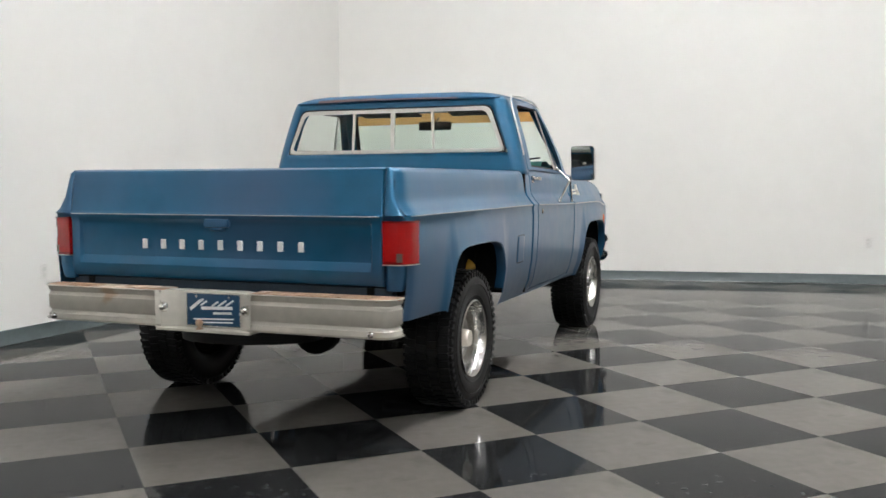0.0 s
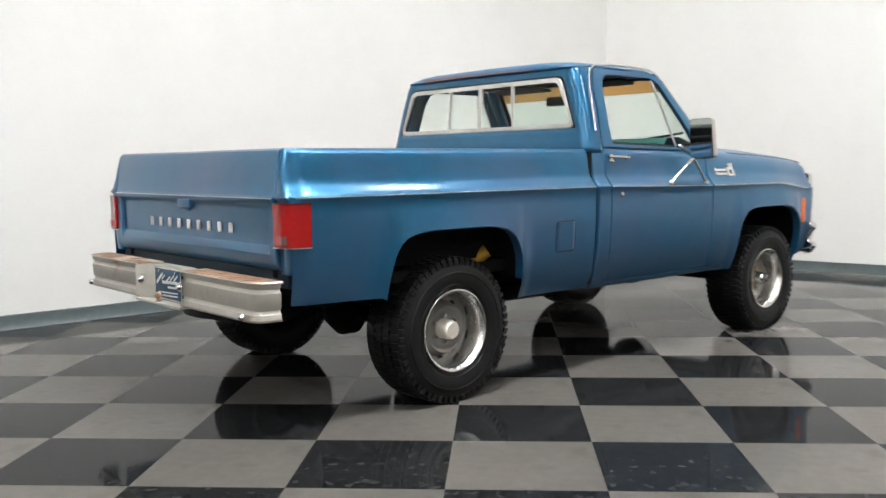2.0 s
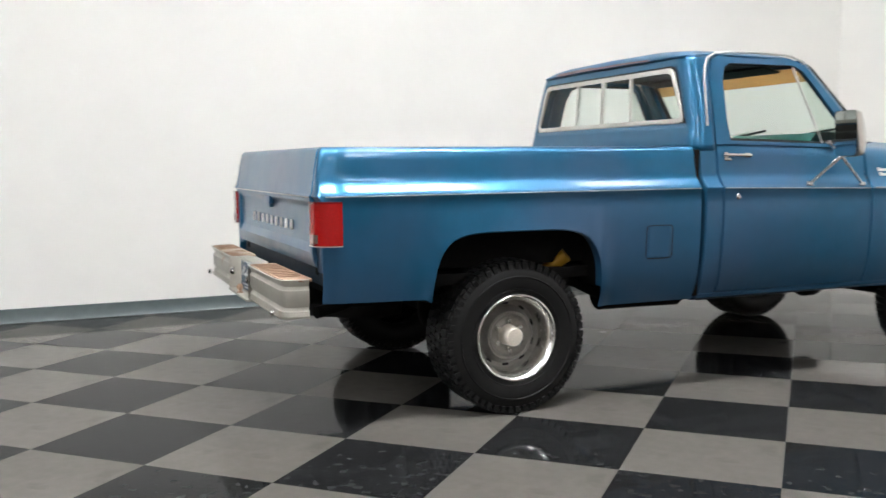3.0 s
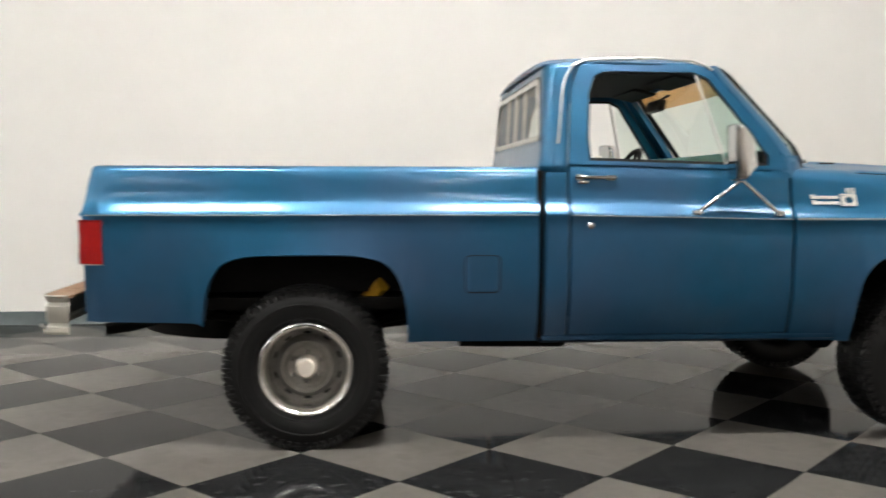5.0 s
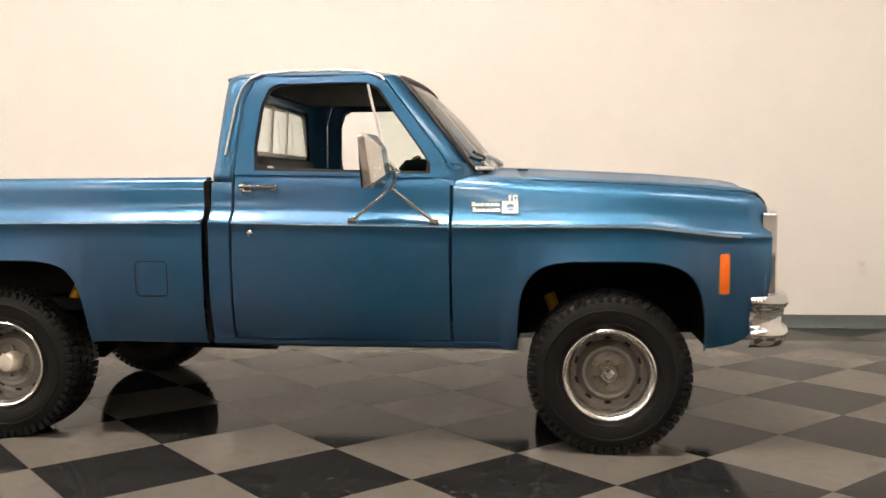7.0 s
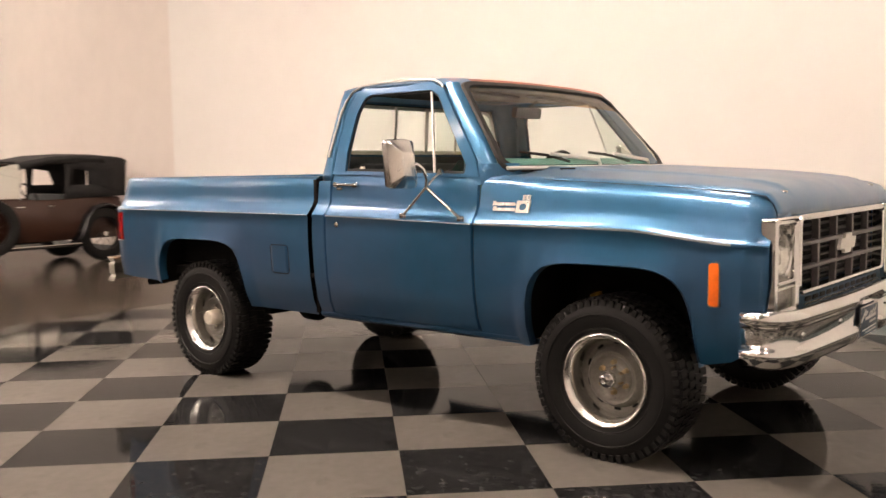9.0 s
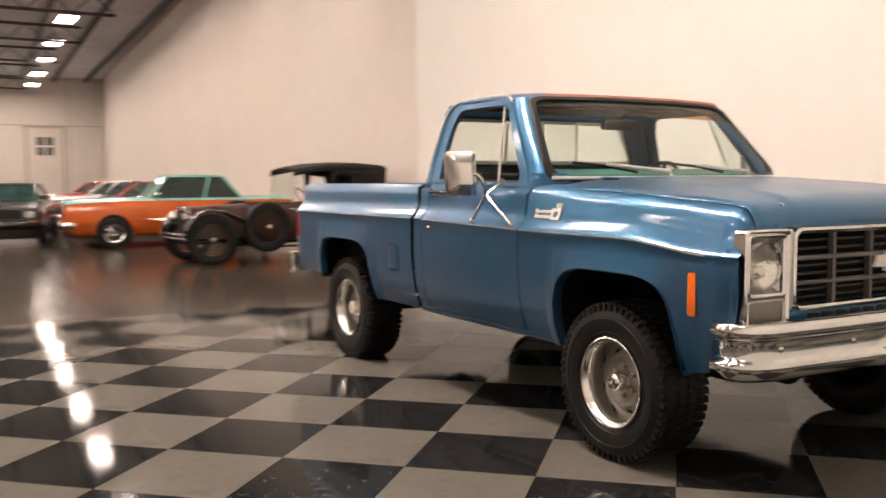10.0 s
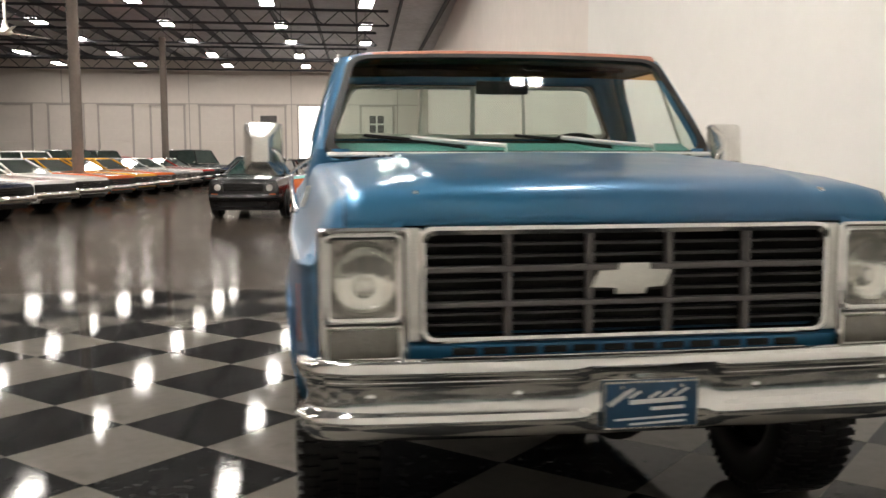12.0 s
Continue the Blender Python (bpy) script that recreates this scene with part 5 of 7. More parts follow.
def grille():
    g = new("grille")
    g.parent = TRUCK
    tagged(g, "black egg-crate grille in a chrome surround")
    y1, z0, z1 = 0.615, 0.792, 1.095
    o = round_poly([(-y1 - 0.018, z0 - 0.018), (y1 + 0.018, z0 - 0.018), (y1 + 0.018, z1 + 0.026), (-y1 - 0.018, z1 + 0.026)], 0.045)
    i = round_poly([(-y1, z0), (y1, z0), (y1, z1), (-y1, z1)], 0.035)
    bm = bmesh.new()
    sheet(bm, [[(GX - 0.04, *p) for p in o], [(GX + 0.008, *p) for p in o], [(GX + 0.016, lerp(a[0], b[0], 0.45), lerp(a[1], b[1], 0.45)) for a, b in zip(o, i)], [(GX + 0.008, *p) for p in i], [(GX - 0.04, *p) for p in i]], close=True)
    part("surround", bm, CHROME, g, "chrome grille surround")
    for k in range(1, 3):
        z = lerp(z0, z1, k / 3)
        bm = bmesh.new()
        box(bm, GX - 0.03, GX + 0.004, -y1, y1, z - 0.009, z + 0.009, 0.003, 1)
        part("bar", bm, GRILLEGREY, g)
    for k in range(3):
        for j in (1, 2):
            z = lerp(z0, z1, (k + j / 3) / 3)
            bm = bmesh.new()
            box(bm, GX - 0.055, GX - 0.026, -y1, y1, z - 0.004, z + 0.004)
            part("slat", bm, SLATBLACK, g, smooth=False)
    for k in range(1, 5):
        y = lerp(-y1, y1, k / 5)
        bm = bmesh.new()
        box(bm, GX - 0.03, GX + 0.002, y - 0.011, y + 0.011, z0, z1, 0.003, 1)
        part("divider", bm, GRILLEGREY, g)
    bm = bmesh.new()
    box(bm, GX - 0.10, GX - 0.07, -0.70, 0.70, 0.76, 1.12)
    part("backing", bm, UNDER, g)
    bm = bmesh.new()
    w, h = 0.122, 0.044
    em = [(-w, -0.024), (-0.046, -0.024), (-0.052, -h), (0.040, -h), (0.046, -0.024), (w - 0.022, -0.024), (w, 0.024), (0.052, 0.024), (0.056, h), (-0.036, h), (-0.040, 0.024), (-w + 0.022, 0.024)]
    prism(bm, [(a, 0.962 + b) for a, b in em], GX + 0.002, GX + 0.020, "x", 0.002)
    part("emblem", bm, BADGE, g, "plain pale metal emblem block")
    # painted valance with slots under the grille
    bm = bmesh.new()
    sheet(bm, [[(x - 0.05 * (y / 0.93) ** 4, y, z) for y in np.linspace(-0.93, 0.93, 17).tolist()] for x, z in ((GX - 0.06, 0.795), (GX - 0.015, 0.782), (GX + 0.002, 0.765), (GX + 0.004, 0.70), (GX - 0.02, 0.62), (GX - 0.06, 0.54))])
    part("valance", bm, PAINT, g)
    for k in range(12):
        y = -0.50 + k * 0.091
        bm = bmesh.new()
        box(bm, GX - 0.02, GX + 0.0065, y - 0.036, y + 0.036, 0.735, 0.757, 0.004, 1)
        part("valance_slot", bm, BLACK, g)
    bm = bmesh.new()
    tube(bm, [(GX + 0.012 - 0.05 * (y / 0.93) ** 4, y, 0.727) for y in np.linspace(-0.56, 0.56, 9).tolist()], 0.005, 6)
    part("valance_trim", bm, ALLOY, g)


def head_lamp(side):
    g = new("head_lamp")
    g.parent = TRUCK
    tagged(g, "round headlamp in a square silver bezel above a turn signal")
    c = side * 0.788
    X = GX + 0.004

    def frame_ring(name, ya, yb, za, zb, t, mat, depth=0.05, r=0.02, out=0.010):
        o = round_poly([(ya, za), (yb, za), (yb, zb), (ya, zb)], r)
        i = round_poly([(ya + t, za + t), (yb - t, za + t), (yb - t, zb - t), (ya + t, zb - t)], r * 0.7)
        bm = bmesh.new()
        sheet(bm, [[(X - depth, *p) for p in o], [(X + out * 0.4, *p) for p in o], [(X + out, lerp(a[0], b[0], 0.4), lerp(a[1], b[1], 0.4)) for a, b in zip(o, i)], [(X + out * 0.3, *p) for p in i], [(X - depth, *p) for p in i]], close=True)
        return part(name, bm, mat, g)

    ya, yb = sorted((c - side * 0.126, c + side * 0.134))
    frame_ring("bezel", ya, yb, 0.708, 1.120, 0.020, CHROME, 0.05, 0.02, 0.016)
    frame_ring("lamp_frame", ya + 0.020, yb - 0.020, 0.845, 1.100, 0.016, CHROME, 0.06)
    bm = bmesh.new()
    a = round_poly([(ya + 0.03, 0.857), (yb - 0.03, 0.857), (yb - 0.03, 1.090), (ya + 0.03, 1.090)], 0.012, 4)
    cz = 0.970
    n = len(a)
    circ = []
    for k in range(n):
        an = math.atan2(a[k][1] - cz, a[k][0] - c)
        circ.append((c + 0.094 * math.cos(an), cz + 0.094 * math.sin(an)))
    sheet(bm, [[(X - 0.005, *p) for p in a], [(X - 0.035, lerp(p[0], q[0], 0.7), lerp(p[1], q[1], 0.7)) for p, q in zip(a, circ)], [(X - 0.042, *p) for p in circ]], close=True)
    part("lamp_bowl", bm, LAMPBOWL, g)
    bm = bmesh.new()
    lathe(bm, [(0.0975, -0.045), (0.0985, -0.016), (0.093, -0.006), (0.087, -0.016)], (X, c, cz), "x", 40)
    part("retaining_ring", bm, CHROME, g)
    bm = bmesh.new()
    lathe(bm, [(0.088, -0.020), (0.075, -0.008), (0.055, 0.0), (0.028, 0.004), (0.0, 0.005)], (X, c, cz), "x", 40)
    lens = part("lens", bm, LENSGLASS, g, "clear headlamp lens")
    lens.visible_shadow = False
    bm = bmesh.new()
    lathe(bm, [(0.0875, -0.019), (0.074, -0.030), (0.052, -0.042), (0.025, -0.050), (0.0, -0.052)], (X, c, cz), "x", 40)
    part("reflector", bm, REFLECTOR, g, "silvered headlamp reflector")
    bm = bmesh.new()
    lathe(bm, [(0.0, -0.024), (0.020, -0.026), (0.027, -0.034), (0.022, -0.05)], (X, c, cz - 0.022), "x", 18)
    part("bulb_shield", bm, ALLOY, g)
    frame_ring("signal_frame", ya + 0.018, yb - 0.018, 0.722, 0.836, 0.012, SILVER, 0.05, 0.012)
    bm = bmesh.new()
    box(bm, X - 0.04, X - 0.004, ya + 0.027, yb - 0.027, 0.731, 0.827, 0.006, 2)
    part("turn_signal", bm, SIGNAL, g, "smoky clear turn signal lens")
    bm = bmesh.new()
    pa = sorted((side * 0.630, c - side * 0.122))
    box(bm, X - 0.05, X - 0.008, pa[0] - 0.004, pa[1] + 0.004, 0.78, 1.115, 0.004, 1)
    part("filler", bm, SILVER, g)


def front_bumper():
    g = new("front_bumper")
    g.parent = TRUCK
    tagged(g, "polished chrome front bumper with wrapped ends")
    # section of the pressed bumper: (out, height)
    prof = [(-0.035, 0.735), (-0.010, 0.742), (0.008, 0.734), (0.016, 0.716), (0.016, 0.696), (0.008, 0.682), (-0.003, 0.674), (-0.004, 0.660), (-0.013, 0.600), (-0.008, 0.586), (0.012, 0.578), (0.018, 0.566), (0.016, 0.548), (0.004, 0.524), (-0.012, 0.508), (-0.035, 0.502)]
    path = []
    for y in [-0.80, -0.70, -0.60, -0.50, -0.40, -0.30, -0.20, -0.165, -0.145, 0.0, 0.205, 0.225, 0.26, 0.36, 0.46, 0.56, 0.68, 0.80]:
        path.append((3.822 - 0.030 * (y / 0.8) ** 2, y))
    end = [(3.778, 0.86), (3.755, 0.91), (3.722, 0.945), (3.675, 0.962), (3.60, 0.968)]
    path = [(x, -y) for x, y in end[::-1]] + path + end
    rows = []
    for k, (x, y) in enumerate(path):
        d = Vector(path[min(k + 1, len(path) - 1)]) - Vector(path[max(k - 1, 0)])
        nrm = Vector((d.y, -d.x)).normalized()
        # the lower rib stops short of the flat pad behind the plate
        flat = smoothstep(-0.17, -0.145, y) * (1 - smoothstep(0.205, 0.23, y))
        rows.append([(x + nrm.x * (lerp(u, min(u, -0.008), flat) if 0.52 < z < 0.70 else u), y + nrm.y * u, z) for u, z in prof])
    bm = bmesh.new()
    sheet(bm, rows)
    thick(part("bumper_bar", bm, CHROME, g, sharp=60), 0.004, 1.0)
    for y in (-0.78, -0.36, 0.36, 0.78):
        bm = bmesh.new()
        lathe(bm, [(0, 0.014), (0.010, 0.012), (0.015, 0.006), (0.018, 0.0)], (3.812 - 0.030 * (y / 0.8) ** 2, y, 0.632), "x", 14)
        part("carriage_bolt", bm, CHROME, g)
    dealer_plate(g, 3.826, 0.03, 0.590, 180, 0.285, 0.142)
    for s in (-1, 1):
        bm = bmesh.new()
        box(bm, 3.40, 3.80, s * 0.42 - 0.03, s * 0.42 + 0.03, 0.55, 0.66)
        part("bumper_bracket", bm, UNDER, g)


# ---- wheels, running gear, inside ----
def make_wheel(name, front):
    """A wheel with its face to -y, centred on its own middle."""
    w = new(name)
    w.parent = TRUCK
    bm = bmesh.new()
    tp = [(0.200, -0.105), (0.215, -0.122), (0.245, -0.134), (0.285, -0.139), (0.320, -0.136), (0.348, -0.126), (0.362, -0.116), (0.367, -0.100), (0.370, -0.05), (0.3705, 0.0)]
    prof = tp + [(r, -a) for r, a in tp[-2::-1]] + [(0.200, 0.105)]
    lathe(bm, prof + [prof[0]], (0, 0, 0), "y", 64)
    part("tyre", bm, RUBBER, w, "black all-terrain tyre")
    # tread lugs, each a block of its own shape round the tyre
    bm = bmesh.new()
    n = 56
    for k in range(n):
        a = 360 * k / n
        for y0, y1, sh, r1 in ((-0.120, -0.066, 0.0, 0.377), (-0.058, -0.006, 0.5, 0.379), (0.002, 0.054, 0.0, 0.379), (0.062, 0.120, 0.5, 0.377)):
            m = pose(0, 0, 0, 0, a + sh * 360 / n, 0)
            tw = 5 if y0 < 0 else -5
            box(bm, -0.0150, 0.0150, y0, y1, 0.360, r1, 0, 1, m @ pose(0, 0, 0, 0, 0, tw))
        if k % 1 == 0:
            for s in (-1, 1):
                m = pose(0, 0, 0, 0, a, 0)
                box(bm, -0.0105, 0.0105, s * 0.127 - 0.009, s * 0.127 + 0.009, 0.338, 0.367, 0, 1, m)
    part("tread", bm, RUBBER, w, smooth=False)
    # raised sidewall rings
    bm = bmesh.new()
    for r, y in ((0.238, -0.1325), (0.300, -0.1400)):
        lathe(bm, [(r - 0.004, y + 0.002), (r - 0.002, y - 0.002), (r + 0.002, y - 0.002), (r + 0.004, y + 0.002)], (0, 0, 0), "y", 64)
    part("sidewall_rib", bm, RUBBER, w)
    bm = bmesh.new()
    lathe(bm, [(0.198, 0.11), (0.196, -0.09), (0.205, -0.115), (0.2135, -0.124), (0.214, -0.131), (0.208, -0.134), (0.203, -0.1325), (0.196, -0.124), (0.188, -0.112), (0.181, -0.098), (0.179, -0.060), (0.177, -0.004)], (0, 0, 0), "y", 64)
    part("rim", bm, ALLOY, w, "polished wheel rim")
    bm = bmesh.new()
    lathe(bm, [(0.180, -0.014), (0.168, -0.002), (0.148, 0.000), (0.135, -0.014), (0.129, -0.044), (0.120, -0.056), (0.107, -0.053), (0.096, -0.037), (0.086, -0.030), (0.060, -0.028), (0.03, -0.030)], (0, 0, 0), "y", 64)
    part("wheel_disc", bm, WHEEL_GREY, w, "grey steel wheel disc")
    for k in range(10):
        bm = bmesh.new()
        box(bm, -0.017, 0.017, -0.008, 0.004, 0.148, 0.160, 0.004, 1, pose(0, 0, 0, 0, 36 * k, 0))
        part("disc_slot", bm, BLACK, w, smooth=False)
    for k in range(6):
        a = radians(60 * k + 30)
        bm = bmesh.new()
        cyl(bm, (0.07 * math.cos(a), -0.026, 0.07 * math.sin(a)), (0.07 * math.cos(a), -0.052, 0.07 * math.sin(a)), 0.014, 0.011, 6)
        part("wheel_nut", bm, PALE_NUT if front else ALLOY, w)
    bm = bmesh.new()
    if front:
        lathe(bm, [(0.054, -0.028), (0.050, -0.065), (0.042, -0.082), (0.040, -0.105), (0.034, -0.112), (0.026, -0.112), (0.025, -0.128), (0.016, -0.131), (0.014, -0.118), (0.0, -0.118)], (0, 0, 0), "y", 28)
        part("locking_hub", bm, CHROME, w, "bright locking hub")
    else:
        lathe(bm, [(0.052, -0.028), (0.048, -0.075), (0.046, -0.10), (0.040, -0.108), (0.0, -0.110)], (0, 0, 0), "y", 28)
        part("hub_cap", bm, HUBCAP, w, "cream centre cap")
    bm = bmesh.new()
    lathe(bm, [(0.0, 0.0), (0.18, 0.0), (0.18, 0.06), (0.12, 0.09), (0.0, 0.09)], (0, 0, 0), "y", 40)
    part("brake_drum", bm, UNDER, w)
    return w


def running_gear():
    for s in (-1, 1):
        bm = bmesh.new()
        box(bm, -1.0, 3.55, s * 0.42 - 0.04, s * 0.42 + 0.04, 0.52, 0.66, 0.01, 1)
        part("frame_rail", bm, UNDER, TRUCK)
    for ax, yo in ((R_AXLE, 0.0), (F_AXLE, 0.22)):
        bm = bmesh.new()
        cyl(bm, (ax, -0.76, HUB_Z), (ax, 0.76, HUB_Z), 0.048, n=16)
        lathe(bm, [(0, -0.14), (0.08, -0.12), (0.145, -0.04), (0.145, 0.04), (0.08, 0.12), (0, 0.14)], (ax, yo, HUB_Z), "x", 20)
        part("axle", bm, UNDER, TRUCK)
        for s in (-1, 1):
            bm = bmesh.new()
            for k in range(4):
                L = 0.62 - 0.1 * k
                tube(bm, [(ax - L, s * 0.55, HUB_Z + 0.22 - 0.012 * k), (ax, s * 0.55, HUB_Z + 0.06 + 0.02 - 0.012 * k), (ax + L, s * 0.55, HUB_Z + 0.22 - 0.012 * k)], 0.022, 6)
            part("leaf_spring", bm, UNDER, TRUCK)
    for s in (-1, 1):
        for base, top in (((0.06, s * 0.56, 0.445), (0.352, s * 0.825, 0.735)), ((2.77, s * 0.60, 0.44), (2.665, s * 0.58, 0.70))):
            b, t = Vector(base), Vector(top)
            bm = bmesh.new()
            cyl(bm, b.lerp(t, 0.42), t, 0.034, n=16)
            part("shock_absorber", bm, YELLOW, TRUCK, "yellow shock absorber")
            bm = bmesh.new()
            cyl(bm, b, b.lerp(t, 0.45), 0.016, n=10)
            part("shock_rod", bm, STEEL, TRUCK)
    bm = bmesh.new()
    cyl(bm, (0.1, 0.0, 0.42), (1.55, 0.1, 0.55), 0.04, n=14)
    cyl(bm, (2.85, 0.2, 0.42), (1.75, 0.2, 0.52), 0.03, n=12)
    part("drive_shaft", bm, UNDER, TRUCK)
    bm = bmesh.new()
    box(bm, 1.5, 1.95, -0.18, 0.30, 0.42, 0.68, 0.04, 2)
    box(bm, 1.95, 2.6, -0.2, 0.2, 0.46, 0.8, 0.05, 2)
    box(bm, 2.6, 3.3, -0.26, 0.26, 0.52, 1.0, 0.05, 2)
    part("gearbox", bm, UNDER, TRUCK)
    bm = bmesh.new()
    tube(bm, [(2.6, -0.38, 0.50), (1.9, -0.40, 0.46), (1.3, -0.46, 0.46), (0.75, -0.5, 0.47), (0.5, -0.5, 0.60)], 0.032)
    cyl(bm, (1.25, -0.50, 0.465), (0.72, -0.52, 0.475), 0.085, n=18)
    part("exhaust", bm, UNDER, TRUCK)
    bm = bmesh.new()
    tube(bm, [(-0.55, -0.62, 0.62), (-0.86, -0.72, 0.545), (-0.98, -0.76, 0.53)], 0.028)
    part("tail_pipe", bm, UNDER, TRUCK)
    bm = bmesh.new()
    lathe(bm, [(0, -0.11), (0.36, -0.10), (0.368, -0.04), (0.368, 0.04), (0.36, 0.10), (0, 0.11)], (0, 0, 0), "z", 40)
    bmesh.ops.transform(bm, matrix=pose(-0.62, 0.05, 0.51, 0, 4, 0), verts=bm.verts)
    part("spare_tyre", bm, RUBBER, TRUCK, "spare tyre slung under the bed")
    bm = bmesh.new()
    box(bm, 1.08, 2.4, -0.80, 0.80, 0.485, 0.52)
    box(bm, -0.96, 1.03, -0.86, 0.86, 0.63, 0.68)
    box(bm, 2.3, 3.62, -0.62, 0.62, 0.90, 1.10)
    part("underbody", bm, UNDER, TRUCK)
    for x in (-0.78, 0.62):
        bm = bmesh.new()
        box(bm, x - 0.05, x + 0.05, -0.85, 0.85, 0.56, 0.64)
        part("cross_member", bm, UNDER, TRUCK)


def cab_inside():
    bm = bmesh.new()
    box(bm, 1.14, 1.72, -0.70, 0.70, 0.72, 0.90, 0.05, 3)
    s = part("seat_cushion", bm, SEATMAT, TRUCK)
    bm = bmesh.new()
    box(bm, -0.065, 0.065, -0.70, 0.70, 0.0, 0.52, 0.05, 3, pose(1.20, 0, 0.84, 0, -8, 0))
    part("seat_back", bm, SEATMAT, TRUCK)
    bm = bmesh.new()
    rows = []
    for y in np.linspace(-0.80, 0.80, 9).tolist():
        b = 0.06 * (1 - (y / 0.8) ** 2)
        rows.append([(x + b, y, z) for x, z in ((2.30, 1.350), (2.15, 1.385), (2.02, 1.378), (1.96, 1.33), (1.95, 1.22), (1.98, 1.05), (2.05, 1.0), (2.25, 1.0))])
    sheet(bm, rows)
    part("dashboard", bm, DASH, TRUCK, "blue-green padded dashboard")
    bm = bmesh.new()
    c, ax = Vector((1.80, 0.37, 1.27)), Vector((-0.80, 0, 0.60)).normalized()
    side = Vector((0, 1, 0))
    up = ax.cross(side)
    tube(bm, [c + 0.19 * (math.cos(t) * side + math.sin(t) * up) for t in [2 * math.pi * k / 32 for k in range(33)]], 0.013, 8)
    cyl(bm, c, c - ax * 0.35, 0.03, n=12)
    for t in (0.15, math.pi - 0.15, -math.pi / 2):
        cyl(bm, c - ax * 0.02, c + 0.185 * (math.cos(t) * side + math.sin(t) * up), 0.012, n=8)
    part("steering_wheel", bm, BLACK, TRUCK, "black steering wheel")
    bm = bmesh.new()
    box(bm, -0.02, 0.02, -0.13, 0.13, -0.035, 0.035, 0.015, 2, pose(1.90, 0.0, 1.665, 0, 10, 0))
    cyl(bm, (1.905, 0, 1.69), (1.975, 0, 1.735), 0.008, n=8)
    part("rear_view_mirror", bm, BLACK, TRUCK, "inside mirror on the windscreen")
    for s in (-1, 1):
        bm = bmesh.new()
        box(bm, -0.07, 0.07, -0.24, 0.24, -0.008, 0.008, 0.006, 1, pose(1.87, s * 0.36, 1.765, 0, 12, 0))
        part("sun_visor", bm, HEADLINER, TRUCK)
        bm = bmesh.new()
        box(bm, 1.30, 2.18, s * 0.86 - 0.02, s * 0.86 + 0.02, 0.60, 1.312, 0.01, 1)
        part("door_card", bm, SEATMAT, TRUCK)
        bm = bmesh.new()
        box(bm, 1.33, 1.36, s * 0.845 - 0.012, s * 0.845 + 0.012, 1.31, 1.345, 0.005, 1)
        part("lock_button", bm, HUBCAP, TRUCK)


for sd in (-1, 1):
    bed_side(sd)
    tail_lamp(sd)
    inner_arch(-0.015, 0.478, 0.888, sd, "rear_wheel_liner", 0.60)
    inner_arch(2.958, 0.462, 0.910, sd, "front_wheel_liner", 0.50)
    door(sd)
    mirror_arm(sd)
    fender(sd)
    head_lamp(sd)
tailgate()
rear_bumper()
bed_inside()
cab_shell()
rear_window()
windscreen()
wiper(-0.10, -0.50)
wiper(0.58, 0.16)
hood()
grille()
front_bumper()
running_gear()
cab_inside()

# ---- the body drawn to its true outline ----
X_LOW = [(-1.25, -1.185), (-1.2, -1.135), (-1.0, -0.952), (-0.493, -0.442), (0.0, 0.012), (0.463, 0.478), (0.70, 0.735), (1.035, 1.073), (1.186, 1.218), (2.232, 2.268), (2.35, 2.39), (2.496, 2.575), (2.98, 3.0), (3.42, 3.433), (3.695, 3.722), (3.85, 3.86)]
X_CAB = [(1.05, 1.104), (1.2, 1.235), (1.9, 1.908), (2.2, 2.222), (2.36, 2.375), (2.6, 2.66)]
Z_REAR = [(0.0, 0.0), (0.60, 0.605), (0.836, 0.857), (0.888, 0.899), (1.036, 1.056), (1.060, 1.079), (1.289, 1.297), (1.40, 1.410), (1.754, 1.737), (1.856, 1.836)]
Z_FRONT = [(0.0, 0.0), (0.60, 0.605), (0.75, 0.750), (0.91, 0.900), (1.060, 1.058), (1.20, 1.193), (1.26, 1.248), (1.335, 1.316), (1.41, 1.410), (1.754, 1.737), (1.856, 1.836)]


def true_place(v):
    k = smoothstep(1.27, 1.40, v.z) if 1.0 < v.x < 2.45 else 0.0
    f = smoothstep(1.0, 2.35, v.x)
    return Vector((lerp(chain(X_LOW, v.x), chain(X_CAB, v.x), k), v.y * 1.012, lerp(chain(Z_REAR, v.z), chain(Z_FRONT, v.z), f)))


for ob in TRUCK.children_recursive:
    if ob.type == "MESH":
        for v in ob.data.vertices:
            v.co = true_place(v.co)

wr, wf = make_wheel("rear_wheel", False), make_wheel("front_wheel", True)
for proto, ax, y in ((wr, 0.012, 0.843), (wf, 3.0, 0.862)):
    copy_thing(proto, pose(ax, y, HUB_Z, 0, 11, 180))
    proto.matrix_basis = pose(ax, -y, HUB_Z)


# ---- the other vehicles in the hall ----
def car_paint(name, colour, metal=0.0):
    return material(name, colour, 0.25, metal, 0.08, 3, 0, 0, 0.35)


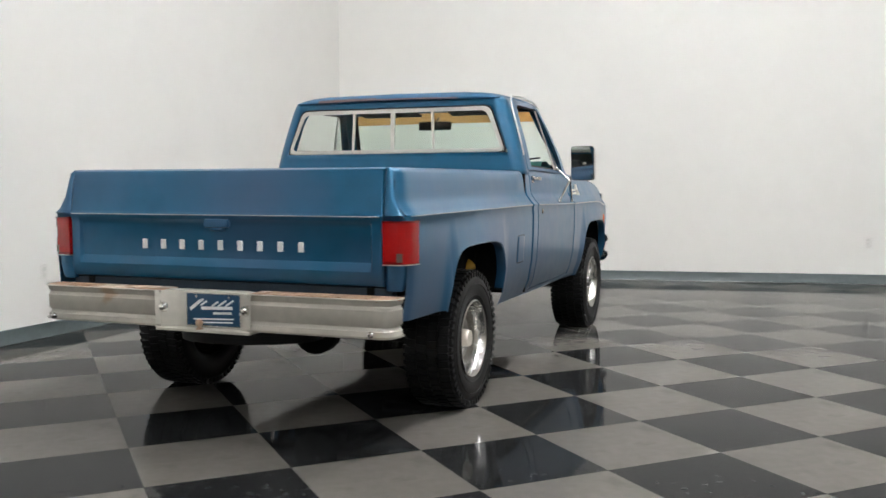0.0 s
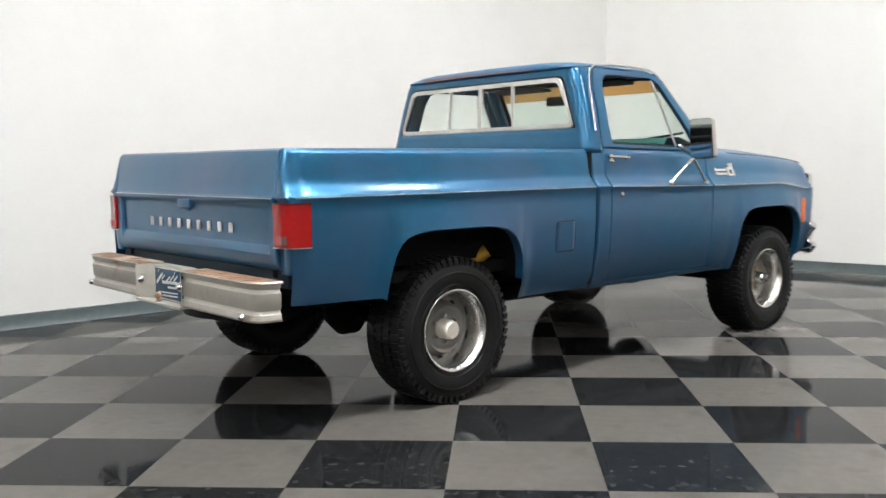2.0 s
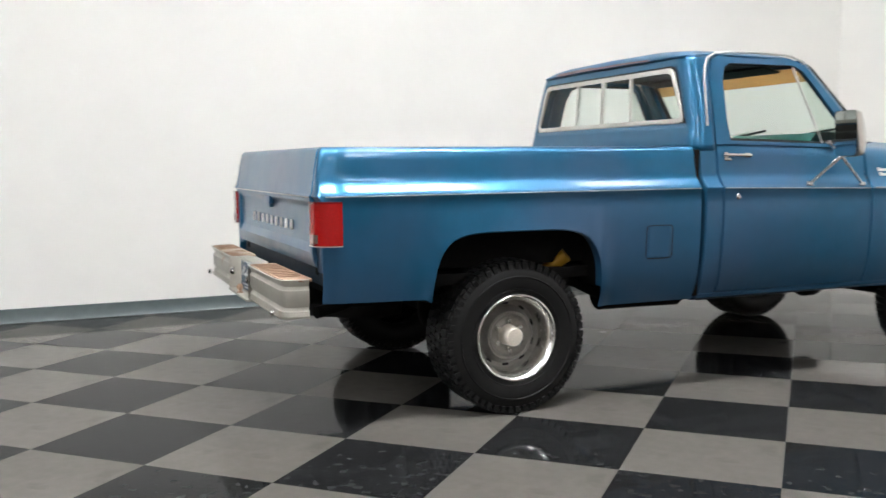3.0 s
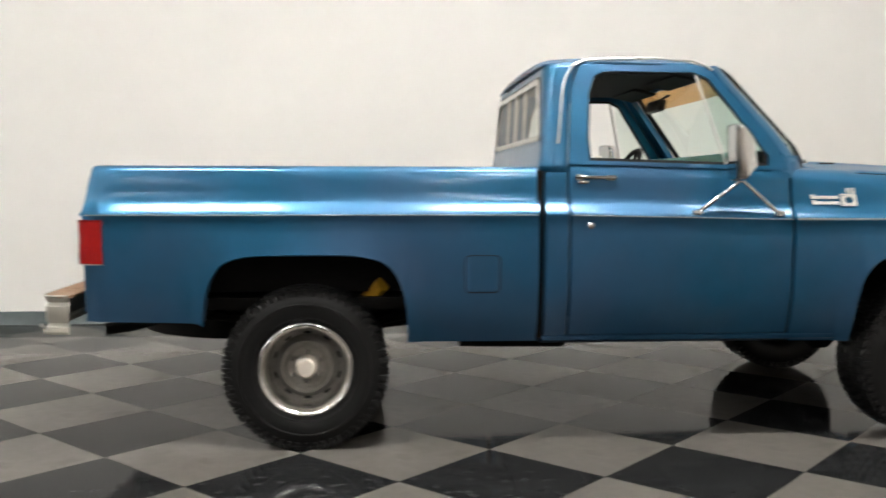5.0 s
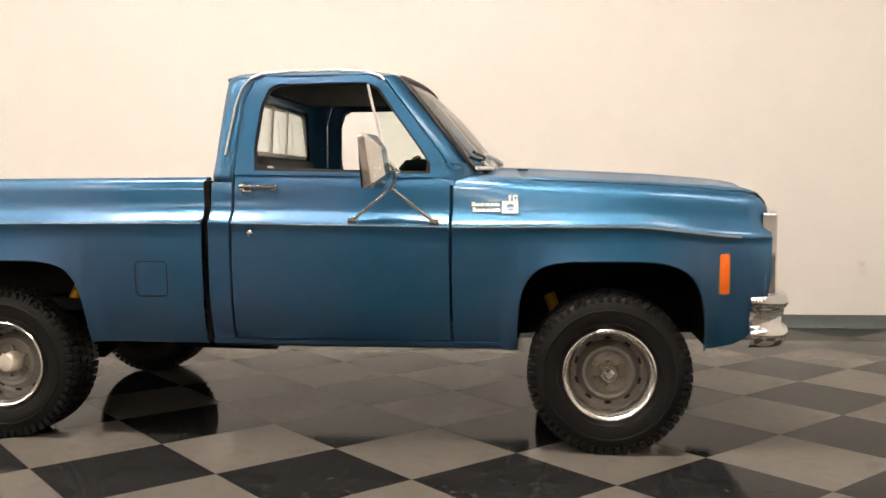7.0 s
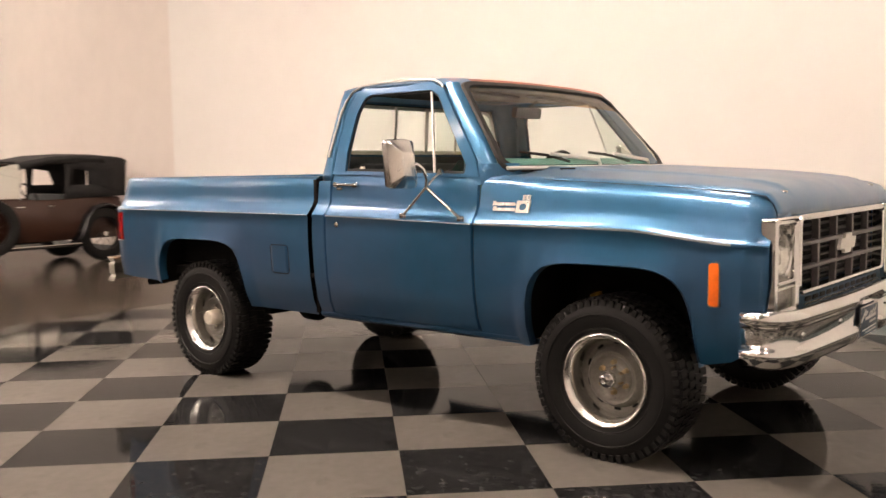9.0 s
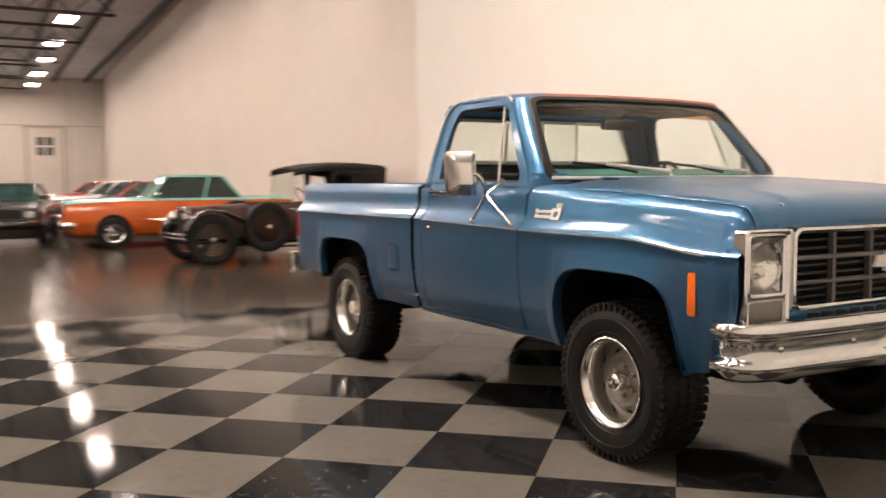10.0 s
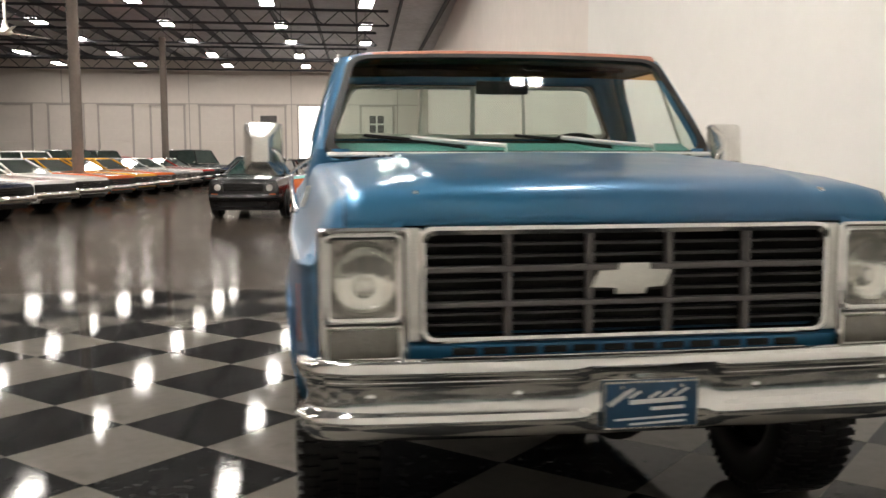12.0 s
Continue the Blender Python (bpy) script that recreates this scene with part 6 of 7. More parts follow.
CAR_ORANGE = car_paint("orange_car_paint", (0.62, 0.12, 0.025))
CAR_TEAL = car_paint("teal_car_paint", (0.22, 0.50, 0.46))
CAR_BLACK = car_paint("black_car_paint", (0.010, 0.010, 0.012))
CAR_WHITE = car_paint("white_car_paint", (0.72, 0.71, 0.68))
CAR_RED = car_paint("red_car_paint", (0.42, 0.022, 0.02))
CAR_GOLD = car_paint("gold_car_paint", (0.60, 0.30, 0.03))
CAR_NAVY = car_paint("navy_car_paint", (0.025, 0.035, 0.07), 0.2)
CAR_SILVER = car_paint("silver_car_paint", (0.42, 0.43, 0.44), 0.4)
CAR_BROWN = material("brown_coach_paint", (0.045, 0.018, 0.011), 0.32, 0, 0.12, 3, 0, 0, 0.5)
CANVAS = material("black_canvas", (0.013, 0.013, 0.014), 0.85, 0, 0.3, 6, 0.2, 60)
STRIPE = car_paint("red_stripe_paint", (0.60, 0.03, 0.03))
TEALGLASS = material("teal_car_glass", (0.018, 0.055, 0.050), 0.06, 0, 0.3, 2, 0, 0, 0.5)
CARLAMP = material("car_lamp_glass", (0.75, 0.75, 0.72), 0.1, 0.5, 0.1, 20, 0, 0, 1.0)


def car_wheel(parent, x, y, r, w, rim_mat, side):
    g = new("wheel")
    g.parent = parent
    g.location = (x, y, r)
    bm = bmesh.new()
    lathe(bm, [(r * 0.62, side * w * 0.40), (r * 0.70, side * w * 0.5), (r * 0.93, side * w * 0.5), (r, side * w * 0.36), (r, -side * w * 0.36), (r * 0.93, -side * w * 0.5), (r * 0.6, -side * w * 0.5)], (0, 0, 0), "y", 28)
    part("tyre", bm, RUBBER, g)
    bm = bmesh.new()
    lathe(bm, [(0, side * w * 0.30), (r * 0.16, side * w * 0.34), (r * 0.2, side * w * 0.24), (r * 0.50, side * w * 0.22), (r * 0.56, side * w * 0.36), (r * 0.64, side * w * 0.44)], (0, 0, 0), "y", 28)
    part("rim", bm, rim_mat, g)
    for k in range(5):
        bm = bmesh.new()
        box(bm, -0.03, 0.03, side * w * 0.235 - 0.012, side * w * 0.235 + 0.012, r * 0.30, r * 0.48, 0, 1, pose(0, 0, 0, 0, 72 * k, 0))
        part("rim_slot", bm, BLACK, g, smooth=False)


def coupe(label, mat, place, L=4.7, W=1.85, H=1.36, belt=0.92, hood=0.86, nose=0.78, category="car", group="cars parked in the hall", roof_mat=None, stripe=None, cabin=(-0.30, 0.14, 0.02, -0.20), rim=None, kind_name="parked_car", boxy=0.0, hood_mat=None, bumper_mat=None, upper_mat=None, glass_mat=None, wr=0.33, topw=0.66, sill=0.24, mouth=(0.54, 0.70)):
    """A car from stations along its length: lofted body, glazed cabin, wheels, bumpers and lamps. cabin: rear base, front base, front top, rear top, in lengths."""
    c = thing(kind_name, label, category, group)
    c.matrix_basis = place
    hl, hw = L / 2, W / 2
    xs = [-1.0, -0.985, -0.93, -0.80, -0.62, -0.40, -0.1, 0.1, 0.26, 0.45, 0.65, 0.82, 0.93, 0.985, 1.0]
    rows = []
    for f in xs:
        x = f * hl
        w = hw * (1 - (0.10 - 0.05 * boxy) * abs(f) ** 4 - (0.10 if abs(f) > 0.99 else 0))
        top = chain([(-1.0, belt * 0.90), (-0.985, belt * 0.97), (-0.9, belt), (0.1, belt), (0.26, lerp(belt, hood, 0.5)), (0.45, hood), (0.82, lerp(hood, nose, 0.5)), (0.985, nose), (1.0, nose * 0.93)], f)
        low = chain([(-1.0, 0.38), (-0.9, sill + 0.02), (0.9, sill), (1.0, sill + (0.02 if sill < 0.2 else 0.12))], f)
        row = [(x, 0, low), (x, w * 0.86, low), (x, w * 0.96, low + 0.06), (x, w, lerp(low, top, 0.42)), (x, w * 0.995, lerp(low, top, 0.72)), (x, w * 0.965, top - 0.05), (x, w * 0.90, top - 0.008), (x, w * 0.6, top + 0.012), (x, 0, top + 0.02)]
        rows.append([(a, -b, d) for a, b, d in row[::-1]] + row[1:])
    bm = bmesh.new()
    sheet(bm, rows, close=True)
    for r in (rows[0], rows[-1]):
        bm.faces.new([bm.verts.new(p) for p in r])
    part("body", bm, mat, c, sharp=50)
    if upper_mat:
        bm = bmesh.new()
        sheet(bm, [[(x * 1.003, y * 1.006, z + 0.006) for x, y, z in r[13:17] + r[1:4]] for r in rows])
        part("upper_body", bm, upper_mat, c, "pale teal upper panels")
    # cabin
    rb, fb, ft, rt = [v * L for v in cabin]
    base = [(rb, hw * 0.86), (fb, hw * 0.86), (fb, -hw * 0.86), (rb, -hw * 0.86)]
    top = [(rt, hw * topw), (ft, hw * topw), (ft, -hw * topw), (rt, -hw * topw)]
    for k in range(4):
        bm = bmesh.new()
        (ax, ay), (bx, by), (dx, dy), (ex, ey) = base[k], base[(k + 1) % 4], top[(k + 1) % 4], top[k]
        bm.faces.new([bm.verts.new(v) for v in ((ax, ay, belt - 0.03), (bx, by, belt - 0.03), (dx, dy, H - 0.05), (ex, ey, H - 0.05))])
        part("window", bm, glass_mat or DARKGLASS, c, smooth=False)
    bm = bmesh.new()
    rr = round_poly(top, 0.10)
    ctr = ((ft + rt) / 2, 0)
    sheet(bm, [[(x, y, H - 0.055) for x, y in rr], [(lerp(x, ctr[0], -0.02), y * 1.02, H - 0.045) for x, y in rr], [(lerp(x, ctr[0], 0.10), y * 0.92, H - 0.008) for x, y in rr], [(lerp(x, ctr[0], 0.6), y * 0.4, H) for x, y in rr]], close=True)
    bm.faces.new([bm.verts.new((lerp(x, ctr[0], 0.6), y * 0.4, H)) for x, y in rr])
    part("roof", bm, roof_mat or mat, c)
    for (bx, by), (tx, ty) in zip(base, top):
        bm = bmesh.new()
        tube(bm, [(bx, by, belt - 0.02), (tx, ty, H - 0.045)], 0.030, 6)
        part("pillar", bm, roof_mat or mat, c)
    for s in (-1, 1):
        bm = bmesh.new()
        mb, mt = lerp(rb, fb, 0.42), lerp(rt, ft, 0.25)
        tube(bm, [(mb, s * hw * 0.865, belt - 0.02), (mt, s * hw * (topw + 0.005), H - 0.045)], 0.022, 6)
        part("pillar", bm, roof_mat or mat, c)
    wb = 0.30 * L
    for s in (-1, 1):
        for x in (-wb, wb):
            bm = bmesh.new()
            cyl(bm, (x, s * (hw - 0.10), wr + 0.02), (x, s * (hw - 0.003), wr + 0.02), wr + 0.055, n=28)
            part("wheel_well", bm, BLACK, c)
            car_wheel(c, x, s * (hw - 0.042), wr, 0.20, rim or ALLOY, s)
        bm = bmesh.new()
        lathe(bm, [(0.088, -0.02), (0.092, 0.01), (0.080, 0.018), (0.05, 0.026), (0, 0.03)], (hl - 0.02, s * hw * 0.70, nose * 0.80), "x", 20)
        part("head_lamp", bm, CARLAMP, c)
        bm = bmesh.new()
        lathe(bm, [(0.094, -0.02), (0.104, 0.012), (0.094, 0.02)], (hl - 0.02, s * hw * 0.70, nose * 0.80), "x", 20)
        part("lamp_ring", bm, CHROME, c)
    bm = bmesh.new()
    box(bm, hl - 0.04, hl + 0.012, -hw * mouth[0], hw * mouth[0], nose * mouth[1], nose * 0.91, 0.012, 2)
    part("grille", bm, BLACK, c)
    bm = bmesh.new()
    box(bm, hl - 0.05, hl + 0.006, -hw * 0.62, hw * 0.62, 0.27, 0.37, 0.012, 2)
    part("air_intake", bm, BLACK, c)
    for k in range(3):
        bm = bmesh.new()
        z = nose * lerp(0.73, 0.87, k / 2)
        box(bm, hl, hl + 0.018, -hw * 0.53, hw * 0.53, z - 0.005, z + 0.005)
        part("grille_bar", bm, bumper_mat or CHROME, c, smooth=False)
    # bright windscreen surround and side mouldings
    bm = bmesh.new()
    tube(bm, [(fb + 0.012, -hw * 0.84, belt + 0.012), (fb + 0.02, 0, belt + 0.02), (fb + 0.012, hw * 0.84, belt + 0.012)], 0.012, 6)
    part("screen_trim", bm, bumper_mat or CHROME, c)
    for s in (-1, 1):
        bm = bmesh.new()
        tube(bm, [(f * hl, s * hw * (1.004 - (0.10 - 0.05 * boxy) * abs(f) ** 4), 0.56) for f in (-0.40, 0.0, 0.40)], 0.011, 6)
        part("side_moulding", bm, bumper_mat or CHROME, c)
        bm = bmesh.new()
        box(bm, hl - 0.02, hl + 0.012, s * hw * 0.78 - 0.07, s * hw * 0.78 + 0.07, nose * 0.80 - 0.19, nose * 0.80 - 0.13, 0.008, 1)
        part("indicator", bm, AMBER, c, "amber indicator lens")
        bm = bmesh.new()
        mx, my = fb - 0.16, s * (hw * 0.92)
        box(bm, mx - 0.05, mx + 0.03, my - 0.07, my + 0.07, belt + 0.03, belt + 0.12, 0.02, 2)
        tube(bm, [(mx, s * hw * 0.86, belt - 0.01), (mx, my, belt + 0.05)], 0.012, 6)
        part("door_mirror", bm, bumper_mat or CHROME, c)
    for f in (-1, 1):
        bm = bmesh.new()
        pts = [(f * (hl - 0.22), -hw * 0.97, 0.46), (f * (hl + 0.02), -hw * 0.86, 0.46), (f * (hl + 0.07), 0, 0.46), (f * (hl + 0.02), hw * 0.86, 0.46), (f * (hl - 0.22), hw * 0.97, 0.46)]
        sheet(bm, [[(x, y, z + dz) for x, y, z in pts] for dz in (-0.07, 0.07)])
        thick(part("bumper", bm, bumper_mat or CHROME, c), 0.05, 1.0)
    if hood_mat:
        bm = bmesh.new()
        sheet(bm, [[(f * hl, y, chain([(0.28, lerp(belt, hood, 0.5)), (0.45, hood), (0.82, lerp(hood, nose, 0.5)), (0.97, nose)], f) + 0.028 - 0.012 * abs(y / hw)) for y in (-hw * 0.80, -hw * 0.4, 0, hw * 0.4, hw * 0.80)] for f in (0.30, 0.45, 0.65, 0.82, 0.95)])
        part("bonnet", bm, hood_mat, c)
    if stripe:
        for y in (-0.30, 0.30):
            bm = bmesh.new()
            sheet(bm, [[(f * hl, yy, chain([(0.28, lerp(belt, hood, 0.5)), (0.45, hood), (0.82, lerp(hood, nose, 0.5)), (0.97, nose)], f) + 0.026 - 0.012 * abs(yy / hw)) for yy in (y - 0.11, y, y + 0.11)] for f in (0.30, 0.45, 0.65, 0.82, 0.96)])
            part("stripe", bm, stripe, c, "red bonnet stripe")
    return c


def phaeton(place):
    """1920s open touring car: brown body, black wings, folded-up canvas top, wire wheels, side-mounted spare."""
    c = thing("touring_car", "brown 1920s open touring car with a black canvas top", "vintage car")
    c.matrix_basis = place
    wb, tr, r = 1.31, 0.71, 0.475

    def wire_wheel(x, y, z, s, nm):
        g = new(nm)
        g.parent = c
        g.location = (x, y, z)
        bm = bmesh.new()
        lathe(bm, [(r * 0.66, -0.06), (r * 0.84, -0.085), (r * 1.00, -0.068), (r * 1.05, 0), (r * 1.00, 0.068), (r * 0.84, 0.085), (r * 0.66, 0.06), (r * 0.64, 0), (r * 0.66, -0.06)], (0, 0, 0), "y", 36)
        part("tyre", bm, RUBBER, g)
        bm = bmesh.new()
        for k in range(20):
            a, b = 2 * math.pi * k / 20, 2 * math.pi * (k + (0.8 if k % 2 else -0.8)) / 20
            cyl(bm, (0.05 * math.cos(a), s * 0.055, 0.05 * math.sin(a)), (r * 0.73 * math.cos(b), 0, r * 0.73 * math.sin(b)), 0.004, n=4)
        part("spokes", bm, CAR_BROWN, g, smooth=False)
        bm = bmesh.new()
        lathe(bm, [(0.055, 0), (0.052, s * 0.06), (0.045, s * 0.085), (0, s * 0.09)], (0, 0, 0), "y", 18)
        part("hub_cap", bm, ALLOY, g)

    for s in (-1, 1):
        for x in (-1.62, wb):
            wire_wheel(x, s * tr, r * 1.05, s, "wheel")
        wire_wheel(0.66, s * 0.80, 0.72, s, "spare_wheel")
        # wings: front sweep into the running board, rear arc
        for nm, cx, pts in (("front_wing", wb, [(1.80, 0.50), (1.76, 0.66), (1.62, 0.80), (1.42, 0.86), (1.18, 0.84), (0.98, 0.72), (0.82, 0.54), (0.68, 0.40), (0.55, 0.36)]),
                        ("rear_wing", -1.62, [(-1.03, 0.36), (-1.15, 0.50), (-1.26, 0.70), (-1.43, 0.82), (-1.65, 0.86), (-1.85, 0.80), (-2.01, 0.64), (-2.07, 0.46)]),
                        ("running_board", 0.0, [(0.58, 0.36), (0.0, 0.36), (-1.05, 0.36)])):
            bm = bmesh.new()
            sheet(bm, [[(x + (x - cx) * 0.12, s * y, 0.36 + (z - 0.36) * 1.36 - 0.03 * (abs(y - 0.72) / 0.14) ** 2) for y in (0.56, 0.64, 0.72, 0.80, 0.86)] for x, z in pts])
            thick(part(nm, bm, CAR_BLACK, c), 0.02)
        bm = bmesh.new()
        sheet(bm, [[(x, s * y, z) for y, z in ((0.865, 0.372), (0.872, 0.36), (0.868, 0.345))] for x in (0.58, 0.0, -1.05)])
        part("board_trim", bm, ALLOY, c, "bright running board trim")
        bm = bmesh.new()
        lathe(bm, [(0, -0.10), (0.06, -0.08), (0.105, -0.01), (0.112, 0.02), (0.10, 0.03), (0, 0.04)], (1.72, s * 0.36, 0.86), "x", 22)
        part("head_lamp", bm, CHROME, c, "chrome drum headlamp")
    # bonnet, radiator, tub
    bm = bmesh.new()
    rows = []
    for x, w, h in ((1.62, 0.27, 1.05), (1.2, 0.31, 1.07), (0.78, 0.40, 1.10)):
        sec = [(w, 0.50), (w, h - 0.14), (w * 0.93, h - 0.05), (w * 0.6, h), (0, h + 0.015)]
        rows.append([(x, -y, z) for y, z in sec] + [(x, y, z) for y, z in sec[-2::-1]])
    sheet(bm, rows)
    part("bonnet", bm, CAR_BROWN, c, sharp=50)
    bm = bmesh.new()
    prism(bm, round_poly([(-0.29, 0.46), (0.29, 0.46), (0.29, 1.08), (-0.29, 1.08)], 0.12, 5), 1.61, 1.68, "x", 0.01)
    part("radiator_shell", bm, CHROME, c, "chrome radiator shell")
    bm = bmesh.new()
    prism(bm, round_poly([(-0.24, 0.50), (0.24, 0.50), (0.24, 1.02), (-0.24, 1.02)], 0.09, 5), 1.675, 1.685, "x")
    part("radiator_core", bm, BLACK, c)
    bm = bmesh.new()
    rows = []
    for x, w, h in ((0.80, 0.42, 1.10), (0.45, 0.56, 1.13), (0.0, 0.64, 1.12), (-0.5, 0.67, 1.11), (-1.2, 0.67, 1.13), (-1.7, 0.62, 1.15), (-1.98, 0.52, 1.12), (-2.04, 0.46, 1.0)):
        sec = [(w * 0.86, 0.42), (w * 0.97, 0.60), (w, 0.90), (w * 0.99, h - 0.02), (w * 0.95, h), (w * 0.90, h - 0.03), (w * 0.88, 0.60)]
        rows.append([(x, -y, z) for y, z in sec] + [(x, y, z) for y, z in sec[::-1]])
    sheet(bm, rows)
    for r_ in (rows[0], rows[-1]):
        bm.faces.new([bm.verts.new(p) for p in r_])
    part("body_tub", bm, CAR_BROWN, c, sharp=50)
    for x0, x1 in ((-0.05, 0.12), (-0.62, -0.5)):
        for s in (-1, 1):
            bm = bmesh.new()
            box(bm, x0, x1, s * 0.675 - 0.012, s * 0.675 + 0.012, 1.00, 1.02, 0.005, 1)
            part("door_handle", bm, ALLOY, c)
    for x in (-0.62, -1.45):
        bm = bmesh.new()
        box(bm, x - 0.30, x + 0.25, -0.56, 0.56, 0.62, 0.80, 0.05, 2)
        box(bm, x - 0.36, x - 0.22, -0.57, 0.57, 0.72, 1.20, 0.05, 2)
        part("seat", bm, SEATMAT, c)
    # windscreen frame
    bm = bmesh.new()
    tube(bm, [(-0.02, -0.58, 1.10), (-0.10, -0.58, 1.70), (-0.10, 0.58, 1.70), (-0.02, 0.58, 1.10)], 0.016, 8)
    part("windscreen_frame", bm, CHROME, c)
    bm = bmesh.new()
    bm.faces.new([bm.verts.new(p) for p in ((-0.02, -0.57, 1.12), (-0.095, -0.57, 1.69), (-0.095, 0.57, 1.69), (-0.02, 0.57, 1.12))])
    part("windscreen_pane", bm, PANE, c).visible_shadow = False
    # canvas top
    bm = bmesh.new()
    rows = []
    for x, z, w in ((-0.02, 1.72, 0.60), (-0.10, 1.745, 0.63), (-0.30, 1.775, 0.66), (-0.60, 1.82, 0.68), (-1.1, 1.845, 0.69), (-1.6, 1.84, 0.68), (-2.02, 1.80, 0.64)):
        sec = [(w, z - 0.13), (w * 1.0, z - 0.06), (w * 0.94, z - 0.015), (w * 0.6, z + 0.012), (0, z + 0.02)]
        rows.append([(x, -y, q) for y, q in sec] + [(x, y, q) for y, q in sec[-2::-1]])
    sheet(bm, rows)
    thick(part("canvas_top", bm, CANVAS, c), 0.02)
    # rear quarter curtains with a pale celluloid light
    for s in (-1, 1):
        bm = bmesh.new()
        o = [(-0.86, 1.12), (-2.0, 1.14), (-2.03, 1.76), (-0.90, 1.78)]
        i = [(-0.99, 1.34), (-1.46, 1.34), (-1.36, 1.58), (-1.03, 1.62)]
        ring_plate(bm, dense(o), dense(i), lambda u, v: (u, s * lerp(0.66, 0.675, v - 1), v), 1)
        thick(part("side_curtain", bm, CANVAS, c), 0.012)
        for k in (-0.92,):
            bm = bmesh.new()
            tube(bm, [(k, s * 0.655, 1.12), (k + 0.05, s * 0.665, 1.76)], 0.014, 6)
            part("top_bow", bm, BLACK, c)
    bm = bmesh.new()
    ring_plate(bm, dense([(-0.60, 1.14), (0.60, 1.14), (0.62, 1.70), (-0.62, 1.70)]), dense([(-0.30, 1.36), (0.30, 1.36), (0.30, 1.56), (-0.30, 1.56)]), lambda u, v: (-2.02, u, v), 1)
    thick(part("rear_curtain", bm, CANVAS, c), 0.012)
    bm = bmesh.new()
    cc, ax = Vector((-0.36, 0.30, 1.22)), Vector((-0.8, 0, 0.6)).normalized()
    sd_, up = Vector((0, 1, 0)), ax.cross(Vector((0, 1, 0)))
    tube(bm, [cc + 0.20 * (math.cos(t) * sd_ + math.sin(t) * up) for t in [2 * math.pi * k / 24 for k in range(25)]], 0.014, 6)
    part("steering_wheel", bm, BLACK, c)
    for f in (1.86, -2.2):
        bm = bmesh.new()
        for z in (0.52, 0.60):
            tube(bm, [(f * 0.985, -0.74, z), (f, -0.4, z), (f, 0.4, z), (f * 0.985, 0.74, z)], 0.018, 8)
        part("bumper", bm, CHROME, c)
    bm = bmesh.new()
    box(bm, -2.05, 1.72, -0.36, 0.36, 0.40, 0.50)
    for x in (-1.62, wb):
        cyl(bm, (x, -tr, r), (x, tr, r), 0.035, n=10)
    part("chassis", bm, UNDER, c)
    # long chassis: everything behind the front axle stretches towards the tail
    def along(x):
        return x if x > 1.31 else (lerp(0.23, 1.31, (x - 0.66) / 0.65) if x > 0.66 else lerp(-1.92, 0.23, (x + 1.62) / 2.28) if x > -1.62 else -1.92 + (x + 1.62) * 1.4)
    for ch in c.children:
        if ch.type == "MESH":
            for v in ch.data.vertices:
                v.co.x = along(v.co.x)
                v.co.z += max(0.0, v.co.z - 0.6) * 0.10
        else:
            ch.location.x = along(ch.location.x)


phaeton(pose(-8.49, 1.29, 0, 0, 0, -87) @ Matrix.Scale(0.82, 4))
coupe("two-tone orange and pale teal 1950s sedan, chrome bumpers", CAR_ORANGE, pose(-13.46, 1.12, 0, 0, 0, -95), 4.6, 1.75, 1.46, 0.98, 0.98, 0.92, upper_mat=CAR_TEAL, roof_mat=CAR_TEAL, cabin=(-0.26, 0.15, 0.07, -0.18), boxy=1.0, rim=CHROME, wr=0.30)
for x, y, mt, lab in ((-17.9, 1.5, CAR_RED, "maroon classic sedan with chrome trim"), (-21.2, 1.7, CAR_NAVY, "dark classic sedan with bright trim"), (-24.9, 1.9, CAR_WHITE, "white classic sedan with chrome trim"), (-30.1, 2.2, CAR_RED, "red classic coupe with chrome trim")):
    coupe(lab, mt, pose(x, y, 0, 0, 0, -80), 4.4, 1.70, 1.34, 0.90, 0.86, 0.80, rim=CHROME)
coupe("black compact hatchback with round lamps", CAR_BLACK, pose(-15.75, -1.95, 0, 0, 0, -11), 3.7, 1.62, 1.30, 0.93, 0.91, 0.84, cabin=(-0.46, 0.26, 0.04, -0.26), kind_name="compact_car", glass_mat=TEALGLASS, bumper_mat=CAR_BLACK, boxy=1.0, wr=0.28, topw=0.68, sill=0.17)

ROW = [("navy classic sedan with a wide chrome bumper", CAR_NAVY, None, None), ("white coupe with red bonnet stripes", CAR_WHITE, None, STRIPE), ("plain white coupe with dark glass", CAR_WHITE, None, None),
       ("red-orange coupe with a black nose", CAR_ORANGE, CAR_GOLD, None), ("gold coupe with chrome bumpers", CAR_GOLD, None, None), ("orange muscle coupe with gold roof", CAR_ORANGE, CAR_GOLD, None),
       ("silver-blue classic coupe with bright bumper", CAR_SILVER, None, None), ("white classic coupe with bright bumper", CAR_WHITE, None, None), ("red classic coupe with bright bumper", CAR_RED, None, None), ("black classic coupe with bright bumper", CAR_BLACK, None, None)]
for k, (lab, mt, rf, st) in enumerate(ROW):
    front = Vector((-13.65 - 2.85 * k, -6.95 + 0.20 * k, 0))
    turn = 70.0
    ctr = front - Vector((math.cos(radians(turn)), math.sin(radians(turn)), 0)) * 2.4
    coupe(lab, mt, pose(ctr.x, ctr.y, 0, 0, 0, turn), 4.7, 1.84, 1.32, 0.90, 0.86, 0.78, roof_mat=rf, stripe=st, cabin=(-0.34, 0.12, -0.02, -0.20), mouth=(0.86, 0.62))
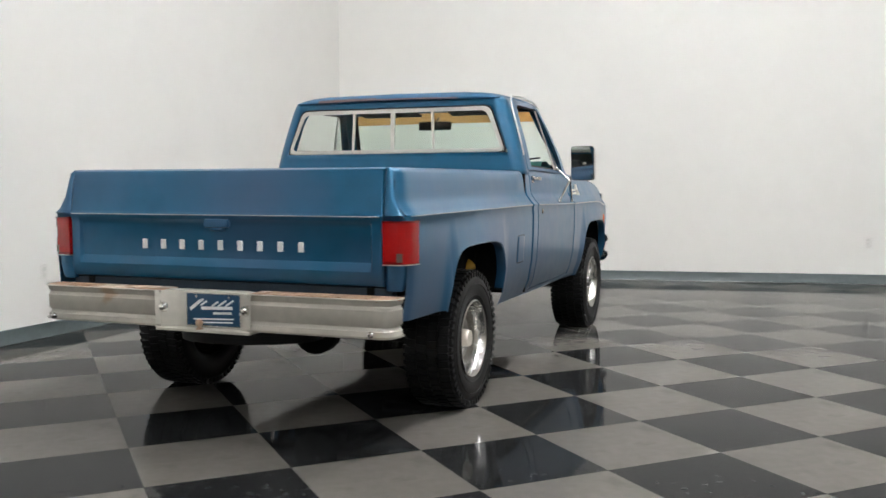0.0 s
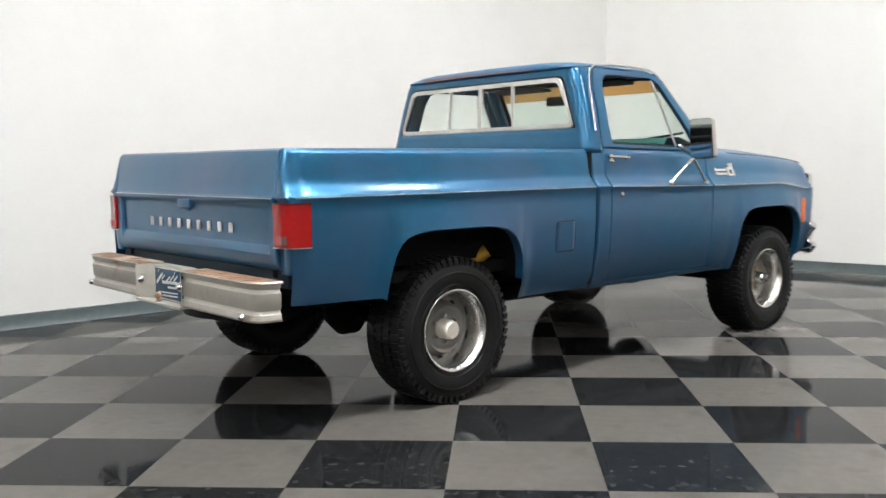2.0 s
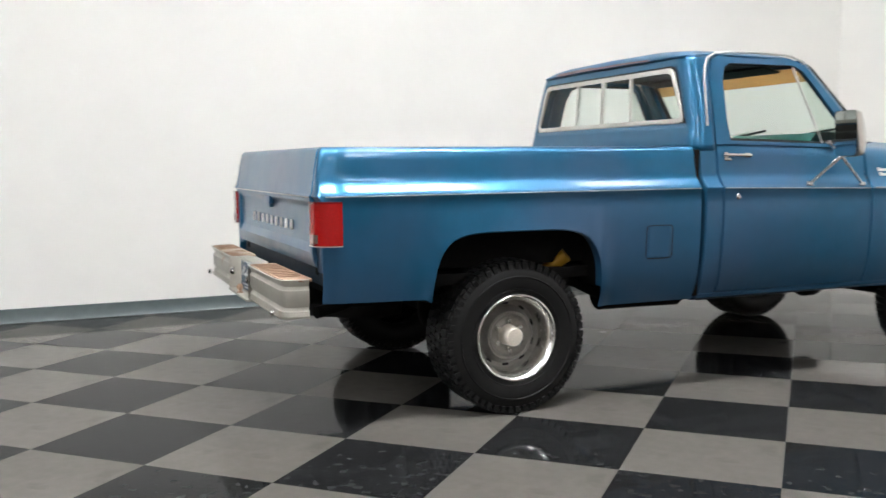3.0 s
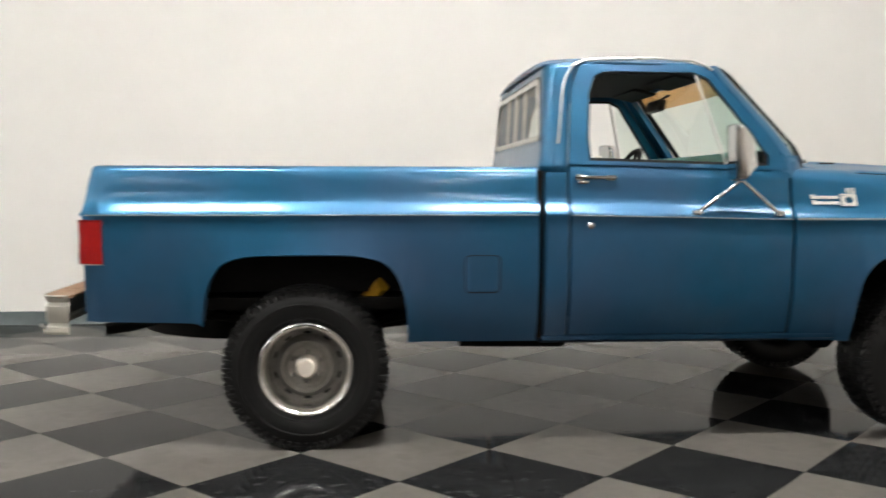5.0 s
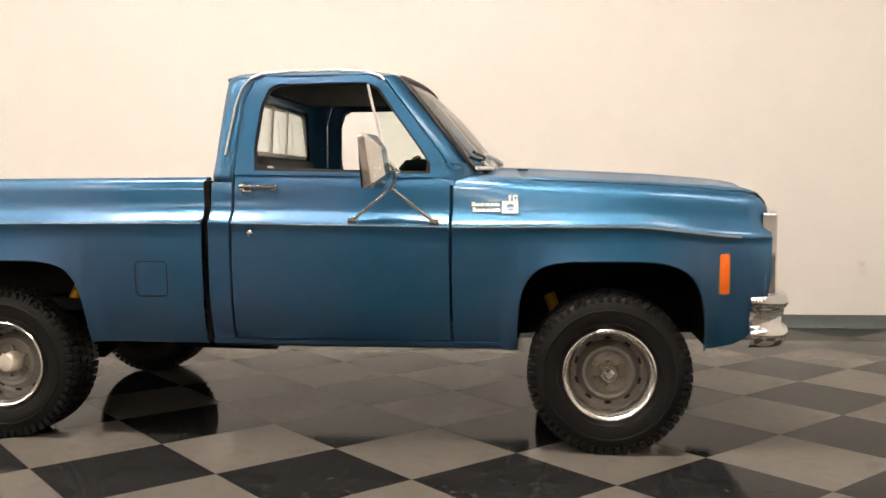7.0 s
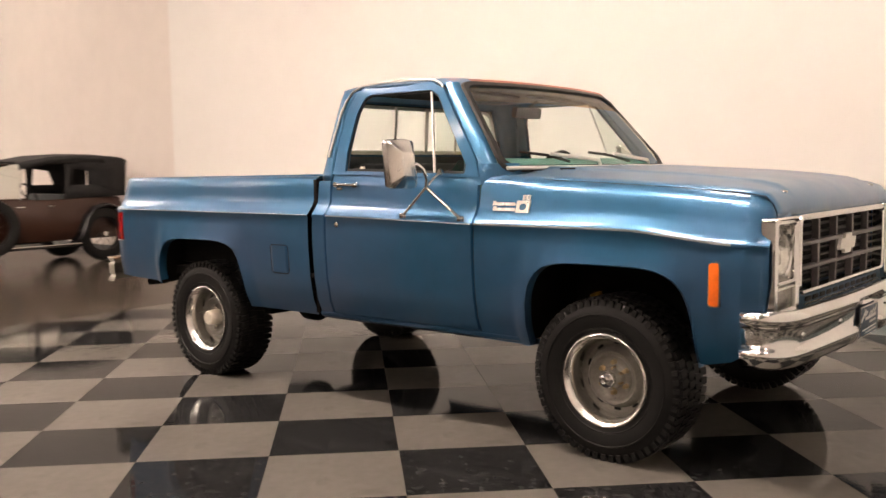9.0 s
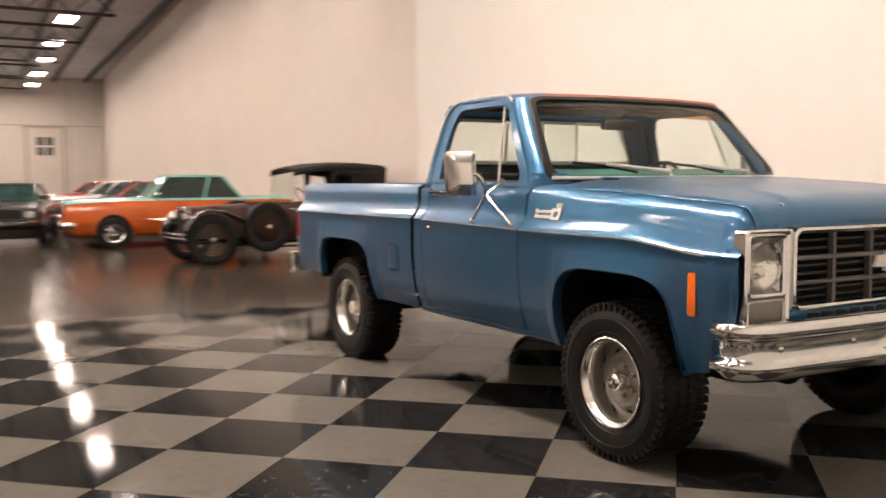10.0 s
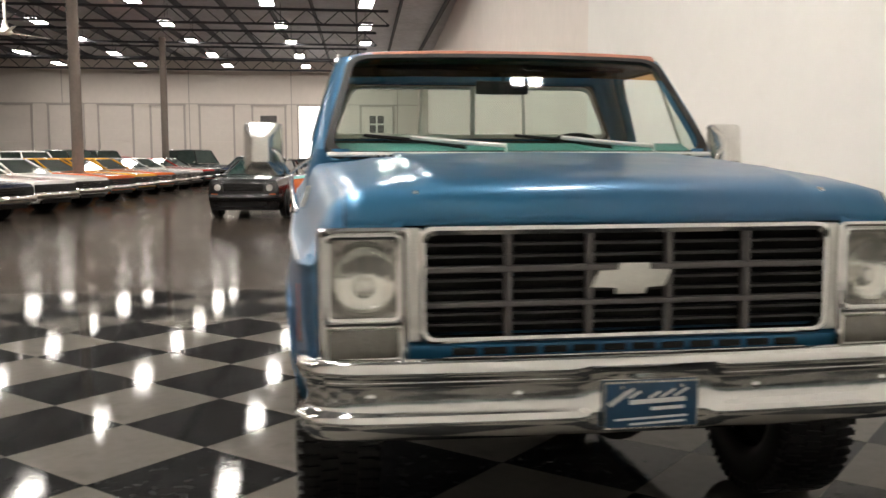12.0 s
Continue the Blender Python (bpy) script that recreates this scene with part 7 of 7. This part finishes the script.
BACK = [(-27.4, -12.3, "dark off-road vehicle with an open frame", CAR_BLACK, 1.6), (-32.9, -11.9, "white pickup truck in the back row", CAR_WHITE, 1.6), (-37.6, -11.3, "tall black sport utility vehicle with dark glass", CAR_BLACK, 1.7), (-41.6, -10.9, "tall black sport utility vehicle with dark glass", CAR_BLACK, 1.7), (-44.6, -6.6, "tall black sport utility vehicle with dark glass", CAR_BLACK, 1.75), (-41.0, -3.3, "dark blue sedan in the back row", CAR_NAVY, 1.4), (-22.4, -12.8, "dark classic sedan in the back row", CAR_NAVY, 1.4), (-46.0, -0.3, "dark sedan near the end wall", CAR_NAVY, 1.3), (-46.4, -10.9, "red classic sedan in the back row", CAR_RED, 1.4)]
for x, y, lab, mt, h in BACK:
    coupe(lab, mt, pose(x, y, 0, 0, 0, 50), 4.5, 1.80, h, 1.0 if h > 1.5 else 0.86, 0.96 if h > 1.5 else 0.84, 0.9 if h > 1.5 else 0.78, cabin=(-0.40, 0.14, 0.04, -0.38) if h > 1.5 else (-0.34, 0.12, -0.02, -0.20), boxy=0.8, wr=0.36 if h > 1.5 else 0.31)


# ---- checker floor, laid at 45 degrees ----
def checker():
    half = TILE / math.sqrt(2) - 0.0006
    area = tagged(new("tile_floor"), "glossy black and greige checker vinyl tiles laid diagonally", "floor", kind="structure")
    meshes = {}

    def tile_mesh(kind, mat):
        q = {"full": [(half, 0), (0, half), (-half, 0), (0, -half)], "cut": [(half, 0), (0, half), (0, -half)]}[kind]
        bm = bmesh.new()
        e = 0.0012
        top = [bm.verts.new((x * (1 - e / half), y * (1 - e / half), 0.0)) for x, y in q]
        mid = [bm.verts.new((x, y, -0.0008)) for x, y in q]
        low = [bm.verts.new((x, y, -0.0045)) for x, y in q]
        bm.faces.new(top)
        n = len(q)
        for a, b in ((top, mid), (mid, low)):
            for i in range(n):
                bm.faces.new((a[i], b[i], b[(i + 1) % n], a[(i + 1) % n]))
        bmesh.ops.recalc_face_normals(bm, faces=bm.faces)
        me = bpy.data.meshes.new("tile")
        bm.to_mesh(me)
        bm.free()
        me.materials.append(mat)
        return me

    for kind in ("full", "cut"):
        meshes[kind, 0], meshes[kind, 1] = tile_mesh(kind, DARKTILE), tile_mesh(kind, LIGHTTILE)
    h = TILE / math.sqrt(2)
    c, s = math.cos(TILE_TURN), math.sin(TILE_TURN)
    for m in range(-7, 20):
        for n in range(-16, 12):
            if (m + n) % 2 == 0:
                continue
            x, y = TILE_O[0] + h * (m * c - n * s), TILE_O[1] + h * (m * s + n * c)
            if x > min(CORNER[0] + 0.1635 * (CORNER[1] - y) + 0.25, EAST_X - 0.2) or y > north_y(x) + 0.25:
                continue
            ob = new("tile", meshes["cut" if m == -7 else "full", m % 2])
            ob.matrix_basis = pose(x, y, 0, 0, 0, math.degrees(TILE_TURN))
            ob.parent = area
    bm = bmesh.new()
    box(bm, TILE_O[0] - 7 * h, EAST_X, -8.0, 3.1, -0.0039, -0.0025)
    tagged(part("tile_bed", bm, JOINT, smooth=False), "dark adhesive bed showing in the tile joints", "floor", kind="structure")


TILE, TILE_TURN, TILE_O = 0.6096, radians(0.75), (-0.007, -1.016)
checker()
